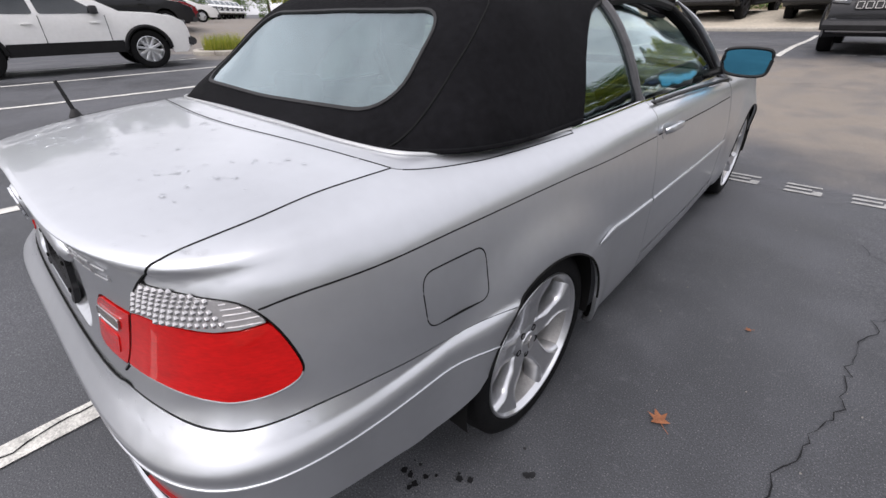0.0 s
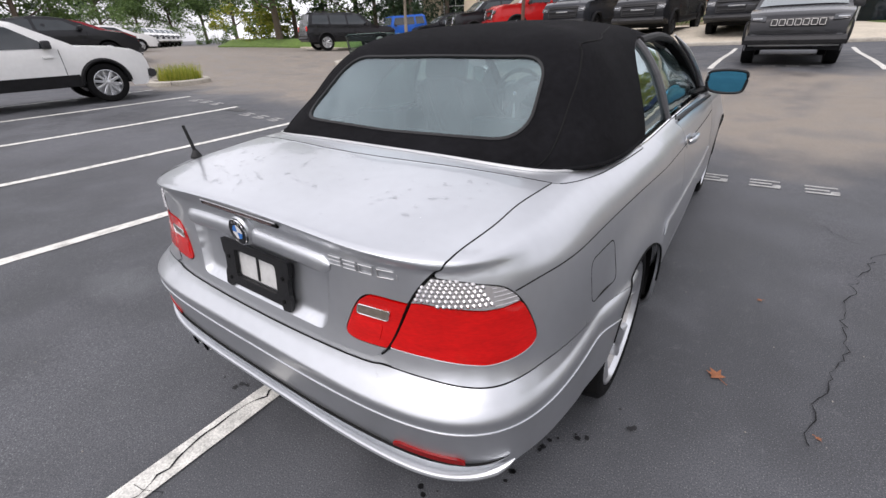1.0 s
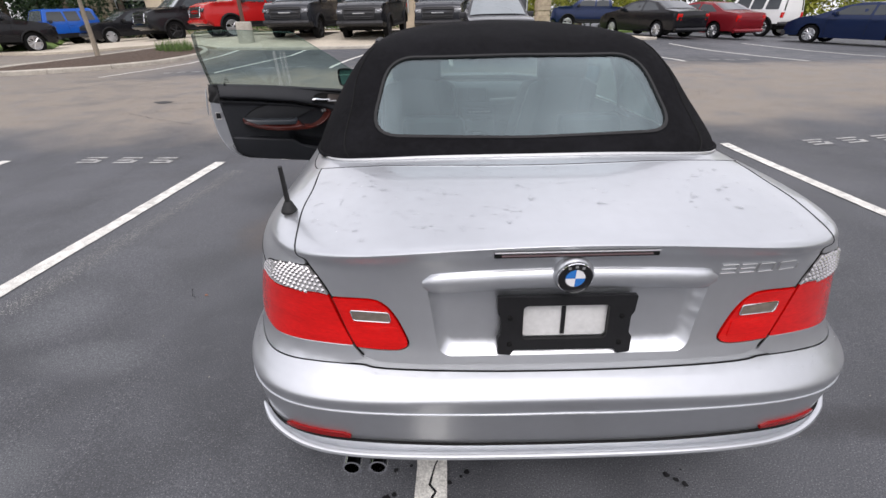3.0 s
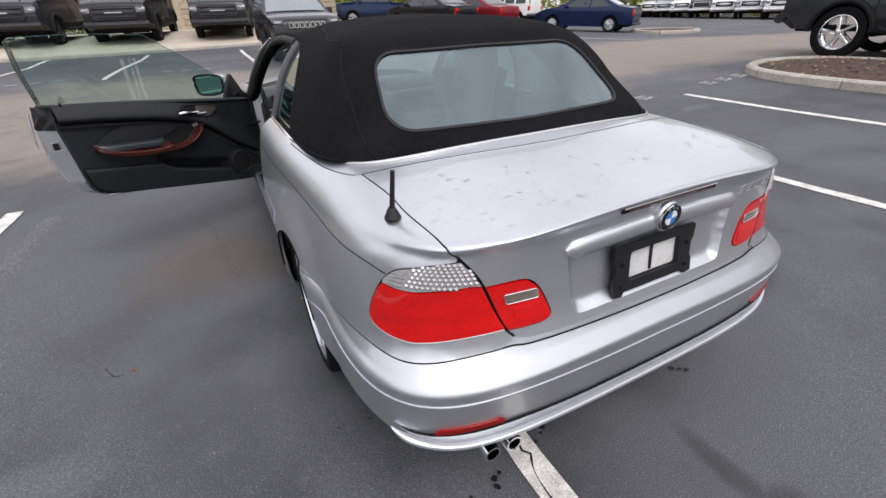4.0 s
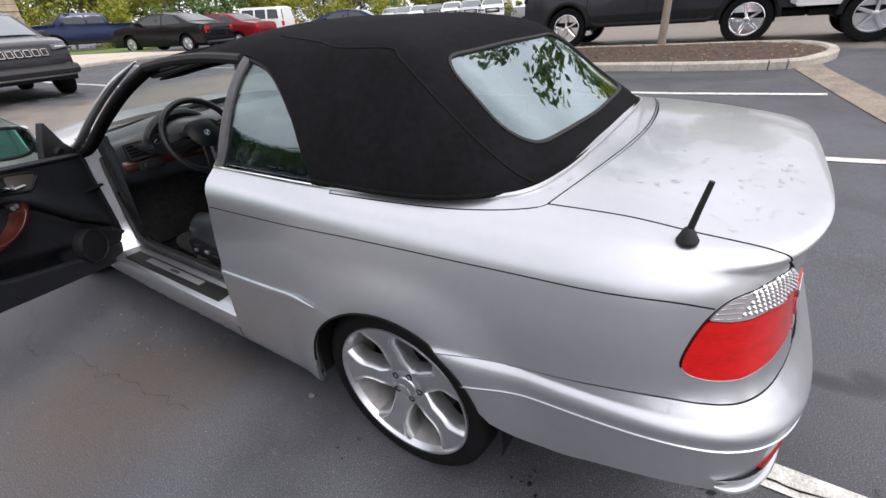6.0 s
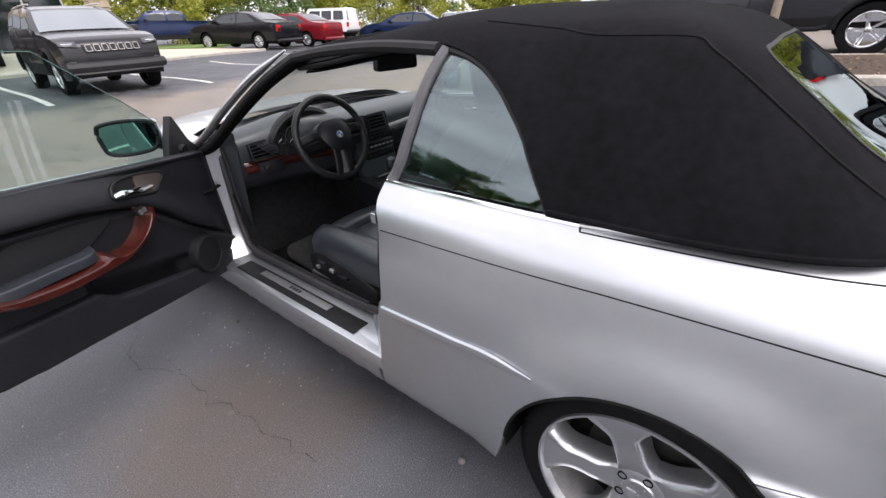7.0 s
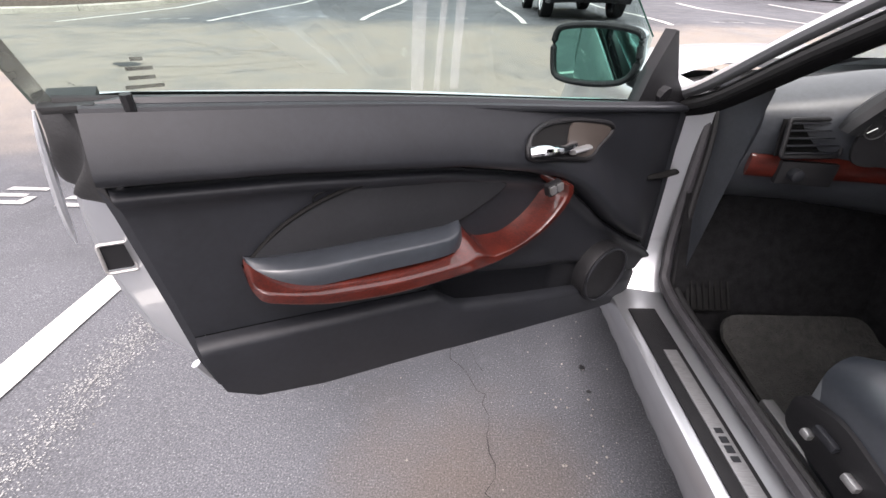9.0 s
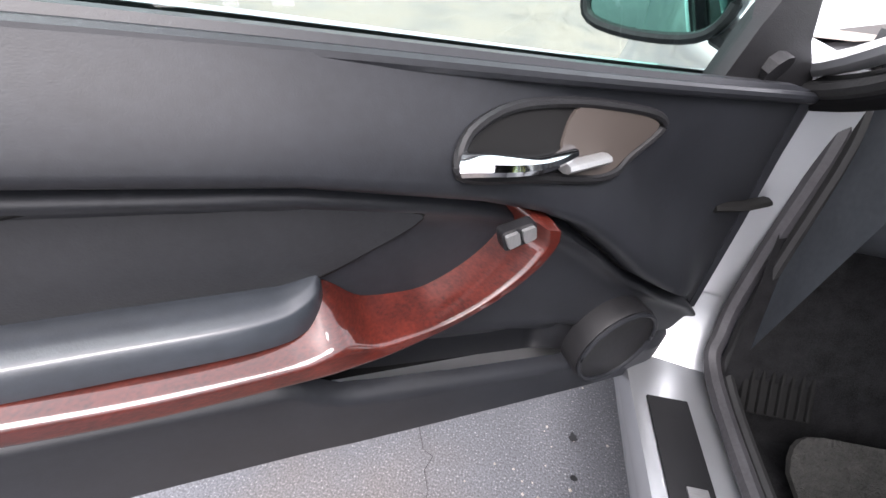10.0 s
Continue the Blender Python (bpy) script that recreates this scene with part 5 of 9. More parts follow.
def boot_skin(a, b):
    """The crinkled rubber end piece over the upper part of the shut face."""
    z = .888 + .122 * b
    q = Vector(door_left(in_l(z) - .004, .012, z)).lerp(Vector(skin(out_l(z), z)), a)
    fold = .5 + .5 * math.sin(a * 10 + 3.0 * math.sin(z * 34))
    return tuple(q + ALONG * ((.006 + .020 * fold * math.sin(a * math.pi) ** .5) * smooth_step(0, .08, b)))


D("end_boot", grid_bm(boot_skin, 22, 18), RUBBER, "black crinkled rubber end piece of the window channel", sharp=80)
D("skin_rim", tube_bm([tuple(Vector(skin(out_l(z), z)) + ALONG * .020) for z in np.linspace(.80, .985, 12)], .006, 8, taper=lambda t: .25 + .75 * math.sin(math.pi * t) ** .5), SILVER)
D("boot_cap", prism_bm([(1.135, 1.004), (1.180, 1.006), (1.182, 1.014), (1.135, 1.012)], .10, lambda l, z, d: door_left(l, -.088 + d, z), .003), RUBBER)
D("catch_plate", prism_bm(rounded([(1.165, .822), (1.198, .826), (1.2, .790), (1.168, .786)], .005), .010, lambda l, z, d: door_left(l, -.052 + d, z), 0), PLASTIC, "black door catch")
D("catch_frame", tube_bm([door_left(l, -.040, z) for l, z in rounded([(1.163, .826), (1.198, .830), (1.2, .786), (1.165, .782)], .005)], .0025, 6, closed=True), ALLOY_DULL)
D("lower_corner", tube_bm([door_left(l, -.02, z) for l, z in spline([(1.145, .60), (1.122, .545), (1.08, .512), (1.02, .497)], 5)], .008, 8), SILVER)
# mirror triangle and mirror
D("mirror_triangle", prism_bm([(-.07, .862), (.145, .889), (.12, .95), (.066, 1.040), (.055, 1.038), (.0, .93)], .03, lambda l, z, d: door_left(l, -.045 + d, z), .006), PLASTIC, "black mirror triangle")


def build_mirror(to_world, glass_material, label, parent):
    """A door mirror: body-colour shell, black rim, tinted glass; local x outward, y rearward."""
    o = new("mirror")
    o.parent = parent
    o["label"] = label
    face = spline([(-.105, .060), (-.02, .070), (.075, .062), (.100, .04), (.098, -.02), (.080, -.060), (.0, -.068), (-.085, -.055), (-.115, -.02), (-.115, .03)], 4, True)
    b = bmesh.new()
    rings = []
    for k, (dep, sc) in enumerate(((0, 1.0), (-.012, 1.05), (-.04, 1.02), (-.07, .90), (-.095, .70), (-.108, .42), (-.112, .05))):
        rings.append([b.verts.new(to_world(x * sc, dep, z * sc)) for x, z in face])
    for i in range(len(rings) - 1):
        for k in range(len(face)):
            b.faces.new([rings[i][k], rings[i][(k + 1) % len(face)], rings[i + 1][(k + 1) % len(face)], rings[i + 1][k]])
    bmesh.ops.recalc_face_normals(b, faces=b.faces)
    part("mirror_shell", b, SILVER, o, "silver mirror shell")
    part("mirror_rim", tube_bm([to_world(x * .97, .002, z * .97) for x, z in face], .008, 8, closed=True), PLASTIC, o)
    g = prism_bm([(x * .93, z * .93) for x, z in face], .004, lambda x, z, d: to_world(x, -.004 + d, z), 0)
    part("mirror_glass", g, glass_material, o, "tinted mirror glass")
    part("mirror_arm", tube_bm([to_world(-.10, -.04, -.045), to_world(-.15, -.03, -.06), to_world(-.19, -.02, -.075)], .026, 10, flat=.8), PLASTIC, o)
    return o


mc = Vector(door_left(.145, -.175, .972))
m_out = (INWARD * -1 + ALONG * .10).normalized()
m_rear = (ALONG + INWARD * .42).normalized()
m_out = (m_out - m_rear * m_out.dot(m_rear)).normalized()
build_mirror(lambda x, y, z: tuple(mc + m_out * x + m_rear * y + Vector((0, 0, z))), MIRROR_GREEN, "silver door mirror, its glass coloured green like reflected trees", door_l)

# passenger door: outer skin in the body's own shape
front_seam = spline([(2.05, .80), (2.06, .66), (2.055, .48), (2.05, .37), (2.04, .25), (2.03, .19)], 4)
door_out = [(.822, .850)] + door_rear[1:] + [(1.2, .185), (1.6, .185)] + front_seam[::-1] + [(2.02, .84), (1.9, .85), (1.4, .851)]
door_r = build_door(door_right, False, False, False)
part("door_skin", patch_bm(shrink(dense(door_out, .05), GAP), body, .014, .035), SILVER, door_r, "silver outer skin")
part("door_window", patch_bm(dense([(.815, .0), (.765, .2), (.735, .405), (.9, .44), (1.2, .44), (1.40, .42), (1.55, .31), (1.72, .17), (1.90, .0)], .06), offset_surf(soft_top, -.012), .004, .08), GLASS, door_r, "tinted door glass")
part("belt_trim", tube_bm([body(u, .854) for u in np.linspace(.815, 1.95, 16)], .007, 8), CHROME, door_r)
part("rub_strip", tube_bm([offset_surf(body, .004)(u, v) for u, v in dense([(.79, .309), (1.4, .300), (2.03, .292)], .06, False)], .016, 8, flat=.45, up=(1, 0, 0)), SILVER, door_r)
# shading of the door's crease, again drawn as a black line
part("crease_line", tube_bm([offset_surf(body, -.001)(u, v) for u, v in dense([(.795, .600), (1.4, .600), (2.03, .600)], .06, False)], .003, 6), SHUT, door_r)
part("handle_cup", patch_bm(rounded([(.83, .575), (.83, .64), (1.0, .635), (1.0, .58)], .03), offset_surf(body, .0015), .004, .02), SILVER, door_r)
part("door_handle", tube_bm([offset_surf(body, d)(u, v) for u, v, d in spline([(.84, .605, .010), (.86, .610, .030), (.93, .612, .034), (.99, .610, .028), (1.01, .606, .008)], 6)], .014, 10, flat=.7, up=(1, 0, 0)), SILVER, door_r, "silver pull handle")
rm = Vector((.895, 1.86, .990))
build_mirror(lambda x, y, z: (rm.x + x * .98 + .17 * y, rm.y - y + .17 * x, rm.z + z), MIRROR_BLUE, "silver door mirror with blue-tinted glass", door_r)

# ---- front end, windscreen, sills ----
for sg in (1, -1):
    s = body if sg > 0 else mirror_x(body)
    fl = sg < 0
    fender = [(2.06, .80), (2.07, .66), (2.065, .48), (2.06, .37), (2.05, .25), (2.04, .05)] + [(2.30, .03)] + arch(2.725, .345, -83, 83) + [(3.10, .05), (3.35, .05), (3.40, .2), (3.42, .4), (3.42, .6), (3.35, .74), (3.0, .84), (2.6, .90), (2.25, .92), (2.1, .90)]
    part("front_wing", patch_bm(shrink(dense(fender, .05), GAP), s, .014, .04, (), fl), SILVER, car, "silver front wing")
    part("arch_lip", tube_bm([s(u, v) for u, v in arch(2.725, .345, -80, 83)], .004, 6), SHUT, car)
    sill = [(.86, .02), (2.03, .02), (2.03, .172), (1.5, .176), (.86, .180)]
    part("sill_skin", patch_bm(dense(sill, .06), s, .012, .05, (), fl), SILVER, car, "silver sill")
bonnet = grid_bm(lambda a, b: ((a - .5) * 2 * (.74 - .16 * b ** 2), 2.22 + 1.22 * b + .10 * (1 - (2 * a - 1) ** 2) * b, .915 + .045 * (1 - (2 * a - 1) ** 4) - .02 * b - .20 * b ** 2.6 - .02 * (2 * a - 1) ** 8), 21, 15)
part("bonnet", bonnet, SILVER, car, "silver bonnet")
part("front_bumper", grid_bm(lambda a, b: ((a - .5) * 2 * .80 * (1 - .1 * b), 3.47 - .25 * abs(2 * a - 1) ** 3.2 - .03 * (2 * b - 1) ** 2, .20 + .52 * b), 21, 8), SILVER, car, "silver front bumper")
part("scuttle", grid_bm(lambda a, b: ((a - .5) * 1.40, 2.06 + .16 * b + .12 * (1 - (2 * a - 1) ** 2), .905 + .03 * (1 - (2 * a - 1) ** 2) - .01 * b), 13, 4), PLASTIC, car, "black scuttle below the windscreen")


def screen(a, b):
    """The windscreen: a across, b from its foot to the header."""
    t = 2 * a - 1
    foot = Vector((.725 * t, 2.235 - .215 * t * t, .925 - .03 * t * t))
    head = Vector((.575 * t, 1.46 - .05 * t * t, 1.292 - .042 * t * t))
    p = foot.lerp(head, b)
    p.z += .035 * math.sin(b * math.pi)
    return tuple(p)


part("windscreen", grid_bm(screen, 15, 9), glass_mat("windscreen_glass", (.90, .95, .92), .03), car, "laminated windscreen")
part("header_rail", tube_bm([(lambda p: (p[0], p[1] - .02, p[2] - .012))(screen(a, 1.0)) for a in np.linspace(-.01, 1.01, 17)], .030, 10, flat=.8), LINING, car, "black windscreen header")
for sg in (1, -1):
    pil = [(sg * x, y, z) for x, y, z in spline([(.775, 2.10, .86), (.745, 1.985, .905), (.705, 1.78, 1.04), (.655, 1.58, 1.165), (.600, 1.41, 1.252)], 6)]
    part("screen_pillar", tube_bm([(x + sg * .012, y + .02, z + .014) for x, y, z in pil], .020, 10, flat=.75, taper=lambda t: 1 - .75 * smooth_step(.75, 1, t)), SILVER, car, "silver windscreen pillar")
    part("pillar_trim", tube_bm([(x - sg * .018, y - .01, z - .012) for x, y, z in pil], .028, 10, flat=.9), LINING, car, "black pillar lining")
    part("pillar_seal", tube_bm([(x + sg * .004, y - .028, z - .004) for x, y, z in pil], .012, 8), RUBBER, car)
    part("roof_side_seal", tube_bm([(sg * x, y, z) for x, y, z in spline([(.600, 1.41, 1.240), (.602, 1.2, 1.262), (.598, .95, 1.272), (.585, .74, 1.262)], 6)], .018, 8), RUBBER, car)
part("rear_view_mirror", prism_bm(rounded([(-.115, -.032), (.115, -.032), (.112, .032), (-.112, .032)], .02), .035, lambda a, b, c: (-.02 + a * .98 - .0 * c, 1.46 + c - .16 * a, 1.172 + b), .008), PLASTIC, car, "black rear-view mirror")
part("mirror_stalk", tube_bm([(-.02, 1.49, 1.19), (0, 1.50, 1.23), (0, 1.53, 1.262)], .012, 8), PLASTIC, car)

# driver's side: sill top, tread plate, door frame
part("sill_top", box_bm(.20, 1.24, .06, (-.765, 1.44, .300), .012), SILVER, car, "silver sill under the open door")
tread = part("tread_plate", box_bm(.075, .86, .006, (-.800, 1.44, .3335), .002), PLASTIC, car, "black tread plate with aluminium insert")
part("tread_insert", box_bm(.034, .50, .004, (-.792, 1.455, .3385), .0015), mat("worn_aluminium", (.26, .26, .265), .5, .75, var=.2, scale=60, stretch=(1, 8, 1)), tread, "brushed aluminium insert")
for k, w in enumerate((.012, .014, .016, .012)):
    part("insert_mark", box_bm(.016, w, .0016, (-.792, 1.475 - .021 * k, .3412), 0), TRIM, tread)
part("sill_seal", tube_bm(spline([(-.686, 2.10, .90), (-.688, 2.045, .80), (-.694, 2.02, .55), (-.702, 1.985, .42), (-.712, 1.90, .358), (-.712, 1.5, .350), (-.710, 1.08, .352), (-.706, .960, .392), (-.704, .895, .50), (-.704, .855, .70), (-.706, .842, .92)], 6), .016, 8), mat("worn_grey_seal", (.030, .029, .032), .55, var=.3, scale=20), car, "dark grey door seal")
part("hinge_pillar", grid_bm(lambda a, b: (-.685 - .165 * a - .0 * b, 2.035 + .035 * a, .24 + .66 * b), 5, 8), SILVER, car, "silver hinge pillar")
part("hinge_pillar_foot", grid_bm(lambda a, b: (-.70 - .15 * a, 2.035 + .03 * a - .09 * (1 - b) ** 2, .325 + .14 * b), 5, 6), SILVER, car)
seal_rear = spline([(-.700, .835, .92), (-.700, .845, .72), (-.700, .885, .50), (-.702, .95, .392), (-.708, 1.04, .345)], 6)


def rear_jamb(a, b):
    """The silver jamb between the wing's front edge and the door seal, sweeping forward into the sill."""
    u, v = door_rear[min(len(door_rear) - 1, int(round(b * (len(door_rear) - 1))))]
    q = Vector(mirror_x(body)(u, v))
    q.x += .004
    w = Vector(seal_rear[min(len(seal_rear) - 1, int(round(b * (len(seal_rear) - 1))))])
    r = q.lerp(w, a)
    r.y += .010 * math.sin(a * math.pi)
    return tuple(r)


part("lock_pillar", grid_bm(rear_jamb, 8, 31), SILVER, car, "silver lock pillar")
part("pillar_boot", grid_bm(lambda a, b: (-.850 + .147 * a, .81 + .25 * b, .312 + .020 * min(1, a * 5) + .05 * (1 - b) ** 2 * a), 8, 8), SILVER, car, "silver sill end")
part("inner_seal", tube_bm(spline([(-.672, 2.09, .90), (-.674, 2.03, .80), (-.680, 1.995, .55), (-.684, 1.96, .42), (-.690, 1.885, .362), (-.690, 1.5, .352), (-.690, 1.08, .354)], 6), .011, 8), RUBBER, car, "black inner door seal")
part("check_strap", tube_bm([(-.74, 2.03, .69), (-.79, 2.00, .69), (-.84, 1.985, .69)], .012, 8, flat=.6), SHUT, car, "black door check strap")
for z in (.52, .80):
    part("door_hinge", tube_bm([(-.80, 2.045, z - .03), (-.80, 2.045, z + .03)], .014, 8), SILVER, car)
part("striker", box_bm(.03, .012, .014, (-.80, .815, .64), .003), CHROME, car)
# underside, aerial, tail pipes
part("underbody", box_bm(1.30, 3.75, .05, (0, 1.475, .22), .02), SHUT, car)
an = part("aerial_foot", lathe_bm([(0, .020), (.006, .021), (.018, .015), (.030, .009), (.036, .0)], 16, "z"), RUBBER, car, "short black roof aerial on the rear wing")
an.matrix_local = Matrix.Translation((-.672, -.664, .9235)) @ Matrix.Rotation(radians(-4), 4, "X")
part("aerial_mast", tube_bm([(0, 0, .02), (.002, -.012, .07), (.004, -.026, .125)], .0062, 10, taper=lambda t: 1.1 - .25 * t), RUBBER, an)
for x in (-.540, -.468):
    pipe = part("tail_pipe", lathe_bm([(-.93, .020), (-.93, .026), (-.80, .027), (-.70, .027), (-.70, .020), (-.92, .0195)], 20, "y", caps=False), CHROME, car, "chrome tail pipe")
    pipe.matrix_local = Matrix.Translation((x, -.002, .274))
    part("pipe_bore", lathe_bm([(-.86, .0195), (-.86, .001)], 16, "y"), SHUT, pipe)

# ---- cabin ----
part("cabin_floor", box_bm(1.36, 1.75, .03, (0, 1.25, .245), .01), CARPET, car, "dark carpeted floor")
part("floor_mat", patch_bm(rounded([(-.62, 1.30), (-.16, 1.30), (-.18, 1.84), (-.60, 1.84)], .06), lambda x, y: (x, y, .275 + .09 * smooth_step(1.7, 1.9, y) + .004 * math.sin(x * 60) * .3), .012, .06), mat("worn_floor_mat", (.020, .0195, .018), .95, var=.5, scale=6, bump=.8, bscale=160), car, "worn grey rubber floor mat")
part("bulkhead", grid_bm(lambda a, b: (-.70 + 1.4 * a, 1.95 + .15 * b - .08 * (1 - b), .26 + .6 * b), 8, 6), CARPET, car)
part("tunnel_side", grid_bm(lambda a, b: (-.13 + .02 * b, .9 + 1.1 * a, .26 + .30 * b), 8, 4), CARPET, car)
for x in (-.70, .70):
    part("kick_panel", grid_bm(lambda a, b, x=x: (x * .962, 1.955 - .08 * b + (.17 + .08 * b) * a, .28 + (.66 if x < 0 else .45) * b), 5, 5), DASH, car)
part("side_lining", grid_bm(lambda a, b: (.70, .1 + 1.9 * a, .28 + .45 * b), 5, 5), TRIM, car)
for sg in (1, -1):
    part("rear_lining", grid_bm(lambda a, b, sg=sg: (sg * (.66 + .06 * b), -.25 + 1.08 * a, .40 + .50 * b), 6, 5), TRIM, car)


def face_shift(x):
    """The dashboard's face: set back at the ends, nearer to the driver in the middle."""
    return float(np.interp(x, [-.72, -.58, -.42, -.2, .1, .35, .72], [.125, .112, .08, -.02, -.035, -.01, .07]))


def dash(a, b):
    """The dashboard's skin: a across, b from under the screen over the top and down its face."""
    x = -.668 + 1.336 * a
    prof = spline([(2.16, .905), (2.00, .935), (1.88, .940), (1.80, .925), (1.765, .885), (1.775, .80), (1.80, .72), (1.86, .66), (1.95, .62)], 4)
    y, z = prof[int(round(b * (len(prof) - 1)))]
    hump = math.exp(-((x + .365) / .17) ** 2)
    y += face_shift(x) * smooth_step(0, .35, b)
    return (x, y - .05 * hump * smooth_step(0, .4, b) * smooth_step(.75, .5, b), z + .045 * hump * smooth_step(0, .25, b) * smooth_step(.6, .4, b) - .012 * (x / .7) ** 2)


dashboard = part("dashboard", grid_bm(dash, 57, 33), DASH, car, "black soft-touch dashboard with wood trim")
for sg in (0, 1):
    part("dash_end", prism_bm([dash(sg, q)[1:] for q in np.linspace(0, 1, 25)], .006, lambda y, z, d, sg=sg: ((-.668 if sg == 0 else .662) + d, y, z), 0), DASH, dashboard)
part("instrument_hood", tube_bm([(-.365 + .165 * math.cos(a), 1.815 - .02 * math.sin(a), .865 + .125 * math.sin(a)) for a in np.linspace(.05, math.pi - .05, 24)], .022, 8), HIDE, dashboard)
dial_mat = mat("dial_black", (.012, .012, .013), .25)
part("instrument_face", patch_bm(rounded([(-.52, .80), (-.21, .80), (-.22, .95), (-.30, .985), (-.43, .985), (-.51, .95)], .05), lambda x, z: (x, 1.802 + .06 * (z - .86), z), .006, .05), dial_mat, dashboard, "black instrument panel")
for x, r in ((-.425, .045), (-.315, .045), (-.495, .024), (-.245, .024)):
    part("dial", tube_bm([(x + r * math.cos(a), 1.798 + .06 * r * math.sin(a), .885 + r * math.sin(a)) for a in np.linspace(0, 2 * math.pi, 28, endpoint=False)], .0012, 6, closed=True), mat("dial_rim_grey", (.05, .05, .052), .4, .5) if "dial_rim_grey" not in MATS else MATS["dial_rim_grey"], dashboard, "round dial with a dark grey rim")
    part("needle", tube_bm([(x, 1.795, .885), (x - r * .6, 1.797, .885 - r * .5)], .001, 5), WHITE_ENAMEL, dashboard)
part("warning_lamp", box_bm(.05, .004, .008, (-.37, 1.795, .825), .001), mat("orange_display", (.5, .08, .02), .3), dashboard)


def vent(cx, cy, cz, w, h, yaw=0.0):
    m = pose(cx, cy, cz, -12, 0, yaw)
    o = part("air_vent", join_bm([tube_bm([tuple(m @ Vector((a, 0, b))) for a, b in rounded([(-w / 2, -h / 2), (w / 2, -h / 2), (w / 2, h / 2), (-w / 2, h / 2)], .008)], .005, 8, closed=True)]), PLASTIC, dashboard, "slatted black air vent")
    part("vent_back", prism_bm([(-w / 2, -h / 2), (w / 2, -h / 2), (w / 2, h / 2), (-w / 2, h / 2)], .004, lambda a, b, c: m @ Vector((a, .02 - c, b)), 0), SHUT, dashboard)
    for k in range(5):
        z = -h / 2 + h * (k + .5) / 5
        part("vent_slat", box_bm(w * .94, .016, .0035, tuple(m @ Vector((0, .004, z))), .001, turn=m.to_3x3().to_4x4()), TRIM, dashboard)


vent(-.565, 1.848, .845, .135, .080, 4)
vent(-.125, 1.702, .876, .13, .085)
vent(.020, 1.695, .876, .13, .085)
part("wood_trim", tube_bm(spline([(-.660, 1.885, .770), (-.60, 1.872, .770), (-.48, 1.852, .773), (-.36, 1.822, .776), (-.2, 1.742, .78)], 6), .027, 10, flat=.35, up=(0, 1, 0)), WOOD, dashboard, "red-brown wood strip")
part("passenger_trim", tube_bm(spline([(.12, 1.722, .815), (.35, 1.740, .825), (.55, 1.79, .825), (.67, 1.825, .820)], 6), .027, 10, flat=.35, up=(0, 1, 0), taper=lambda t: 1 - .35 * t), mat("dull_grey_strip", (.24, .235, .23), .38, .7, var=.1, scale=40), dashboard, "dull grey trim strip")
sw = part("light_switch", box_bm(.120, .018, .056, (-.545, 1.853, .762), .006, turn=Matrix.Rotation(radians(-9), 4, "Z")), PLASTIC, dashboard, "black light switch panel")
kn = part("switch_knob", lathe_bm([(0, .015), (.018, .014), (.02, .01)], 16, "y"), TRIM, sw)
kn.matrix_local = Matrix.Translation((-.575, 1.848, .762)) @ Matrix.Rotation(math.pi, 4, "Z")
part("centre_stack", box_bm(.26, .06, .30, (.03, 1.765, .70), .012, turn=Matrix.Rotation(radians(-14), 4, "X")), DASH, dashboard, "centre stack with radio and climate panel")
for k in range(3):
    part("radio_panel", box_bm(.20, .01, .036, (.04, 1.712 + .012 * (k - 1), .80 - .052 * k), .003), PLASTIC, dashboard)
    for j in range(6):
        part("button", box_bm(.02, .006, .010, (-.035 + .03 * j, 1.705 + .012 * (k - 1), .80 - .052 * k), .002), SATIN if k == 1 else TRIM, dashboard)

# steering wheel
st = new("steering_wheel")
st.parent = car
st["label"] = "black leather three-spoke steering wheel"
part("wheel_rim", tube_bm([(.178 * math.cos(a), 0, .178 * math.sin(a)) for a in np.linspace(0, 2 * math.pi, 56, endpoint=False)], .0155, 12, closed=True, up=(0, 1, 0)), HIDE, st)
part("hub_pad", patch_bm(spline([(-.085, .045), (-.05, .068), (0, .072), (.05, .068), (.085, .045), (.075, -.01), (.045, -.055), (0, -.068), (-.045, -.055), (-.075, -.01)], 4, True), lambda x, z: (x, -.035 - .025 * max(0, 1 - (x * x + z * z) / .007), z), .035, .015), TRIM, st, "black airbag pad")
for pts in ([(-.07, -.03, .02), (-.13, -.02, .018), (-.172, 0, .012)], [(.07, -.03, .02), (.13, -.02, .018), (.172, 0, .012)], [(-.022, -.03, -.05), (-.030, -.02, -.12), (-.036, 0, -.172)], [(.022, -.03, -.05), (.030, -.02, -.12), (.036, 0, -.172)]):
    part("wheel_spoke", tube_bm(spline(pts, 5), .019, 8, flat=.45, up=(0, 1, 0)), PLASTIC, st)
part("lower_spoke", tube_bm([(0, -.03, -.05), (0, -.012, -.12), (0, .0, -.18)], .022, 8, flat=.3, up=(0, 1, 0)), SATIN, st, "grey lower spoke")
part("wheel_badge", lathe_bm([(.056, .0155), (.062, .015), (.063, .012)], 20, "y"), SATIN, st).matrix_local = Matrix.Rotation(math.pi, 4, "Z")
for q in range(4):
    pts = [(0, 0)] + [(.011 * math.cos(radians(90 * q + a)), .011 * math.sin(radians(90 * q + a))) for a in range(0, 91, 30)]
    part("badge_quarter", prism_bm(pts, .002, lambda a, b, c: (a, -.063 - c, b), 0), BLUE if q % 2 else WHITE_ENAMEL, st)
for sg in (1, -1):
    part("thumb_buttons", box_bm(.035, .012, .03, (sg * .105, -.028, .02), .004), PLASTIC, st)
st.matrix_world = pose(-.380, 1.560, .893, -20, 0, 0)
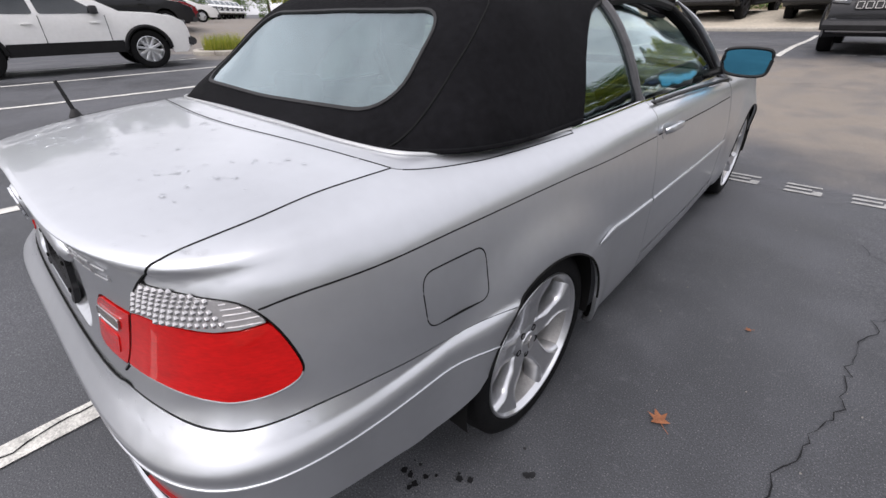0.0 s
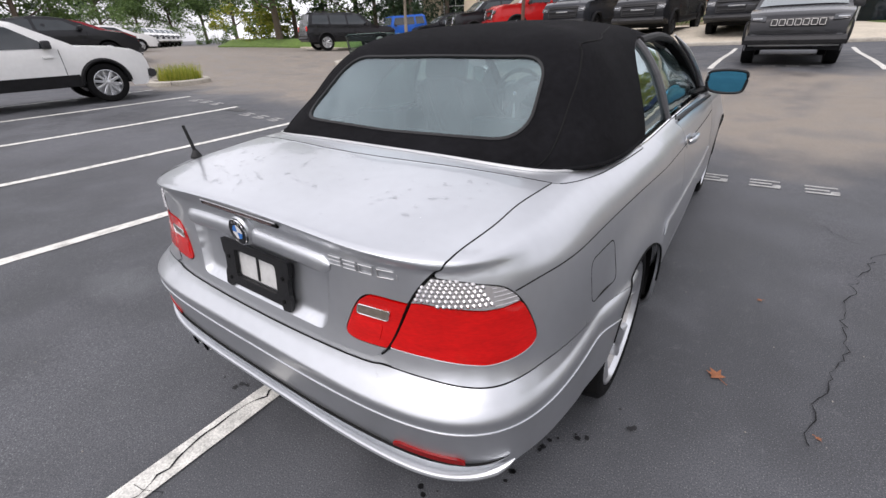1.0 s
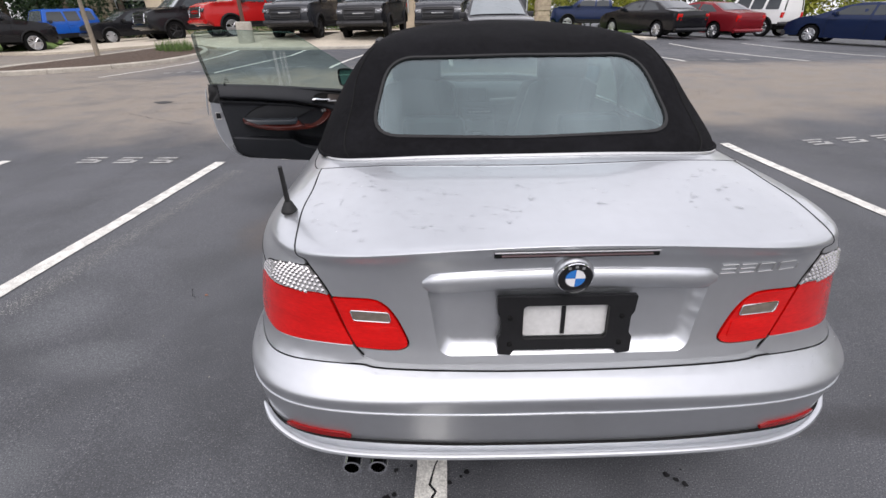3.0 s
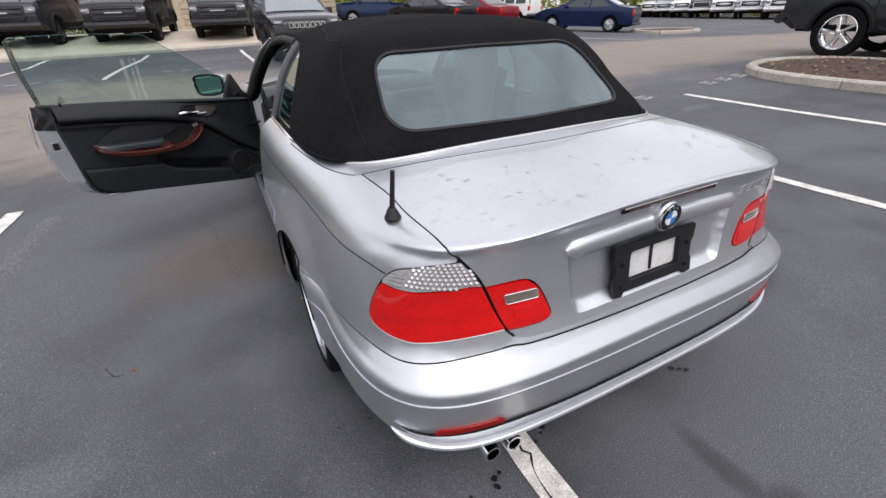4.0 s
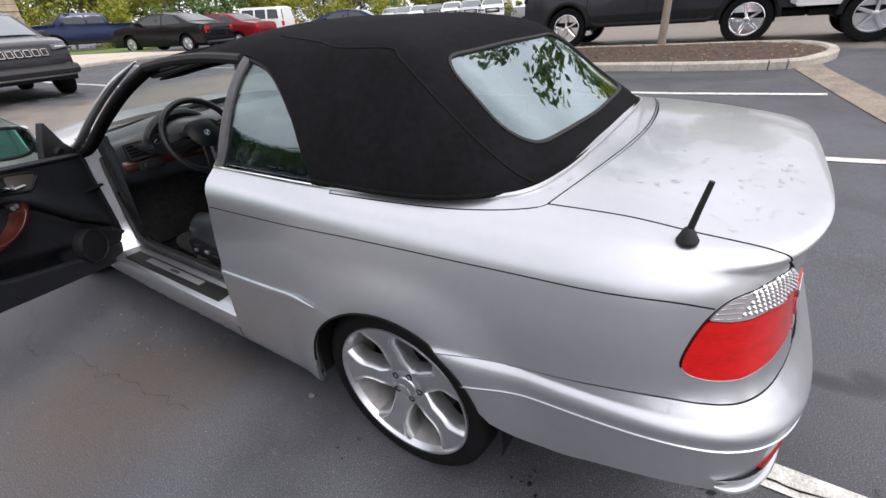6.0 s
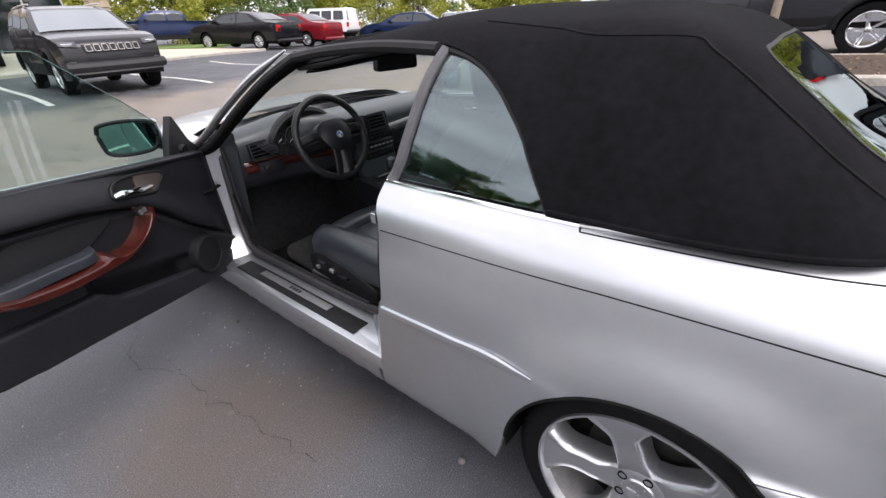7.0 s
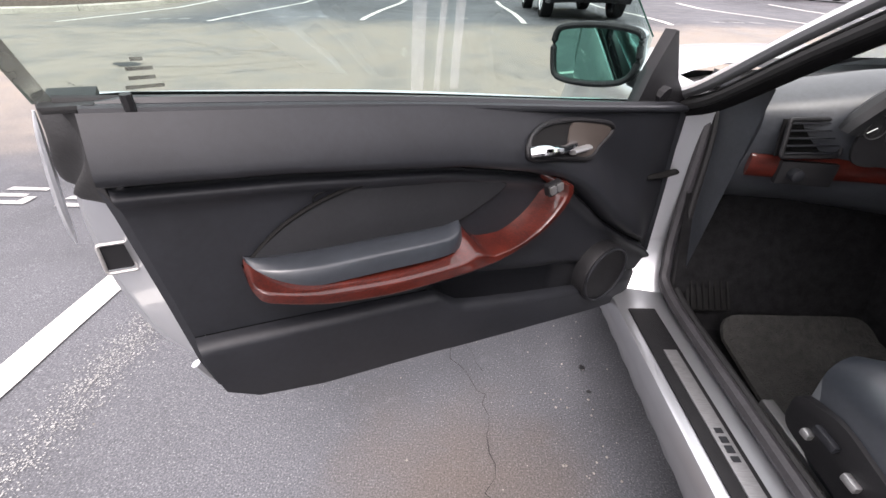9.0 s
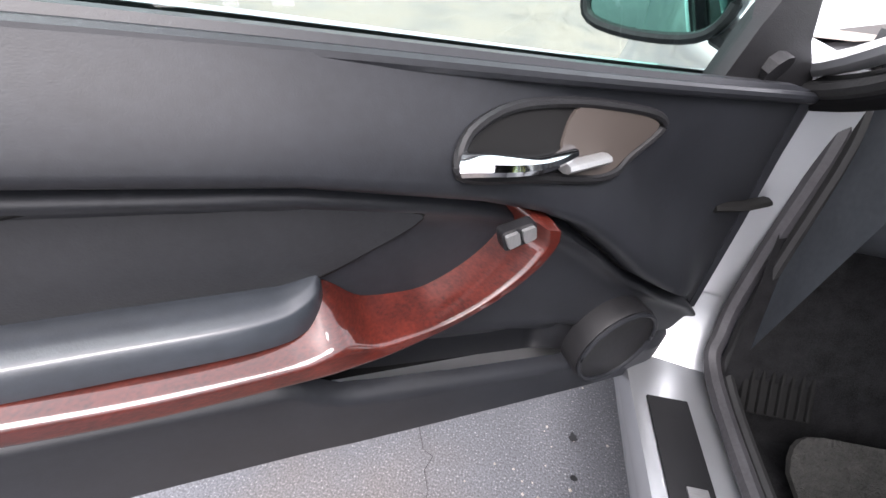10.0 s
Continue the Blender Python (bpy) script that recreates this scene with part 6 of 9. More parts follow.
part("steering_column", tube_bm([(-.365, 1.58, .885), (-.365, 1.70, .845), (-.365, 1.80, .81)], .045, 10), PLASTIC, car)
for sg in (1, -1):
    part("column_stalk", tube_bm([(-.365 + sg * .04, 1.62, .885), (-.365 + sg * .12, 1.60, .90), (-.365 + sg * .175, 1.59, .905)], .008, 8), PLASTIC, car)
for x, w, n in ((-.46, .045, "clutch_pedal"), (-.36, .06, "brake_pedal"), (-.25, .04, "accelerator_pedal")):
    part(n, box_bm(w, .012, .08, (x, 1.965, .42), .003, turn=Matrix.Rotation(radians(-35), 4, "X")), SHUT, car)

# centre console, lever, armrest
part("console", patch_bm(rounded([(-.135, .75), (.115, .75), (.125, 1.30), (.11, 1.80), (-.13, 1.80), (-.145, 1.30)], .03), lambda x, y: (x, y, .52 + .07 * smooth_step(1.35, 1.75, y) + .012 * math.cos(x * 9)), .28, .04), TRIM, car, "black centre console")
part("gear_plate", patch_bm(rounded([(-.07, 1.36), (.055, 1.36), (.06, 1.60), (-.075, 1.60)], .03), lambda x, y: (x, y, .540 + .07 * smooth_step(1.35, 1.75, y) + .004), .01, .03), PLASTIC, car)
gear = part("gear_lever", tube_bm([(-.06, 1.53, .55), (-.06, 1.535, .62), (-.06, 1.54, .655)], .010, 10), CHROME, car, "gear lever with black and chrome knob")
part("gear_knob", lathe_bm([(.645, .012), (.66, .024), (.69, .027), (.715, .022), (.725, .008)], 20, "z"), LEATHER, gear).matrix_local = Matrix.Translation((-.06, 1.54, 0))
part("hand_brake", tube_bm([(.02, 1.02, .56), (.02, 1.14, .60), (.02, 1.24, .625)], .016, 10), LEATHER, car)
part("gear_boot", lathe_bm([(.545, .062), (.560, .058), (.585, .040), (.610, .024), (.640, .014)], 20, "z"), LEATHER, gear, "creased black leather gear boot").matrix_local = Matrix.Translation((-.06, 1.535, 0))
part("plate_edge", tube_bm([(x, y, .552 + .07 * smooth_step(1.35, 1.75, y)) for x, y in rounded([(-.125, 1.40), (.010, 1.40), (.015, 1.66), (-.13, 1.66)], .04)], .003, 6, closed=True), TRIM, car, "black edge of the gear plate")
for k in range(8):
    part("console_button", box_bm(.018, .012, .008, (-.118 + .032 * (k % 4), 1.60 + .026 * (k // 4), .600), .002), PLASTIC, car)
part("cup_holder", lathe_bm([(.515, .030), (.545, .036), (.548, .040), (.540, .041)], 20, "z", caps=False), PLASTIC, car).matrix_local = Matrix.Translation((-.05, 1.32, 0))
part("console_tray", patch_bm(rounded([(-.11, 1.14), (.07, 1.14), (.07, 1.27), (-.11, 1.27)], .03), lambda x, y: (x, y, .540), .01, .03), PLASTIC, car)
for k in range(5):
    part("console_switch", box_bm(.02, .014, .006, (-.055 + .024 * k, 1.645, .60), .002), SATIN, car)
part("centre_armrest", box_bm(.14, .30, .09, (-.01, .92, .60), .03, 3), LEATHER, car)


def seat(x, name_label):
    """A leather sports seat: two cushion pads, rolled bolsters, backrest, headrest."""
    o = new("front_seat")
    o.parent = car
    o["label"] = name_label
    crown = lambda p, q: .535 - .018 * ((p - x) / .15) ** 2 * -1 + .0 * q
    part("seat_base", pillow_bm(x - .235, x + .235, 1.03, 1.46, lambda p, q: .47, .14, .03, 9), LEATHER, o, sharp=70)
    part("thigh_pad", pillow_bm(x - .165, x + .165, 1.375, 1.515, lambda p, q: .548 - .35 * (q - 1.43) ** 2 - .4 * (p - x) ** 2, .10, .045), LEATHER, o, "padded black leather thigh support", sharp=80)
    part("centre_pad", pillow_bm(x - .150, x + .150, 1.02, 1.385, lambda p, q: .528 - .03 * smooth_step(1.4, 1.05, q) + .25 * (p - x) ** 2, .08, .030), LEATHER, o, "black leather seat cushion", sharp=80)
    for sg in (1, -1):
        def roll(a, b, sg=sg):
            q = 1.02 + .46 * a
            t = (b - .12) * math.pi * 1.12
            w, hh = .060 - .012 * smooth_step(.8, 1, a), .085 + .018 * math.sin(a * math.pi) - .03 * smooth_step(.88, 1, a) ** 2
            return (x + sg * (.192 - w * math.cos(t) * .95 + .02 * smooth_step(.6, 1, b)), q + .03 * math.sin(t) * smooth_step(.8, 1, a), .475 + hh * math.sin(t) - (.06 if b > .99 else 0))
        b = grid_bm(roll, 16, 15)
        bmesh.ops.holes_fill(b, edges=[e for e in b.edges if e.is_boundary])
        bmesh.ops.recalc_face_normals(b, faces=b.faces)
        part("side_bolster", b, LEATHER, o, "rolled black leather side bolster", sharp=70)
        part("piping", tube_bm([(x + sg * (.240 - .01 * (k / 8) ** 3), 1.04 + .42 * k / 8, .515 + .012 * math.sin(k / 8 * math.pi)) for k in range(9)], .0035, 6), TRIM, o)

    def lean(q, up):
        return 1.045 - .30 * up - .06 * up * up + q

    def back(a, b):
        t = 2 * a - 1
        wd = .245 - .05 * b ** 2
        bol = .075 * abs(t) ** 2.6
        return (x + wd * t, lean(bol * (1 - .45 * b) - .02 * math.exp(-((abs(t) - .56) / .07) ** 2) - .03 * smooth_step(.93, 1, abs(t)), b * 1.0), .50 + .60 * b - .04 * abs(t) ** 4 * b)
    b = grid_bm(back, 31, 19)
    ext = bmesh.ops.extrude_face_region(b, geom=list(b.faces))
    for v in [g for g in ext["geom"] if isinstance(g, bmesh.types.BMVert)]:
        v.co.y -= .13 * (1 - .3 * smooth_step(.9, 1.1, v.co.z))
        v.co.x = x + (v.co.x - x) * .90
    bmesh.ops.recalc_face_normals(b, faces=b.faces)
    part("backrest", b, LEATHER, o, "black leather backrest", sharp=60)
    part("headrest", box_bm(.25, .10, .17, (x, .655, 1.165), .045, 4, turn=Matrix.Rotation(radians(-12), 4, "X")), LEATHER, o, "black leather headrest", sharp=70)
    for sg in (1, -1):
        part("headrest_post", tube_bm([(x + sg * .06, .69, 1.05), (x + sg * .06, .665, 1.12)], .006, 8), CHROME, o)
    return o


s1 = seat(-.385, "black leather driver's seat, creased")
seat(.355, "black leather passenger seat")
part("seat_valance", prism_bm(rounded([(1.06, .33), (1.49, .36), (1.50, .44), (1.40, .475), (1.22, .445), (1.07, .40)], .03), .03, lambda y, z, d: (-.632 - d, y, z), .008), PLASTIC, s1, "black plastic side panel with seat switches")
for y, z, w in ((1.40, .43, .05), (1.33, .41, .03), (1.26, .40, .06), (1.43, .40, .02)):
    part("seat_switch", box_bm(.014, w, .016, (-.668, y, z), .004), SATIN if w < .04 else TRIM, s1)
part("seat_rail", box_bm(.03, .62, .03, (-.60, 1.28, .285), .004), SATIN, s1)
belt = part("seat_belt", grid_bm(lambda a, b: (-.625 - .075 * b,   .845 + .036 * a + .09 * b - .015 * math.sin(b * 3), .985 - .235 * b + .012 * a), 4, 10), mat("belt_webbing", (.005, .005, .0055), .9, spec=.2, bump=.3, bscale=900), car, "black seat belt hanging by the seat")
part("belt_tongue", prism_bm(rounded([(-.014, -.020), (.014, -.020), (.016, .014), (-.016, .014)], .004), .004, lambda a, b, c: (-.709 - c, .955 + a * .8, .765 + b), 0), CHROME, belt, "chrome belt tongue")
part("belt_buckle", box_bm(.03, .03, .10, (-.125, 1.06, .54), .006), PLASTIC, car)
# rear bench
part("rear_bench", box_bm(1.0, .42, .16, (0, .34, .47), .05, 3), LEATHER, car, "black leather rear bench")
part("rear_backrest", box_bm(1.05, .12, .46, (0, .08, .72), .045, 3, turn=Matrix.Rotation(radians(16), 4, "X")), LEATHER, car)
for x in (-.30, .30):
    part("rear_headrest", box_bm(.24, .09, .13, (x, .0, .97), .035, 3), LEATHER, car)
part("parcel_shelf", box_bm(1.2, .30, .02, (0, -.16, .90), .005), CARPET, car)

# ribbed foot rest beside the pedals
fr_ = part("foot_rest", box_bm(.13, .02, .20, (-.60, 1.945, .40), .005, turn=Matrix.Rotation(radians(-38), 4, "X")), SHUT, car, "black ribbed foot rest")
for k in range(7):
    part("rib", box_bm(.006, .010, .19, (-.652 + .0175 * k, 1.935, .407), .002, turn=Matrix.Rotation(radians(-38), 4, "X")), SHUT, fr_)

# ---- the car park ----


def ground_z(x, y):
    """The tarmac's height: level round the car, rising gently towards the edges of the car park."""
    d, a = math.hypot(x, y - 1.0), math.degrees(math.atan2(y - 1.0, x))
    a = a + 360 if a < -90 else a
    far = float(np.interp(a, [-90, 0, 20, 41, 68, 90, 118, 135, 150, 165, 190, 270], [.3, .15, .15, .33, .80, 1.05, .95, .45, .7, .88, .85, .3]))
    inner = (1 - .35 * smooth_step(110, 150, a) * (1 - smooth_step(195, 230, a))) * (.36 + .10 * smooth_step(40, 70, a) * (1 - smooth_step(100, 130, a))) * smooth_step(2.5, 11, d)
    return inner + (far - inner) * smooth_step(14.5, 21, d)


def asphalt_mat():
    m = bpy.data.materials.new("asphalt")
    m.use_nodes = True
    n, l = m.node_tree.nodes, m.node_tree.links
    b = n["Principled BSDF"]
    tc = n.new("ShaderNodeTexCoord")
    big, mid, fine, dust = (n.new("ShaderNodeTexNoise") for _ in range(4))
    for t, s, d in ((big, .35, 5), (mid, 2.2, 7), (fine, 210, 4), (dust, .9, 6)):
        t.inputs["Scale"].default_value, t.inputs["Detail"].default_value = s, d
        l.new(tc.outputs["Object"], t.inputs["Vector"])
    sep = n.new("ShaderNodeSeparateXYZ")
    l.new(tc.outputs["Object"], sep.inputs[0])
    # the worn, sandy driving lane between the two rows of bays
    def rng(src, a, b2, lo=0.0, hi=1.0):
        r = n.new("ShaderNodeMapRange")
        r.interpolation_type = "SMOOTHSTEP"
        for k, v in (("From Min", a), ("From Max", b2), ("To Min", lo), ("To Max", hi)):
            r.inputs[k].default_value = v
        l.new(src, r.inputs["Value"])
        return r.outputs[0]

    def math_node(op, a, b2):
        r = n.new("ShaderNodeMath")
        r.operation = op
        for i, v in enumerate((a, b2)):
            if isinstance(v, float):
                r.inputs[i].default_value = v
            else:
                l.new(v, r.inputs[i])
        return r.outputs[0]
    wob = math_node("MULTIPLY", math_node("SUBTRACT", dust.outputs["Fac"], .5), 3.0)
    yw = math_node("ADD", sep.outputs["Y"], wob)
    lane = math_node("MULTIPLY", rng(yw, 3.4, 5.2), rng(yw, 10.4, 8.8))
    side = math_node("MULTIPLY", math_node("MULTIPLY", rng(sep.outputs["X"], -6.0, -9.5), rng(yw, 3.9, 5.4)), rng(yw, 40.0, 20.0))
    east = math_node("MULTIPLY", rng(math_node("ADD", sep.outputs["X"], wob), 8.6, 9.8), rng(yw, 10.0, 7.0))
    lane = math_node("MAXIMUM", math_node("MAXIMUM", lane, side), east)
    lane = math_node("MULTIPLY", lane, rng(mid.outputs["Fac"], .25, .6, .55, 1.0))
    mix0, mix1, mix2, mix3, mix4 = (n.new("ShaderNodeMix") for _ in range(5))
    for m2 in (mix0, mix1, mix2, mix3, mix4):
        m2.data_type = "RGBA"
    mix0.inputs["A"].default_value, mix0.inputs["B"].default_value = (.037, .039, .044, 1), (.084, .087, .096, 1)
    l.new(rng(math_node("MULTIPLY", math_node("ADD", big.outputs["Fac"], mid.outputs["Fac"]), .5), .36, .64), mix0.inputs["Factor"])
    mix1.inputs["B"].default_value = (.20, .172, .142, 1)
    l.new(mix0.outputs["Result"], mix1.inputs["A"])
    l.new(lane, mix1.inputs["Factor"])
    l.new(mix1.outputs["Result"], mix2.inputs["A"])
    mix2.inputs["B"].default_value = (.26, .26, .25, 1)
    l.new(rng(fine.outputs["Fac"], .60, .72, 0, .38), mix2.inputs["Factor"])
    # old stains: a rusty one beside the driver's door, pale dried patches in the bays

    def spots(places):
        total = None
        for cx, cy, rx, ry in places:
            dx, dy = math_node("MULTIPLY", math_node("SUBTRACT", sep.outputs["X"], cx), 1 / rx), math_node("MULTIPLY", math_node("SUBTRACT", sep.outputs["Y"], cy), 1 / ry)
            d = math_node("ADD", math_node("MULTIPLY", dx, dx), math_node("MULTIPLY", dy, dy))
            d = math_node("ADD", d, math_node("MULTIPLY", math_node("SUBTRACT", mid.outputs["Fac"], .5), 3.0))
            k = rng(d, 1.4, -.2)
            total = k if total is None else math_node("MAXIMUM", total, k)
        return total
    mix3.inputs["B"].default_value = (.100, .078, .063, 1)
    l.new(math_node("MULTIPLY", spots([(-1.30, 1.30, .46, .52), (-1.12, 1.02, .30, .36)]), .62), mix3.inputs["Factor"])
    l.new(mix2.outputs["Result"], mix3.inputs["A"])
    mix4.inputs["B"].default_value = (.20, .21, .22, 1)
    l.new(math_node("MULTIPLY", spots([(-1.90, -.16, .30, .14), (5.0, 2.35, .30, .12), (-1.9, -.75, .30, .2), (-2.3, .2, .25, .25), (2.2, .9, .25, .3)]), .22), mix4.inputs["Factor"])
    l.new(mix3.outputs["Result"], mix4.inputs["A"])
    # dark drips and a smear behind the tail, mottled patches between the bays
    mix5, mix6 = n.new("ShaderNodeMix"), n.new("ShaderNodeMix")
    for m2 in (mix5, mix6):
        m2.data_type = "RGBA"
    mix5.inputs["B"].default_value = (.022, .022, .024, 1)
    l.new(math_node("MULTIPLY", spots([(.22, -1.18, .05, .24), (.27, -1.34, .08, .06), (1.2, -.6, .3, .1)]), .7), mix5.inputs["Factor"])
    l.new(mix4.outputs["Result"], mix5.inputs["A"])
    blot = n.new("ShaderNodeTexNoise")
    blot.inputs["Scale"].default_value, blot.inputs["Detail"].default_value, blot.inputs["Roughness"].default_value = 16, 6, .72
    l.new(tc.outputs["Object"], blot.inputs["Vector"])
    mix6.inputs["B"].default_value = (.125, .128, .135, 1)
    l.new(math_node("MULTIPLY", rng(blot.outputs["Fac"], .55, .72), .35), mix6.inputs["Factor"])
    l.new(mix5.outputs["Result"], mix6.inputs["A"])
    grain = n.new("ShaderNodeHueSaturation")
    l.new(rng(fine.outputs["Fac"], .25, .75, .55, 1.45), grain.inputs["Value"])
    l.new(mix6.outputs["Result"], grain.inputs["Color"])
    l.new(grain.outputs[0], b.inputs["Base Color"])
    l.new(rng(mid.outputs["Fac"], .3, .7, .55, .85), b.inputs["Roughness"])
    bp = n.new("ShaderNodeBump")
    bp.inputs["Strength"].default_value, bp.inputs["Distance"].default_value = .5, .004
    l.new(fine.outputs["Fac"], bp.inputs["Height"])
    l.new(bp.outputs[0], b.inputs["Normal"])
    return m


ASPHALT = asphalt_mat()
LINE = mat("worn_white_line_paint", (.60, .59, .55), .7, var=.42, scale=14, bump=.4, bscale=180)
KERB = mat("pale_concrete", (.40, .37, .32), .85, var=.25, scale=3, bump=.4, bscale=90)
MULCH = mat("brown_mulch", (.075, .052, .038), .95, var=.6, scale=16, bump=1.0, bscale=60)
GRASS = mat("mown_grass", (.10, .16, .03), .9, var=.4, scale=5, bump=1.0, bscale=120)

# one sheet, finer near the car
cuts = [-900, -500, -250, -120, -70, -45] + [x * 1.5 for x in range(-22, 23)] + [45, 70, 120, 250, 500, 900]
bm = bmesh.new()
gv = [[bm.verts.new((x, y, ground_z(x, y))) for y in cuts] for x in cuts]
for i in range(len(cuts) - 1):
    for j in range(len(cuts) - 1):
        bm.faces.new([gv[i][j], gv[i + 1][j], gv[i + 1][j + 1], gv[i][j + 1]])
tagged(part("ground", bm, ASPHALT), "dark grey asphalt car park, sandy and worn in the lane", "ground", kind="structure")


def lie(x, y, up=0.004):
    """A point on the built sheet of tarmac."""
    i = max(k for k in range(len(cuts) - 1) if cuts[k] <= x)
    j = max(k for k in range(len(cuts) - 1) if cuts[k] <= y)
    fx, fy = (x - cuts[i]) / (cuts[i + 1] - cuts[i]), (y - cuts[j]) / (cuts[j + 1] - cuts[j])
    z = lambda a, b: ground_z(cuts[a], cuts[b])
    return (x, y, (1 - fx) * ((1 - fy) * z(i, j) + fy * z(i, j + 1)) + fx * ((1 - fy) * z(i + 1, j) + fy * z(i + 1, j + 1)) + up)


def bay_line(x0, y0, x1, y1, w=.105, up=.006):
    """One painted bay line, worn at its edges."""
    d = Vector((x1 - x0, y1 - y0))
    n = max(2, int(d.length / .12))
    side = Vector((-d.y, d.x)).normalized() * w / 2
    b = bmesh.new()
    rows = []
    for k in range(n + 1):
        p = Vector((x0, y0)) + d * k / n
        j1, j2 = (1 + .12 * noise.noise((p.x * 9, p.y * 9, s)) for s in (1, 7))
        rows.append([b.verts.new(lie(p.x + side.x * j1, p.y + side.y * j1, up)), b.verts.new(lie(p.x - side.x * j2, p.y - side.y * j2, up))])
    for k in range(n):
        b.faces.new([rows[k][0], rows[k][1], rows[k + 1][1], rows[k + 1][0]])
    return tagged(part("bay_line", b, LINE), "white painted parking bay line on the asphalt", "road marking", "bay lines", "structure")


for x, y0, y1 in ((-11.7, -1.6, 3.8), (-9.35, -1.6, 3.55), (-7.2, -1.7, 3.35), (-5.1, -1.8, 3.05), (-.33, -2.2, 3.3), (3.14, -2.0, 3.36), (5.53, -1.62, 2.95)):
    bay_line(x, y0, x, y1)
bay_line(-2.97, -2.0, -2.74, 3.05, .118)
for x0, x1 in ((-8.9, -7.75), (-5.95, -5.3), (-3.0, -2.66), (.10, .17), (2.91, 3.05), (6.1, 5.85), (9.3, 8.75), (12.4, 11.6)):
    bay_line(x0, 10.1, x1, 16.5)
# a ghost of an older line beside the one left of the car, worn to specks
STENCIL = mat("worn_stencil_paint", (.34, .34, .33), .8, var=.45, scale=14, bump=.3, bscale=180)
GHOST = mat("worn_off_line_paint", (.26, .26, .25), .8, var=.5, scale=60)
b = bmesh.new()
rnd = random.Random(5)
for k in range(6500):
    y, r = rnd.uniform(.2, 2.75), rnd.uniform(.0010, .0036)
    x = -2.66 + .09 * y + rnd.gauss(0, .052)
    vs = [b.verts.new(lie(x + r * math.cos(a), y + r * math.sin(a) * rnd.uniform(.6, 1.4), .005)) for a in (0.3, 1.9, 3.4, 4.9)]
    b.faces.new(vs)
tagged(part("worn_paint", b, GHOST), "specks of worn-off white line paint on the asphalt", "road marking", kind="stuff")


def stencil(cx, cy, turn=0.0):
    """A bay's stencilled mark: three characters as plain bars, too worn to read."""
    b = bmesh.new()
    for k in range(3):
        for j in range(3):
            x0, y0 = cx - .58 + k * .40, cy - .09 + j * .085
            w = .23 if j != 1 else .17
            vs = [b.verts.new(lie(x0 + a, y0 + c, .006)) for a, c in ((0, 0), (w, .008), (w, .045), (.01, .04))]
            b.faces.new(vs)
        vs = [b.verts.new(lie(cx - .58 + k * .40 + a, cy - .09 + c, .0065)) for a, c in ((.17, .03), (.235, .03), (.235, .10), (.18, .10))]
        b.faces.new(vs)
    return tagged(part("bay_stencil", b, STENCIL), "worn white stencilled bay mark on the asphalt", "road marking", "bay marks", "structure")


for cx, cy in ((1.37, 3.18), (-1.5, 3.2), (-3.75, 3.1), (-5.9, 3.0), (-8.2, 3.3), (4.6, 3.2), (6.9, 3.2)):
    stencil(cx, cy)
for cx in (-7.0, -4.2, -1.4, 1.6, 4.5, 7.6):
    stencil(cx, 10.6)


def crack(points, width, seed, label="jagged dark crack in the asphalt"):
    """A jagged crack, as thin strips that widen and narrow."""
    rnd = random.Random(seed)
    pts = []
    for (x0, y0), (x1, y1) in zip(points, points[1:]):
        n = max(2, int(math.hypot(x1 - x0, y1 - y0) / .035))
        for k in range(n):
            t = k / n
            pts.append((x0 + (x1 - x0) * t + rnd.gauss(0, .011), y0 + (y1 - y0) * t + rnd.gauss(0, .011)))
    b = bmesh.new()
    rows = []
    for i, (x, y) in enumerate(pts):
        d = Vector((pts[min(i + 1, len(pts) - 1)][0] - pts[max(i - 1, 0)][0], pts[min(i + 1, len(pts) - 1)][1] - pts[max(i - 1, 0)][1]))
        d = d.normalized() if d.length else Vector((1, 0))
        w = width * .45 * rnd.uniform(.15, 1.0)
        rows.append([b.verts.new(lie(x - d.y * w, y + d.x * w, .0075)), b.verts.new(lie(x + d.y * w, y - d.x * w, .0075))])
    for p, q in zip(rows, rows[1:]):
        b.faces.new([p[0], p[1], q[1], q[0]])
    return tagged(part("asphalt_crack", b, CRACK), label, "crack", "cracks", "structure")


CRACK = mat("crack_dark", (.006, .006, .007), .95, var=.4, scale=60)
crack([(1.48, .05), (1.54, .36), (1.64, .71), (1.67, 1.08), (1.76, 1.48), (1.88, 1.89), (2.25, 2.43), (2.75, 3.5)], .006, 1)
crack([(1.64, 2.33), (1.72, 2.2), (1.86, 2.05)], .004, 9)
crack([(-1.72, .42), (-1.70, .36), (-1.66, .33), (-1.64, .28)], .006, 10)
crack([(-1.36, 2.12), (-1.33, 1.98), (-1.25, 1.87), (-1.22, 1.7), (-1.22, 1.55), (-1.16, 1.2), (-1.13, .9)], .0026, 2)
crack([(-1.20, 2.5), (-1.25, 2.3), (-1.34, 2.12), (-1.25, 1.98), (-1.2, 1.9)], .002, 3)
crack([(-.40, -2.2), (-.36, -1.7), (-.31, -1.3), (-.36, -1.0), (-.31, -.6), (-.36, -.2)], .011, 4, "crack running along the painted line")
crack([(-.36, -1.35), (-.25, -1.28), (-.2, -1.3)], .004, 8)
rnd = random.Random(11)
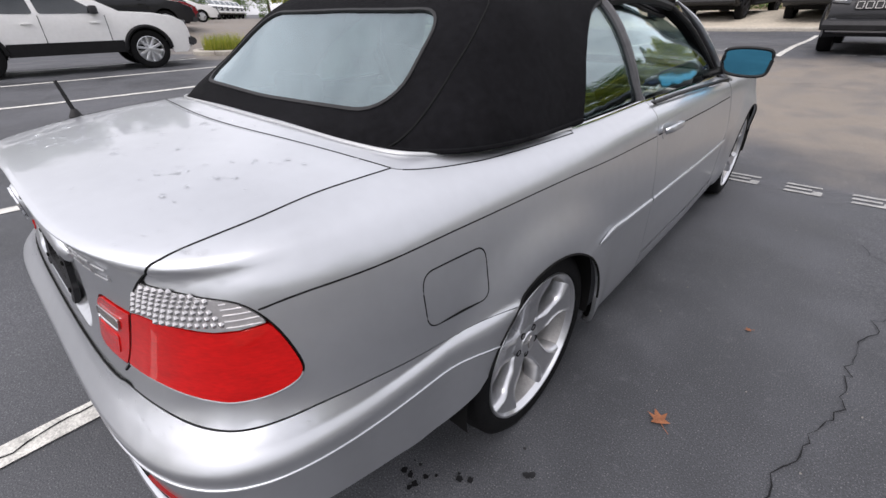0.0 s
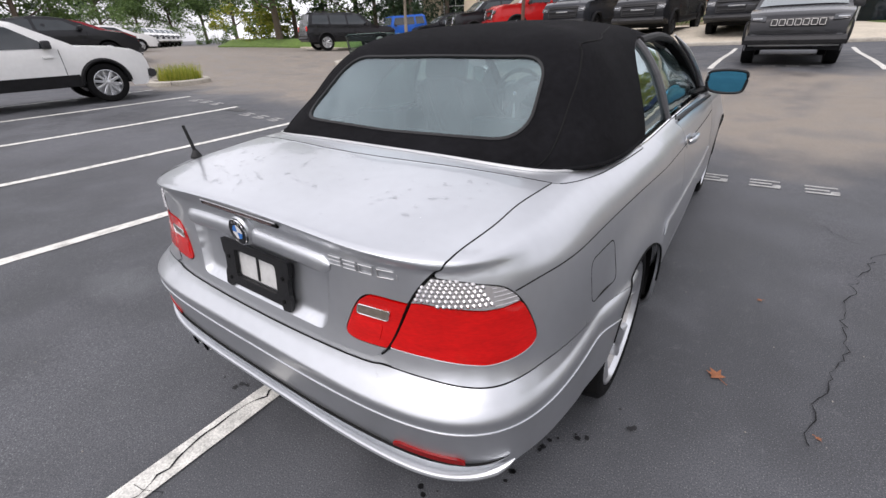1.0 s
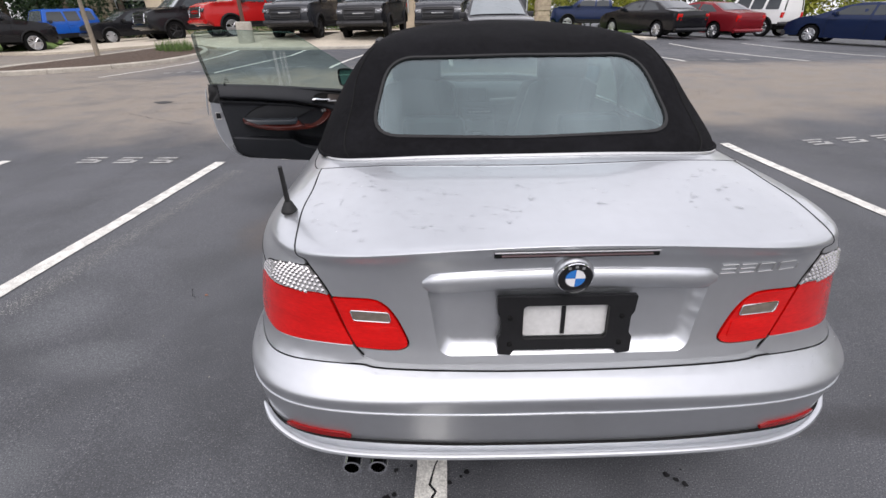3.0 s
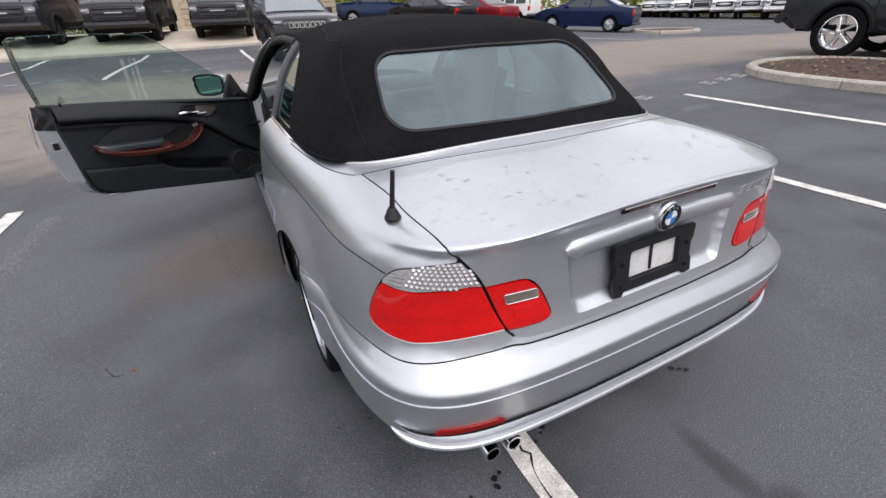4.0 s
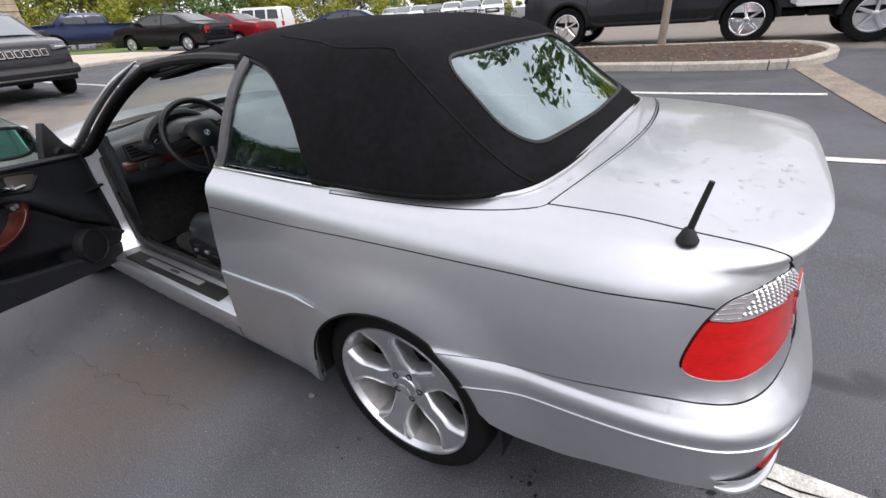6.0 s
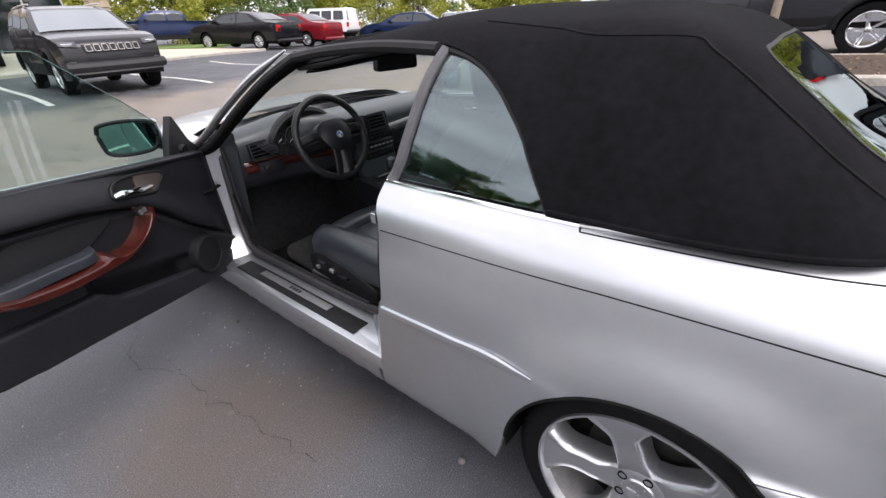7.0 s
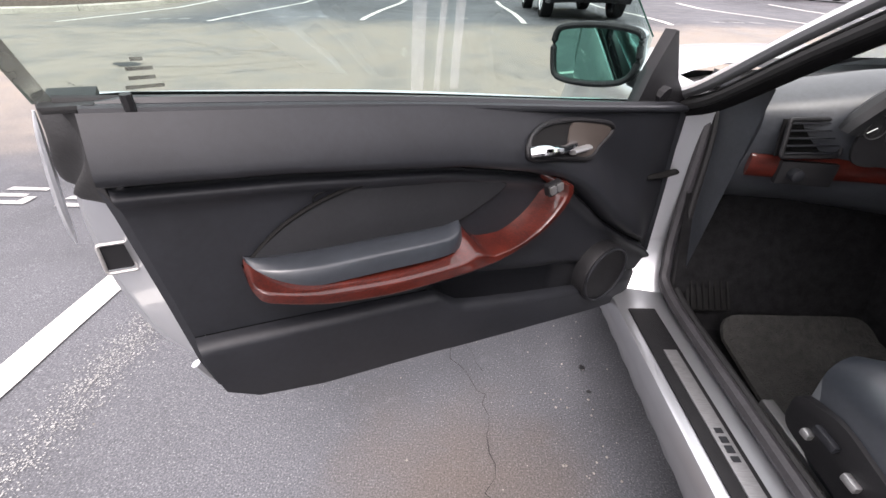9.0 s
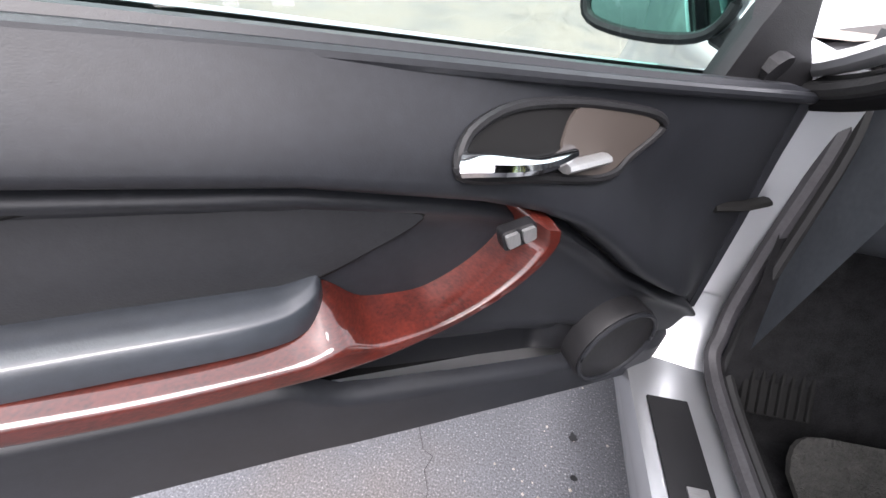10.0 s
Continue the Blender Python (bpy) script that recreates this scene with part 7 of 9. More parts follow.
for k in range(16):
    x, y = rnd.uniform(-9, 10), rnd.uniform(4.4, 9.2)
    a, L = rnd.uniform(-.5, .5), rnd.uniform(.8, 2.6)
    crack([(x, y), (x + L * .5 * math.cos(a), y + L * .5 * math.sin(a) + rnd.uniform(-.2, .2)), (x + L * math.cos(a), y + L * math.sin(a))], rnd.uniform(.006, .012), 20 + k)
for cx, cy in ((3.4, 6.2), (4.2, 6.4), (-4.6, 7.0), (-.9, 6.5)):
    for k in range(9):
        x, y, a = cx + rnd.uniform(-.9, .9), cy + rnd.uniform(-.35, .35), rnd.uniform(0, 3.1)
        crack([(x, y), (x + .3 * math.cos(a), y + .3 * math.sin(a)), (x + .5 * math.cos(a + .5), y + .5 * math.sin(a + .5))], .007, 60 + k)

# oil drips and small litter near the car
OIL = mat("dried_oil", (.008, .008, .009), .45, var=.3, scale=40)
rnd = random.Random(21)
b = bmesh.new()
for cx, cy, sp, n in ((-.49, -.82, .05, 6), (-.26, -.79, .03, 5), (.71, -.40, .03, 9), (.83, -.33, .02, 3), (.68, -.60, .02, 3), (.47, -.79, .03, 4), (-.77, -.37, .05, 8), (.98, -.13, .04, 3), (-.95, .25, .05, 3), (-.9, 1.9, .03, 2)):
    for k in range(n):
        x, y, r = cx + rnd.gauss(0, sp), cy + rnd.gauss(0, sp), rnd.uniform(.003, .013)
        b.faces.new([b.verts.new(lie(x + r * rnd.uniform(.6, 1.2) * math.cos(a), y + r * rnd.uniform(.6, 1.2) * math.sin(a), .0055)) for a in np.linspace(0, 5.7, 11)])
tagged(part("oil_spot", b, OIL), "black oil drips on the asphalt under the car", "stain", kind="stuff")
GRIT = mat("pale_grit", (.20, .185, .165), .9, var=.4, scale=30, object_random=.2)
b = bmesh.new()
for k in range(260):
    x, y = (rnd.uniform(-2.6, 2.6), rnd.uniform(-1.7, 2.9)) if k < 190 else (rnd.gauss(-.95, .08), rnd.uniform(1.2, 2.2))
    if abs(x) < .80 and -.7 < y < 3:
        continue
    r = rnd.uniform(.0018, .0048)
    z = lie(x, y, 0)[2]
    vs = [b.verts.new((x + r * math.cos(a) * rnd.uniform(.7, 1.2), y + r * math.sin(a) * rnd.uniform(.7, 1.2), z)) for a in (0, 1.25, 2.5, 3.8, 5.0)]
    t = b.verts.new((x, y, z + r * rnd.uniform(.7, 1.3)))
    for i in range(5):
        b.faces.new([vs[i], vs[(i + 1) % 5], t])
tagged(part("grit", b, GRIT, smooth=False), "scattered pale grit and crumbs on the asphalt", "grit", kind="stuff")
LEAF_DRY = mat("dry_brown_leaf", (.26, .10, .045), .8, var=.4, scale=40, bump=.4, bscale=120)


def fallen_leaf(x, y, size, turn, label):
    """A curled dry leaf with five pointed lobes and a stalk."""
    o = thing("fallen_leaf", label, "leaf", "fallen leaves")
    ang = [-150, -110, -80, -50, -28, 0, 28, 50, 80, 110, 150, 180]
    rad = [.35, .75, .42, .95, .50, 1.15, .50, .95, .42, .75, .35, .28]
    b = bmesh.new()
    c = b.verts.new((0, 0, .006))
    ring = [b.verts.new((size * r * math.sin(radians(a)), size * r * math.cos(radians(a)), .004 + .22 * size * r * r * abs(math.sin(radians(a * 1.5))))) for a, r in zip(ang, rad)]
    for i in range(len(ring)):
        b.faces.new([c, ring[i], ring[(i + 1) % len(ring)]])
    part("blade", b, LEAF_DRY, o)
    part("stalk", tube_bm([(0, -.2 * size, .004), (.1 * size, -.8 * size, .006), (.25 * size, -1.2 * size, .004)], .0012, 5), LEAF_DRY, o)
    o.matrix_world = Matrix.Translation(lie(x, y, .003)) @ Matrix.Rotation(turn, 4, "Z")


fallen_leaf(1.197, .276, .045, .6, "curled brown maple leaf on the asphalt")
fallen_leaf(1.33, 1.02, .018, 2.0, "small dry leaf on the asphalt")
fallen_leaf(1.52, .12, .014, 4.0, "small dry leaf on the asphalt")
fallen_leaf(-1.62, .35, .012, 1.0, "small dry leaf on the asphalt")
fallen_leaf(2.35, 1.75, .02, 3.0, "small dry leaf on the asphalt")
pb = bmesh.new()
bmesh.ops.create_icosphere(pb, subdivisions=2, radius=.014)
for v in pb.verts:
    v.co *= 1 + .25 * noise.noise(v.co * 90)
    v.co.z *= .7
tagged(part("pebble", pb, GRIT), "small pale pebble on the asphalt", "stone").matrix_world = Matrix.Translation(lie(-.83, .53, .008))

# broken-up dark hollows in the tarmac
b = bmesh.new()
for cx, cy, r in ((-6.96, 3.16, .24), (4.54, 10.95, .22), (6.1, 11.05, .26), (-5.2, 6.4, .2)):
    b.faces.new([b.verts.new(lie(cx + r * rnd.uniform(.65, 1.2) * math.cos(a), cy + r * .55 * rnd.uniform(.65, 1.2) * math.sin(a), .006)) for a in np.linspace(0, 5.95, 17)])
tagged(part("asphalt_hollow", b, mat("wet_dark_asphalt", (.012, .012, .013), .5, var=.4, scale=20, bump=.6, bscale=60)), "dark broken-up hollows in the asphalt", "hollow", kind="stuff")

# ---- kerbs, planted islands, display pad ----


def slab(outline, lift, material, name, label, category, dome=0.0, step=.5, kind="structure", skirt=.25):
    """A low raised area over the tarmac with an upright edge."""
    pts = dense(outline, step)
    edge = np.array(pts)

    def top(x, y):
        d = np.min(np.hypot(edge[:, 0] - x, edge[:, 1] - y))
        p = lie(x, y, lift)
        return (x, y, p[2] + dome * smooth_step(0, .9, d))
    b = patch_bm(pts, top, skirt, step)
    return tagged(part(name, b, material), label, category, kind=kind)


def kerb(path, name="kerb", h=.13, w=.16, closed=False, label="pale concrete kerb along the tarmac"):
    """A kerb of separate concrete lengths along a path."""
    pts = dense(path, .22, closed)
    holder = thing(name, label, "kerb", kind="structure")
    n = len(pts)
    run = 0
    while run < n - (0 if closed else 1):
        seg = [pts[(run + k) % n] for k in range(9)] if run + 8 < n or closed else pts[run:]
        if len(seg) < 2:
            break
        b = bmesh.new()
        rings = []
        for i, (x, y) in enumerate(seg):
            q0, q1 = seg[max(i - 1, 0)], seg[min(i + 1, len(seg) - 1)]
            d = Vector((q1[0] - q0[0], q1[1] - q0[1])).normalized()
            s = Vector((-d.y, d.x))
            shift = d * (.004 if i == 0 else (-.004 if i == len(seg) - 1 else 0))
            z = lie(x, y, 0)[2]
            prof = [(-w / 2, -.1), (-w / 2, h - .03), (-w / 2 + .03, h), (w / 2 - .03, h), (w / 2, h - .03), (w / 2, -.1)]
            rings.append([b.verts.new((x + shift.x + s.x * o, y + shift.y + s.y * o, z + up)) for o, up in prof])
        for p, q in zip(rings, rings[1:]):
            for k in range(5):
                b.faces.new([p[k], p[k + 1], q[k + 1], q[k]])
        b.faces.new(rings[0][::-1])
        b.faces.new(rings[-1])
        bmesh.ops.recalc_face_normals(b, faces=b.faces)
        part("kerb_stone", b, KERB, holder)
        run += 8
    return holder


# island beside the grey pickup
isl = spline([(7.15, -1.0), (7.15, 1.2), (7.2, 2.4), (7.5, 3.15), (8.1, 3.4), (8.8, 3.15), (9.15, 2.4), (9.2, .8), (9.2, -1.0), (8.9, -1.6), (8.2, -1.85), (7.5, -1.6)], 5, True)
kerb(isl + [isl[0]])
isl_in = [(8.18 + (x - 8.18) * .925, .8 + (y - .8) * .967) for x, y in isl]
slab(isl_in, .09, MULCH, "planting_bed", "brown bark mulch bed with fallen leaves", "planting bed", .14, .3)
# concrete gutter behind the bays
slab([(9.6, -1.25), (7.05, -1.35), (4.4, -1.95), (1.5, -2.65), (1.55, -3.0), (4.5, -2.30), (7.15, -1.70), (9.6, -1.6)], .012, mat("dirty_concrete", (.24, .20, .16), .9, var=.35, scale=4, bump=.5, bscale=70), "gutter", "pale worn concrete gutter strip", "gutter", 0, .5)
# island on the far left of the lane
fl_isl = spline([(-12.5, 10.9), (-11.0, 11.7), (-9.6, 13.0), (-8.7, 15.0), (-9.2, 16.3), (-10.8, 16.4), (-12.4, 14.2), (-12.9, 12.0)], 5, True)
kerb(fl_isl + [fl_isl[0]], closed=False)
slab([(x * .985 - .16, y * .985 + .20) for x, y in fl_isl], .09, MULCH, "planting_bed", "dark mulch bed around a young tree", "planting bed", .12, .5)
# little island next to the white SUV
li = spline([(-13.4, 4.6), (-12.6, 4.3), (-12.0, 4.8), (-12.3, 5.6), (-13.3, 5.8)], 5, True)
kerb(li + [li[0]])
slab(li, .10, MULCH, "planting_bed", "small mulch bed with grass tufts", "planting bed", .05, .3)
# island with kerb by the dark blue sedan
ri = spline([(16.8, 12.6), (18.9, 12.4), (20.0, 13.4), (19.2, 14.6), (17.4, 14.6)], 5, True)
kerb(ri + [ri[0]])
slab(ri, .10, MULCH, "planting_bed", "mulch bed at the end of the parking row", "planting bed", .05, .4)
# concrete display pad with its edge
edge_pts = [(-8.6, 16.3), (-4, 16.8), (0, 17.35), (4, 17.7), (8.9, 18.0)]
kerb(spline(edge_pts, 4), h=.10)
slab([(-8.6, 16.38), (-4, 16.88), (0, 17.43), (4, 17.78), (8.8, 18.08), (6.2, 21.5), (4.8, 22.5), (4.8, 34), (-26, 34), (-26, 20), (-16, 17.4), (-10.6, 17.4)], .09, mat("display_pad_concrete", (.46, .41, .33), .85, var=.18, scale=1.2, bump=.3, bscale=80), "display_pad", "pale concrete pad on which pickups stand", "pavement", 0, 1.2)
slab([(5.0, 22.6), (6.4, 21.6), (8.0, 19.6), (9.0, 23.5), (14, 29), (18, 34), (5.0, 34)], .10, GRASS, "grass_verge", "mown green grass verge", "grass", 0, 1.0)
slab([(-40, 22), (-19, 19.6), (-18.5, 21), (-22, 26), (-27, 33), (-60, 40)], .10, GRASS, "grass_verge", "mown grass mound at the entrance", "grass", .5, 2.0)

# fallen leaves lying on the mulch of the island by the grey pickup
b = bmesh.new()
rnd = random.Random(31)
for k in range(520):
    x, y = rnd.uniform(7.3, 9.0), rnd.uniform(-1.7, 3.3)
    if not inside(isl_in, x, y):
        continue
    z = lie(x, y, .09)[2] + .14 * smooth_step(0, .9, min(x - 7.24, 9.1 - x, 3.3 - y, y + 1.75)) + .012
    r, a0 = rnd.uniform(.012, .032), rnd.uniform(0, 6)
    b.faces.new([b.verts.new((x + r * q * math.cos(a0 + a), y + r * q * math.sin(a0 + a), z + rnd.uniform(-.006, .016))) for a, q in ((0, 1.2), (1.4, .6), (3.1, 1.0), (4.6, .6))])
tagged(part("leaf_litter", b, mat("dry_tan_leaves", (.30, .20, .10), .85, var=.4, scale=12), smooth=False), "dry tan leaves scattered over the mulch", "leaves", kind="stuff")

# ---- parked vehicles ----
PAINTS = {}


def paint(name, rgb, metal=.0, rough=.25):
    if name not in PAINTS:
        PAINTS[name] = mat(name, rgb, rough, metal, var=.04, scale=2, coat=.35 if sum(rgb) > .3 else .22, spec=.3)
    return PAINTS[name]


GREY_TRIM = mat("dark_grey_cladding", (.02, .02, .022), .6, var=.3, scale=10)
LAMP = mat("headlamp_glass", (.045, .048, .052), .10, .5, coat=.8)
LAMP_BRIGHT = mat("lamp_reflector", (.62, .63, .65), .15, .9, coat=.5)
# reflected sky is put into this pale, half-metallic windscreen colour
SCREEN_FAR = mat("sky_pale_windscreen", (.20, .225, .235), .07, .55, spec=.8, coat=.5)
CLADDING = mat("black_cladding", (.009, .009, .010), .7, var=.3, scale=10, spec=.3)
# silhouettes from the tail (0) to the nose: (along, height); belt, overall, axle places, tyre, windows
KINDS = {
    "suv": dict(W=1.80, line=[(.10, .36), (.02, .50), (.0, .75), (.05, .98), (.10, 1.12), (.30, 1.52), (.42, 1.62), (.80, 1.67), (2.1, 1.66), (2.56, 1.58), (3.36, 1.13), (3.95, 1.09), (4.33, 1.02), (4.49, .93), (4.55, .77), (4.57, .60), (4.54, .42), (4.43, .30)],
                belt=1.08, roof=1.62, axles=(.98, 3.70), tyre=.75, glass=[[(.45, 1.14), (.56, 1.50), (1.02, 1.56), (1.04, 1.12)], [(1.12, 1.12), (1.12, 1.57), (1.92, 1.57), (1.98, 1.11)], [(2.06, 1.11), (2.0, 1.56), (2.46, 1.50), (3.02, 1.11)]],
                screen=(9, 10), back=(4, 5), low=.52, arch=.42),
    "large_suv": dict(W=2.1, line=[(.08, .45), (.0, .65), (.0, 1.1), (.12, 1.3), (.25, 1.80), (.5, 1.90), (2.8, 1.92), (3.25, 1.82), (3.85, 1.32), (5.0, 1.22), (5.25, 1.05), (5.3, .7), (5.15, .42)],
                belt=1.28, roof=1.86, axles=(1.05, 4.25), tyre=.84, glass=[[(.32, 1.34), (.42, 1.76), (1.25, 1.80), (1.25, 1.33)], [(1.35, 1.33), (1.35, 1.80), (2.25, 1.80), (2.28, 1.33)], [(2.38, 1.33), (2.36, 1.80), (3.05, 1.77), (3.55, 1.34)]],
                screen=(7, 8), back=(3, 4), low=.62, arch=.48),
    "pickup": dict(W=2.04, line=[(.10, .62), (.0, .72), (.02, 1.38), (2.0, 1.38), (2.02, 1.42), (2.16, 1.86), (2.5, 1.95), (3.7, 1.95), (4.02, 1.88), (4.62, 1.42), (5.45, 1.38), (5.76, 1.28), (5.88, 1.02), (5.88, .66), (5.6, .50)],
                belt=1.36, roof=1.90, axles=(1.22, 4.80), tyre=.88, glass=[[(2.22, 1.42), (2.30, 1.80), (3.02, 1.84), (3.04, 1.42)], [(3.14, 1.42), (3.12, 1.84), (3.85, 1.80), (4.30, 1.44)]],
                screen=(8, 9), back=(4, 5), low=.62, arch=.50),
    "sedan": dict(W=1.84, line=[(.10, .34), (.02, .45), (.0, .80), (.06, 1.02), (.55, 1.08), (.72, 1.10), (1.42, 1.40), (2.05, 1.46), (2.5, 1.44), (2.92, 1.36), (3.72, 1.02), (4.35, .92), (4.72, .74), (4.82, .5), (4.72, .28)],
                belt=1.00, roof=1.42, axles=(1.02, 3.82), tyre=.66, glass=[[(1.05, 1.08), (1.48, 1.33), (1.98, 1.38), (2.0, 1.04)], [(2.08, 1.04), (2.06, 1.38), (2.78, 1.33), (3.28, 1.04)]],
                screen=(9, 10), back=(5, 6), low=.40, arch=.38),
    "jeep": dict(W=1.87, line=[(.06, .62), (.0, .70), (.0, 1.15), (.08, 1.76), (.25, 1.84), (2.45, 1.84), (2.55, 1.80), (2.78, 1.24), (4.05, 1.16), (4.18, 1.05), (4.2, .72), (4.1, .55)],
                belt=1.18, roof=1.80, axles=(.78, 3.40), tyre=.82, glass=[[(.2, 1.25), (.26, 1.70), (.85, 1.72), (.85, 1.25)], [(.98, 1.25), (.98, 1.72), (1.62, 1.72), (1.62, 1.25)], [(1.72, 1.25), (1.72, 1.72), (2.40, 1.72), (2.58, 1.27)]],
                screen=(6, 7), back=(2, 3), low=.62, arch=.50),
}

KINDS["suv"]["W"] *= .955
KINDS["suv"]["line"] = [(y, z * .955) for y, z in KINDS["suv"]["line"]]
KINDS["suv"]["glass"] = [[(y, z * .955) for y, z in w] for w in KINDS["suv"]["glass"]]
KINDS["suv"].update(belt=1.03, roof=1.547)


def rim_mesh(r, spokes):
    """A simple alloy: barrel, spokes, hub; outer face towards +x."""
    bms = [lathe_bm([(.105, r), (.11, r - .012), (.09, r - .022), (-.02, r - .03), (-.02, .02)], 28, caps=False)]
    for k in range(spokes):
        a = 2 * math.pi * k / spokes
        b = box_bm(.03, r * .86, .055, (.085, r * .48, 0), .012, 1)
        bmesh.ops.transform(b, matrix=Matrix.Rotation(a, 4, "X"), verts=b.verts)
        bms.append(b)
    bms.append(lathe_bm([(.06, .05), (.105, .048), (.11, .03)], 16))
    return join_bm(bms)


def vehicle(kind, colour, front_axle, forward, label, group="", detail=True, rim=ALLOY, trim_low=True, spokes=7, grille="bars", mark=False):
    """A parked vehicle, standing with the middle of its front axle at the given place on the tarmac."""
    K = KINDS[kind]
    L0, line, hw = 0, K["line"], K["W"] / 2
    ya, yb = K["axles"]
    Ltot = max(p[0] for p in line)
    f = Vector((*forward, 0)).normalized()
    x0, y0 = front_axle
    rx, ry = x0 - f.x * (yb - ya), y0 - f.y * (yb - ya)
    z0, z1 = lie(x0, y0, 0)[2], lie(rx, ry, 0)[2]
    pitch = math.atan2(z0 - z1, yb - ya)
    m = Matrix.Translation((x0, y0, z0)) @ Matrix.Rotation(math.atan2(-f.x, f.y), 4, "Z") @ Matrix.Rotation(pitch, 4, "X") @ Matrix.Translation((0, -yb, 0))
    name = {"suv": "suv", "large_suv": "suv", "pickup": "pickup_truck", "sedan": "sedan", "jeep": "off_roader"}[kind]
    o = thing(name, label, {"suv": "car", "large_suv": "car", "pickup": "truck", "sedan": "car", "jeep": "car"}[kind], group)
    belt, roof = K["belt"], K["roof"]

    def half(y, z):
        """Half width of the skin."""
        w = hw * (1 - .03 * ((z - .75) / .4) ** 2 if z < belt else 1 - .03 * ((belt - .75) / .4) ** 2 * 0 - .01)
        if z > belt:
            w = hw * (.985 - .19 * ((z - belt) / (roof - belt)) ** 1.25)
        e = min(y, Ltot - y)
        return w * (1 - .10 * max(0, 1 - e / .55) ** 2.4)
    top = dense(line, .12, False)
    r = K["tyre"] / 2
    sills = K["low"] - .17

    def arc(yc, R=K["arch"], n=16):
        return [(yc + R * math.cos(math.pi * k / n), r + .02 + R * math.sin(math.pi * k / n)) for k in range(n + 1)]
    z_low = line[-1][1]
    bottom = [(min(line[-1][0], yb + K["arch"] + .05), z_low)] + arc(yb) + [(yb - K["arch"], sills), (ya + K["arch"], sills)] + arc(ya) + [(ya - K["arch"], line[0][1])]
    outline = dense(top + bottom, .12)
    P = lambda n, b, mt, lb="", **k: part(n, b, mt, o, lb, **k)
    bms = []
    for sg in (1, -1):
        s = (lambda y, z, sg=sg: (sg * half(y, z), y, z))
        bms.append(patch_bm(outline, s, 0, .16, (), sg < 0))
    n = len(top)
    bms.append(grid_bm(lambda a, b: (lambda q: ((1 - 2 * b) * half(*q), q[0] + .05 * (1 - (2 * b - 1) ** 2) * (1 if q[0] > Ltot * .8 else (-.6 if q[0] < .3 else 0)), q[1] + .025 * (1 - (2 * b - 1) ** 4)))(top[min(n - 1, int(round(a * (n - 1))))]), n, 9))
    b = join_bm(bms)
    bmesh.ops.remove_doubles(b, verts=b.verts, dist=.004)
    bmesh.ops.recalc_face_normals(b, faces=b.faces)
    P("body", b, colour, sharp=48)
    # underside and wheel housings
    P("underside", box_bm(K["W"] * .86, Ltot * .9, .12, (0, Ltot / 2, sills + .06), .02), SHUT)
    P("housing", box_bm(K["W"] * .72, K["arch"] * 1.9, .55, (0, ya, r + .2), .02), SHUT)
    P("housing", box_bm(K["W"] * .72, K["arch"] * 1.9, .55, (0, yb, r + .2), .02), SHUT)
    for sg in (1, -1):
        s = (lambda y, z, sg=sg: (sg * (half(y, z) + .006), y, z))
        for w in K["glass"]:
            P("side_window", patch_bm(dense(rounded(w, .05, 3), .15), s, .01, .2, (), sg < 0), GLASS_CAR)
        if detail:
            for w in K["glass"]:
                xs = max(p[0] for p in w) - .0
                yy = max(w[-1][0], w[0][0]) + .05
                P("door_seam", tube_bm([(sg * (half(yy, z)), yy, z) for z in np.linspace(sills + .12, belt, 8)], .006, 5), SHUT)
                P("door_handle", box_bm(.03, .16, .03, (sg * (half(yy - .2, belt - .13) + .012), yy - .2 if True else 0, belt - .13), .008), colour)
        if trim_low:
            P("sill_cladding", patch_bm(dense([(ya + K["arch"], sills), (yb - K["arch"], sills), (yb - K["arch"] - .02, sills + .22), (ya + K["arch"] + .02, sills + .22)], .2), (lambda y, z, sg=sg: (sg * (half(y, z) + .012), y, z)), .02, .2, (), sg < 0), CLADDING)
            for yc in (ya, yb):
                P("arch_cladding", tube_bm([(sg * (half(y, z) + .004), y, z) for y, z in arc(yc)], .060 if kind == "pickup" else .048, 6, flat=.8), CLADDING)
        P("wing_mirror", box_bm(.20, .13, .15, (sg * (hw + .09), K["glass"][-1][-1][0] - .12, belt + .09), .04), GREY_TRIM if trim_low else colour)
    i, j = K["screen"]
    for nm, (a, bq) in (("windscreen", K["screen"]), ("rear_window", K["back"])):
        p, q = Vector(line[a]), Vector(line[bq])
        nn = Vector((-(q - p).y, (q - p).x)).normalized()
        nn = nn if nn.y > 0 else -nn
        if kind == "pickup" and nm == "rear_window":
            pass
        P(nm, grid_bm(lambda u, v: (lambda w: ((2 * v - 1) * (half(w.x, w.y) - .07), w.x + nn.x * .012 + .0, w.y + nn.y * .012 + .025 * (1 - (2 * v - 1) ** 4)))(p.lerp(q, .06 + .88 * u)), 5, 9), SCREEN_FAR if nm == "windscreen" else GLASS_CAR)
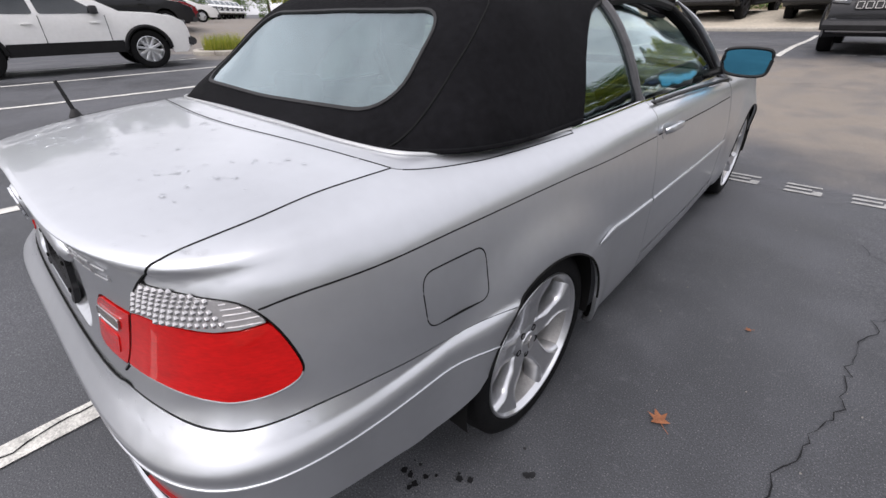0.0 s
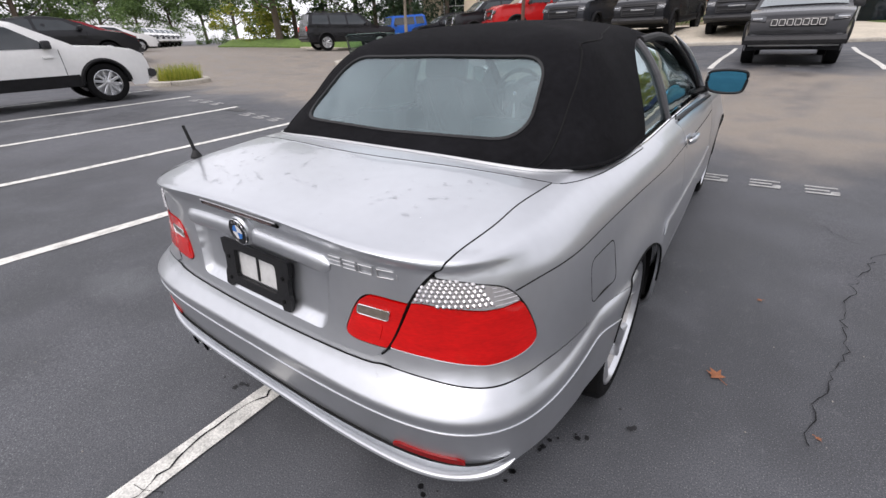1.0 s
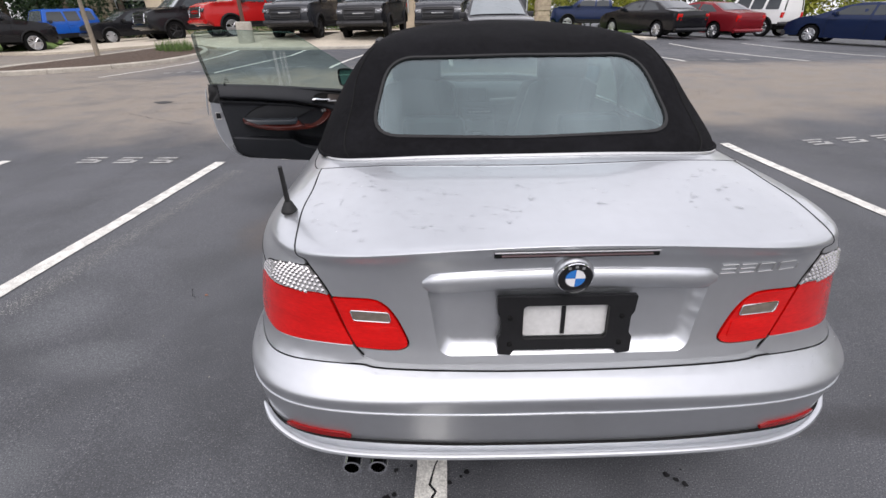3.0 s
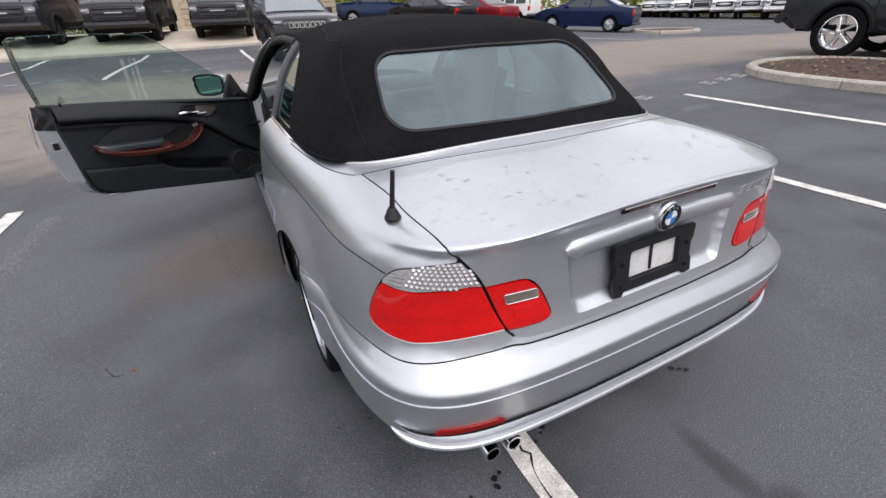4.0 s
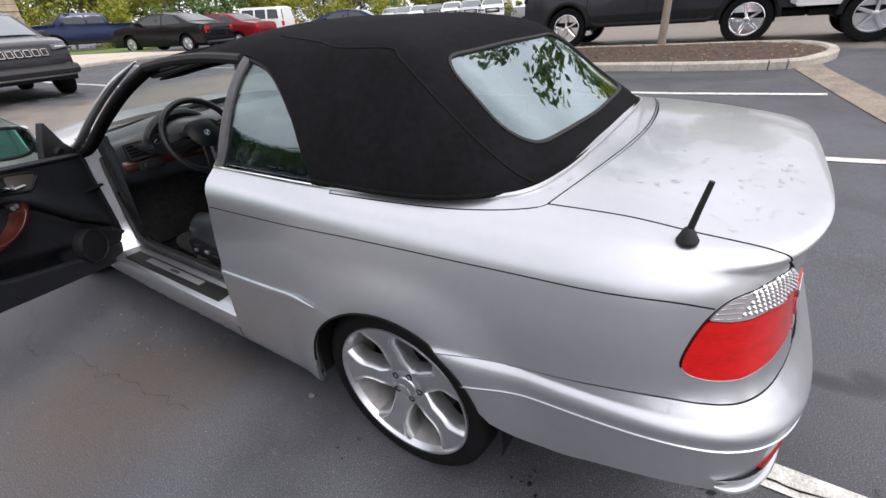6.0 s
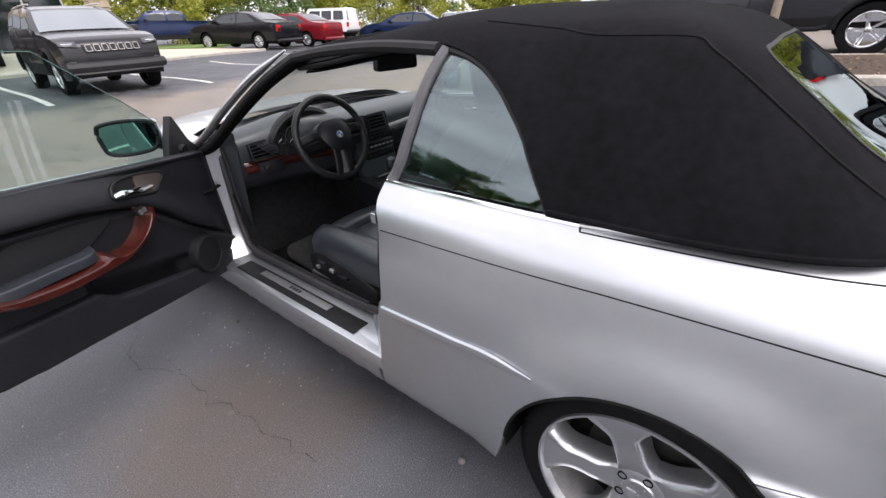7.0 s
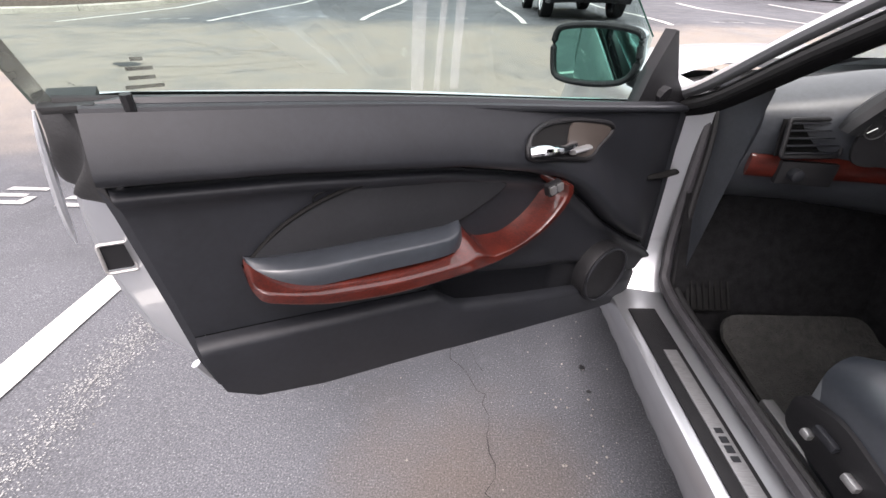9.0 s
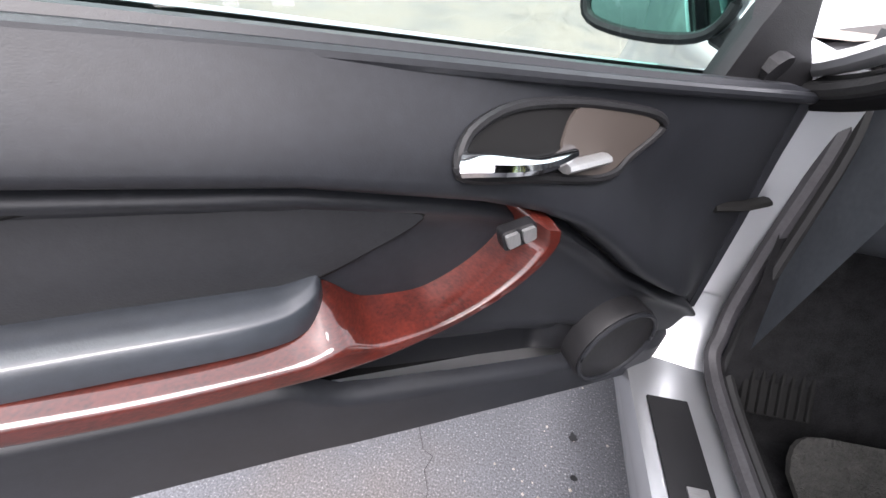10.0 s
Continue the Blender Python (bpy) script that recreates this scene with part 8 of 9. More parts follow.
    # wheels
    for yc in (ya, yb):
        for sg in (1, -1):
            wh = new("wheel")
            wh.parent = o
            key = ("tyre", kind)
            if key not in PAINTS:
                tb = lathe_bm([(-.10, r * .66), (-.12, r * .8), (-.11, r * .97), (-.08, r), (.08, r), (.11, r * .97), (.12, r * .8), (.105, r * .66)], 32, caps=False)
                PAINTS[key] = part("tyre", tb, TYRE, wh).data
                PAINTS[("rim", kind)] = part("rim", rim_mesh(r * .68, spokes), None, wh).data
            else:
                for nm in ("tyre", "rim"):
                    q = new(nm, PAINTS[(nm, kind)])
                    q.parent = wh
            for c in wh.children:
                if c.name.startswith("rim"):
                    if not c.data.materials:
                        c.data.materials.append(rim)
                    c.material_slots[0].link = "OBJECT"
                    c.material_slots[0].material = rim
            wh.matrix_world = Matrix.Translation((sg * (hw - .13), yc, r)) @ Matrix.Rotation(0 if sg > 0 else math.pi, 4, "Z") @ Matrix.Rotation(random.uniform(0, 1), 4, "X")
    # face and tail
    nose_y, nose_z = Ltot, K["belt"] * .66
    lamp_z = {"suv": .875, "large_suv": 1.05, "pickup": 1.12, "sedan": .76, "jeep": 1.0}[kind]
    front_y = lambda z: float(np.interp(z, [p[1] for p in line[::-1][:6]], [p[0] for p in line[::-1][:6]]))
    fy = lambda x, z: front_y(z) + .05 * (1 - (x / hw) ** 2)
    for sg in (1, -1):
        P("headlamp", prism_bm(rounded([(sg * hw * (.62 if kind == 'suv' else .66), lamp_z - (.04 if kind == 'suv' else .10)), (sg * hw * .93, lamp_z - (.01 if kind == 'suv' else .08)), (sg * hw * .93, lamp_z + .06), (sg * hw * (.62 if kind == 'suv' else .66), lamp_z + .05)], .02), .03, lambda a, c, d: (a, fy(a, c) - .05 * max(0, (abs(a) / hw - .6)) + .012 + d, c), .006), LAMP)
        P("tail_lamp", prism_bm(rounded([(sg * hw * .72, belt - .30), (sg * hw * .93, belt - .30), (sg * hw * .93, belt - .06), (sg * hw * .70, belt - .06)], .03), .05, lambda a, c, d: (a, .03 - d + (.10 if kind in ("sedan", "suv") else .02) * max(0, abs(a) / hw - .6), c), .008), RED_LENS)
    gz0, gz1, gw = {"suv": (.745, .875, .52), "large_suv": (.8, 1.02, .62), "pickup": (.84, 1.22, .60), "sedan": (.45, .66, .5), "jeep": (.78, 1.06, .42)}[kind]
    grl = P("grille", prism_bm(rounded([(-hw * gw, gz0), (hw * gw, gz0), (hw * gw * 1.06, gz1), (-hw * gw * 1.06, gz1)], .03), .03, lambda a, c, d: (a, fy(a, c) + .016 + d, c), .006), PLASTIC, "black radiator grille")
    if grille == "slots":
        for k in range(7):
            x = (k - 3) * hw * gw * .285
            part("grille_frame", tube_bm([(x + a, fy(x + a, c) + .052, c) for a, c in rounded([(-.045, gz0 + .015), (.045, gz0 + .015), (.045, gz1 - .01), (-.045, gz1 - .01)],   .015)], .0055, 6, closed=True), ALLOY_DULL, grl)
    else:
        for k in range(3):
            z = gz0 + (gz1 - gz0) * (k + .5) / 3
            part("grille_bar", tube_bm([(x, fy(x, z) + .052, z) for x in np.linspace(-hw * gw, hw * gw, 9)], .016, 6), GREY_TRIM, grl)
        if mark:
            part("grille_mark", box_bm(.5, .02, .035, (0, fy(0, (gz0 + gz1) / 2) + .06, (gz0 + gz1) / 2), .005), SATIN, grl)
    if kind in ("suv", "pickup", "large_suv", "jeep"):
        b0, b1 = {"suv": (.36, .55), "pickup": (.56, .78), "large_suv": (.5, .7), "jeep": (.5, .66)}[kind]
        P("lower_grille", prism_bm(rounded([(-hw * .74, b0), (hw * .74, b0), (hw * .80, b1), (-hw * .80, b1)], .04), .03, lambda a, c, d: (a, fy(a, c) - .05 * max(0, abs(a) / hw - .5) + .0 + d, c), .008), GREY_TRIM, "dark lower bumper")
    if kind == "pickup":
        P("grille_surround", tube_bm([(a, fy(a, c) + .03, c) for a, c in rounded([(-hw * gw, gz0), (hw * gw, gz0), (hw * gw * 1.06, gz1), (-hw * gw * 1.06, gz1)], .05)], .022, 6, closed=True), GREY_TRIM if mark else CHROME)
    bz = {"suv": .50, "large_suv": .62, "pickup": .68, "sedan": .36, "jeep": .62}[kind]
    bar_m = {"pickup": colour if not mark else GREY_TRIM}.get(kind, GREY_TRIM)
    P("front_bumper", tube_bm([(x, front_y(bz) + .03 + .05 * (1 - (x / hw) ** 2) - .10 * max(0, abs(x) / hw - .7), bz) for x in np.linspace(-hw * .93, hw * .93, 13)], .10, 8, flat=.9), bar_m)
    P("rear_bumper", tube_bm([(x, .03 - .04 * (1 - (x / hw) ** 2) + .10 * max(0, abs(x) / hw - .7), bz + (.06 if kind == "pickup" else 0)) for x in np.linspace(-hw * .93, hw * .93, 13)], .09, 8, flat=.9), CHROME if kind == "pickup" else (GREY_TRIM if trim_low else colour))
    for sg in (1, -1):
        lx, lz = sg * hw * (.79 if kind != "jeep" else .66), lamp_z + (.012 if kind == "suv" else -.02)
        P("lamp_reflector", box_bm(hw * .20, .02, .026 if kind == "suv" else .05, (lx, fy(lx, lz) - .05 * max(0, abs(lx) / hw - .5) + .035, lz), .006), LAMP_BRIGHT)
    if kind == "suv":
        P("bumper_strip", tube_bm([(x, fy(x, .40) + .055 - .14 * max(0, abs(x) / hw - .55), .40) for x in np.linspace(-hw * .86, hw * .86, 15)], .016, 6), SATIN, "thin bright strip along the bumper")
        for sg in (1, -1):
            P("fog_lamp", box_bm(hw * .16, .03, .05, (sg * hw * .78, fy(hw * .78, .58) - .02, .58), .012), LAMP)
    if kind == "pickup":
        for sg in (1, -1):
            P("bumper_vent", box_bm(hw * .34, .03, .07, (sg * hw * .52, front_y(bz) + .13, bz + .015), .015), SHUT)
            P("hood_crease", tube_bm([(sg * hw * (.46 + .10 * k / 6), 4.66 + .16 * k * 1.0, 1.432 - .006 * k - .010 * max(0, k - 4) ** 2) for k in range(7)], .022, 6), colour)
            P("step_bar", tube_bm([(sg * (hw - .02), ya + K["arch"] + .1, .52), (sg * (hw + .02), ya + K["arch"] + .2, .48), (sg * (hw + .02), yb - K["arch"] - .2, .48), (sg * (hw - .02), yb - K["arch"] - .1, .52)], .045, 8), CLADDING)
    if kind == "pickup":
        P("bed_floor", box_bm(K["W"] * .9, 1.9, .04, (0, 1.0, 1.36), .01), SHUT)
        P("tailgate_handle", box_bm(.3, .02, .08, (0, -.01, 1.2), .01), PLASTIC)
    if kind in ("suv", "large_suv"):
        for sg in (1, -1):
            P("roof_rail", tube_bm([(sg * hw * .70, y, roof + .075 + .02 * math.sin((y - .5) / 2.0 * math.pi)) for y in np.linspace(.6, 2.4, 9)], .018, 6), SATIN if mark else GREY_TRIM)
    o.matrix_world = m
    return o


white, charcoal = paint("white_paint", (.72, .72, .71)), paint("charcoal_paint", (.018, .0185, .021), .25)
black, red = paint("black_paint", (.008, .008, .010)), paint("bright_red_paint", (.42, .012, .012))
navy, blue = paint("navy_paint", (.008, .018, .06), .3), paint("bright_blue_paint", (.01, .09, .42))
gunmetal, dark_red = paint("gunmetal_paint", (.030, .032, .038), .3), paint("dark_red_paint", (.20, .012, .018), .2)
silver_far = paint("pale_silver_paint", (.45, .46, .48), .6)
vehicle("suv", white, (-11.0, 2.45), (.08, 1), "white compact SUV with black cladding, parked in a bay", rim=ALLOY, spokes=10)
vehicle("suv", charcoal, (1.42, 11.25), (-.02, -1), "dark grey compact SUV with slotted chrome grille", grille="slots", spokes=10, mark=True)
vehicle("pickup", gunmetal, (10.62, 3.05), (-.02, 1), "dark grey crew-cab pickup behind the planted island", spokes=5, rim=CHROME)
vehicle("pickup", white, (10.55, -6.0), (.0, -1), "white pickup with a chrome rear bumper", spokes=6)
row = "pickups on the display pad"
vehicle("pickup", gunmetal, (-6.2, 19.1), (-.12, -1), "dark grey lifted pickup on the display pad", row, mark=True, rim=GREY_TRIM)
vehicle("pickup", charcoal, (-3.25, 19.2), (-.12, -1), "dark grey lifted pickup on the display pad", row, mark=True, rim=GREY_TRIM)
vehicle("pickup", gunmetal, (-.05, 19.2), (-.12, -1), "dark grey lifted pickup on the display pad", row, mark=True, rim=GREY_TRIM)
vehicle("pickup", red, (-9.9, 20.3), (-.70, -.70), "bright red pickup on the display pad", row, rim=ALLOY)
vehicle("pickup", charcoal, (-13.6, 22.3), (-.62, -.78), "dark green-grey pickup on the display pad", row, rim=GREY_TRIM)
vehicle("large_suv", black, (-19.0, 20.0), (.42, .91), "long black SUV standing in the lane")
vehicle("jeep", blue, (-22.2, 24.2), (-.5, -.85), "bright blue boxy off-roader", rim=GREY_TRIM)
vehicle("suv", black, (-18.3, 24.6), (-.6, -.8), "black SUV on the display pad")
vehicle("sedan", black, (9.07, 21.8), (-.35, .94), "black sedan seen from behind", trim_low=False, spokes=10)
vehicle("sedan", dark_red, (11.9, 22.4), (-.35, .94), "dark red sedan seen from behind", trim_low=False)
vehicle("pickup", navy, (8.6, 31.4), (-1, .10), "navy blue pickup on the grass verge")
vehicle("jeep", white, (16.2, 25.5), (-.4, .92), "white boxy off-roader with black roof")
vehicle("sedan", navy, (15.6, 17.9), (-.50, .87), "dark blue sedan parked by an island", trim_low=False)
lane_row = "cars along the lane"
vehicle("sedan", charcoal, (-18.6, 5.5), (.15, 1), "dark grey sedan in the row along the lane", lane_row, trim_low=False)
vehicle("sedan", dark_red, (-24.6, 8.0), (.2, .98), "dark red sedan in the row along the lane", lane_row, trim_low=False)
vehicle("sedan", white, (-31.4, 12.0), (.3, .95), "white sedan in the row along the lane", lane_row, trim_low=False)
far = "pickups in the distant row"
tones = (white, silver_far, white, gunmetal, white, silver_far, white, white, gunmetal)
base = vehicle("pickup", white, (36.5, 18.6), (-.9, -.44), "white pickup in the distant row", far, detail=False)
for k in range(1, 9):
    x, y = 36.5 + 1.0 * k, 18.6 + 2.7 * k
    m = Matrix.Translation((x - 36.5, y - 18.6, lie(x, y, 0)[2] - lie(36.5, 18.6, 0)[2])) @ base.matrix_world
    c = copy_thing(base, m)
    for ch in c.children:
        if ch.name.startswith("body"):
            ch.material_slots[0].link = "OBJECT"
            ch.material_slots[0].material = tones[k]
    if tones[k] is not white:
        c["label"] = "silver pickup in the distant row" if tones[k] is silver_far else "dark grey pickup in the distant row"

for k in range(7):
    x, y = -50.0 - 2.2 * k, 19.5 + 1.6 * k
    m = Matrix.Translation((x, y, lie(x, y, 0)[2])) @ Matrix.Rotation(radians(150), 4, "Z") @ Matrix.Translation((-36.5, -18.6, -lie(36.5, 18.6, 0)[2])) @ base.matrix_world
    c = copy_thing(base, m)
    c["label"] = "white pickup far down the road out"

# ---- trees, building, lamp posts ----
BARK = mat("grey_brown_bark", (.11, .085, .065), .95, var=.4, scale=9, bump=1.0, bscale=30, stretch=(1, 1, .2))
PALE_BARK = mat("pale_smooth_bark", (.26, .22, .17), .9, var=.3, scale=9, bump=.6, bscale=40, stretch=(1, 1, .3))


def leaf_mat(name, a, b, rough=.5):
    m = bpy.data.materials.new(name)
    m.use_nodes = True
    n, l = m.node_tree.nodes, m.node_tree.links
    p = n["Principled BSDF"]
    g, r = n.new("ShaderNodeNewGeometry"), n.new("ShaderNodeMix")
    r.data_type = "RGBA"
    r.inputs["A"].default_value, r.inputs["B"].default_value = (*a, 1), (*b, 1)
    l.new(g.outputs["Random Per Island"], r.inputs["Factor"])
    l.new(r.outputs["Result"], p.inputs["Base Color"])
    p.inputs["Roughness"].default_value = rough
    tr, ad, out = n.new("ShaderNodeBsdfTranslucent"), n.new("ShaderNodeMixShader"), n["Material Output"]
    l.new(r.outputs["Result"], tr.inputs["Color"])
    ad.inputs["Fac"].default_value = .35
    l.new(p.outputs[0], ad.inputs[1])
    l.new(tr.outputs[0], ad.inputs[2])
    l.new(ad.outputs[0], out.inputs["Surface"])
    return m


LEAF_GREEN = leaf_mat("green_leaves", (.055, .105, .028), (.18, .27, .08))
LEAF_YELLOW = leaf_mat("yellow_green_leaves", (.16, .22, .02), (.42, .40, .06))
LEAF_DARK = leaf_mat("dark_needles", (.012, .03, .014), (.04, .075, .03))


def leaf_cloud(clumps, n, size, seed, droop=.3):
    """Many small leaves gathered in clumps, with gaps between them."""
    rnd = random.Random(seed)
    vs, fs = [], []
    for k in range(n):
        cx, cy, cz, r = rnd.choice(clumps)
        d = Vector((rnd.gauss(0, 1), rnd.gauss(0, 1), rnd.gauss(0, .8))).normalized() * r * rnd.random() ** .4
        p = Vector((cx, cy, cz)) + d
        s = size * rnd.uniform(.6, 1.4)
        a = Vector((rnd.gauss(0, 1), rnd.gauss(0, 1), rnd.gauss(0, .5))).normalized()
        b = a.cross(Vector((rnd.gauss(0, 1), rnd.gauss(0, 1), rnd.gauss(0, 1)))).normalized()
        i = len(vs)
        vs += [p - a * s, p + b * s * .45, p + a * s - Vector((0, 0, droop * s)), p - b * s * .45]
        fs.append((i, i + 1, i + 2, i + 3))
    me = bpy.data.meshes.new("crown")
    me.from_pydata([tuple(v) for v in vs], [], fs)
    return me


def tree(height, spread, seed, leaves, bark=BARK, n=2600, leaf=.16, label="leafy deciduous tree at the edge of the car park", bole=.16):
    """A tapered trunk with limbs and a crown of leaf clumps."""
    rnd = random.Random(seed)
    o = thing("tree", label, "tree", "trees")
    lean = rnd.uniform(-.03, .03)
    tk = part("trunk", tube_bm([(lean * z * height, .02 * math.sin(z * 5) * height * .1, z * height * .8) for z in np.linspace(-.02, 1, 9)], .022 * height, 9, taper=lambda t: 1.15 - .95 * t), bark, o)
    clumps = []
    for k in range(13):
        z = height * rnd.uniform(bole, .72)
        a, L = k * 2.4 + rnd.uniform(-.4, .4), spread * rnd.uniform(.5, .95) * (1.15 - z / height)
        tip = (L * math.cos(a), L * math.sin(a), z + L * rnd.uniform(.35, .7))
        part("limb", tube_bm([(lean * z, 0, z), (tip[0] * .5, tip[1] * .5, z + (tip[2] - z) * .4), tip], .008 * height, 6, taper=lambda t: 1 - .7 * t), bark, tk)
        clumps += [(tip[0] * q, tip[1] * q, z + (tip[2] - z) * q + rnd.uniform(-.3, .5), spread * rnd.uniform(.22, .36)) for q in (.6, 1.0)]
    for k in range(8):
        a, r = rnd.uniform(0, 6.3), spread * .45 * rnd.random()
        clumps.append((r * math.cos(a), r * math.sin(a), height * rnd.uniform(.62, .95), spread * rnd.uniform(.22, .36)))
    c = new("crown", leaf_cloud(clumps, n, leaf, seed))
    c.data.materials.append(leaves)
    c.parent = o
    return o


def conifer(height, spread, seed, label="tall dark green conifer at the edge of the car park"):
    rnd = random.Random(seed)
    o = thing("conifer", label, "tree", "trees")
    part("trunk", tube_bm([(0, 0, -.2), (0, 0, height * .5), (0, 0, height * .98)], .02 * height, 8, taper=lambda t: 1 - .9 * t), BARK, o)
    clumps = []
    for k in range(46):
        t = k / 46
        a, r = k * 2.4, spread * (1 - t) ** .85
        clumps += [(r * math.cos(a) * q, r * math.sin(a) * q, height * (.06 + .92 * t) - r * .18 * q, .16 * spread + .22 * (1 - t)) for q in (.4, .75, 1)]
    c = new("crown", leaf_cloud(clumps, 3600, .14, seed, .8))
    c.data.materials.append(LEAF_DARK)
    c.parent = o
    return o


def stand(ob, x, y, turn, scale, sink=.05):
    m = Matrix.Translation((x, y, lie(x, y, -sink)[2])) @ Matrix.Rotation(turn, 4, "Z") @ Matrix.Diagonal((scale, scale, scale * 1.0, 1))
    return m


def thicket(n, w, h, seed, leaves, label):
    """Undergrowth at the edge of the wood: stems and many leaf clumps down to the ground."""
    rnd = random.Random(seed)
    o = thing("shrub", label, "shrub", "undergrowth")
    cl = []
    for k in range(7):
        x, y, q = rnd.uniform(-w, w) * .8, rnd.uniform(-.8, .8), h * rnd.uniform(.55, 1.0)
        part("stem", tube_bm([(x, y, -.2), (x + rnd.uniform(-.2, .2), y, q * .5), (x + rnd.uniform(-.5, .5), y + rnd.uniform(-.4, .4), q)], .035, 5, taper=lambda t: 1 - .7 * t), BARK, o)
    for k in range(34):
        cl.append((rnd.uniform(-w, w), rnd.uniform(-1.1, 1.1), h * rnd.random() ** .8 * .95, rnd.uniform(.35, .75)))
    c = new("crown", leaf_cloud(cl, n, .13, seed))
    c.data.materials.append(leaves)
    c.parent = o
    return o


protos = [tree(9.5, 4.2, 1, LEAF_GREEN, n=7000, leaf=.17), tree(11, 4.6, 2, LEAF_GREEN, n=7600, leaf=.18), tree(9, 4.4, 3, LEAF_YELLOW, n=7000, leaf=.17, label="yellow-green deciduous tree at the edge of the car park"),
          tree(10.5, 4.8, 4, LEAF_YELLOW, n=7600, leaf=.18, label="yellow-green deciduous tree at the edge of the car park"), conifer(11, 2.6, 5),
          thicket(2600, 3.0, 2.9, 11, LEAF_GREEN, "dense green undergrowth at the edge of the car park"), thicket(2600, 3.0, 3.2, 12, LEAF_YELLOW, "yellow-green undergrowth at the edge of the car park")]
rnd = random.Random(3)
spots = []
# left and front left: green trees and conifers; front right: yellowing trees; right and behind: mixed
for k in range(15):
    a = radians(118 + k * 5.2 + rnd.uniform(-1.5, 1.5))
    d = rnd.uniform(38, 52)
    spots.append((d * math.cos(a), d * math.sin(a), rnd.choice((0, 1, 1, 4))))
for k in range(13):
    spots.append((7 + k * 5.0 + rnd.uniform(-1, 1), 46 + rnd.uniform(-3, 5) - k * .6, rnd.choice((2, 3, 3, 2, 1))))
for k in range(10):
    spots.append((12 + k * 6 + rnd.uniform(-1, 1), 58 + rnd.uniform(-3, 5), rnd.choice((0, 1, 4))))
for k in range(9):
    spots.append((52 + rnd.uniform(-4, 6), 34 - k * 7.5 + rnd.uniform(-2, 2), rnd.choice((2, 3, 1))))
for k in range(9):
    spots.append((31 + rnd.uniform(-2, 3), 6 - k * 7 - 8 + rnd.uniform(-2, 2), rnd.choice((2, 3, 1))))
for k in range(9):
    spots.append((-42 + k * 8 + rnd.uniform(-2, 2), -34 + rnd.uniform(-4, 4), rnd.choice((0, 1, 3))))
for k in range(4):
    spots.append((-52 + rnd.uniform(-3, 3), 2 - k * 8, rnd.choice((0, 1, 4))))
for x, y, kind in ((-27, 31.5, 4), (-24.5, 30.8, 4), (-30, 30.0, 1), (-35, 27, 0), (-22.3, 33, 4), (-39, 22, 1), (-43, 15, 0), (-41, 9, 1)):
    spots.append((x, y, kind))
for k in range(12):
    spots.append((6 + k * 5.2 + rnd.uniform(-1, 1), 42.5 + rnd.uniform(-1.5, 2) - k * .6, rnd.choice((5, 6, 6))))
for k in range(26):
    a = radians(120 + k * 3.0)
    d = rnd.uniform(43, 48)
    spots.append((d * math.cos(a), d * math.sin(a), rnd.choice((5, 5, 6))))
for k in range(8):
    spots.append((47.5 + rnd.uniform(-1, 1), 33 - k * 6 + rnd.uniform(-1, 1), rnd.choice((5, 6))))
first = [True] * 7


def opening(x, y):
    """The road out between the trees."""
    return 147 < math.degrees(math.atan2(y + 1.5, x - .7)) < 160 and math.hypot(x, y) < 75


for a, d, k in ((148, 86, 1), (151, 92, 0), (154, 96, 1), (157, 90, 0), (160, 84, 1), (150, 80, 5), (155, 84, 5), (159, 80, 5)):
    spots.append((.7 + d * math.cos(radians(a)), -1.5 + d * math.sin(radians(a)), k))
for x, y, k in spots:
    if opening(x, y):
        continue
    sc = rnd.uniform(.85, 1.25)
    m = stand(None, x, y, rnd.uniform(0, 6.2), sc)
    if first[k]:
        protos[k].matrix_world = m
        first[k] = False
    else:
        c = copy_thing(protos[k], m)
        c.scale = (sc, sc, sc)
# young trees in the islands
for x, y, z, h in ((8.9, .80, .50, 6.5), (-11.6, 14.1, .78, 5.8)):
    o = thing("young_tree", "slender young tree in a mulch bed", "tree")
    part("trunk", tube_bm([(0, 0, -.2), (.02, 0, 1.0), (.04, .03, 2.2), (.02, .02, h * .75)], .075, 10, taper=lambda t: 1.1 - .7 * t), PALE_BARK, o)
    r2 = random.Random(int(h * 10))
    cl = []
    for k in range(12):
        a, zz, L = k * 2.4, r2.uniform(2.1, h * .7), r2.uniform(.7, 1.3)
        tip = (L * math.cos(a), L * math.sin(a), zz + L * .8)
        part("limb", tube_bm([(.03, .02, zz), (tip[0] * .5, tip[1] * .5, zz + L * .45), tip], .02, 6, taper=lambda t: 1 - .7 * t), PALE_BARK, o)
        cl.append((*tip, .55))
    c = new("crown", leaf_cloud(cl, 1500, .11, 9))
    c.data.materials.append(LEAF_GREEN)
    c.parent = o
    o.matrix_world = Matrix.Translation((x, y, z))


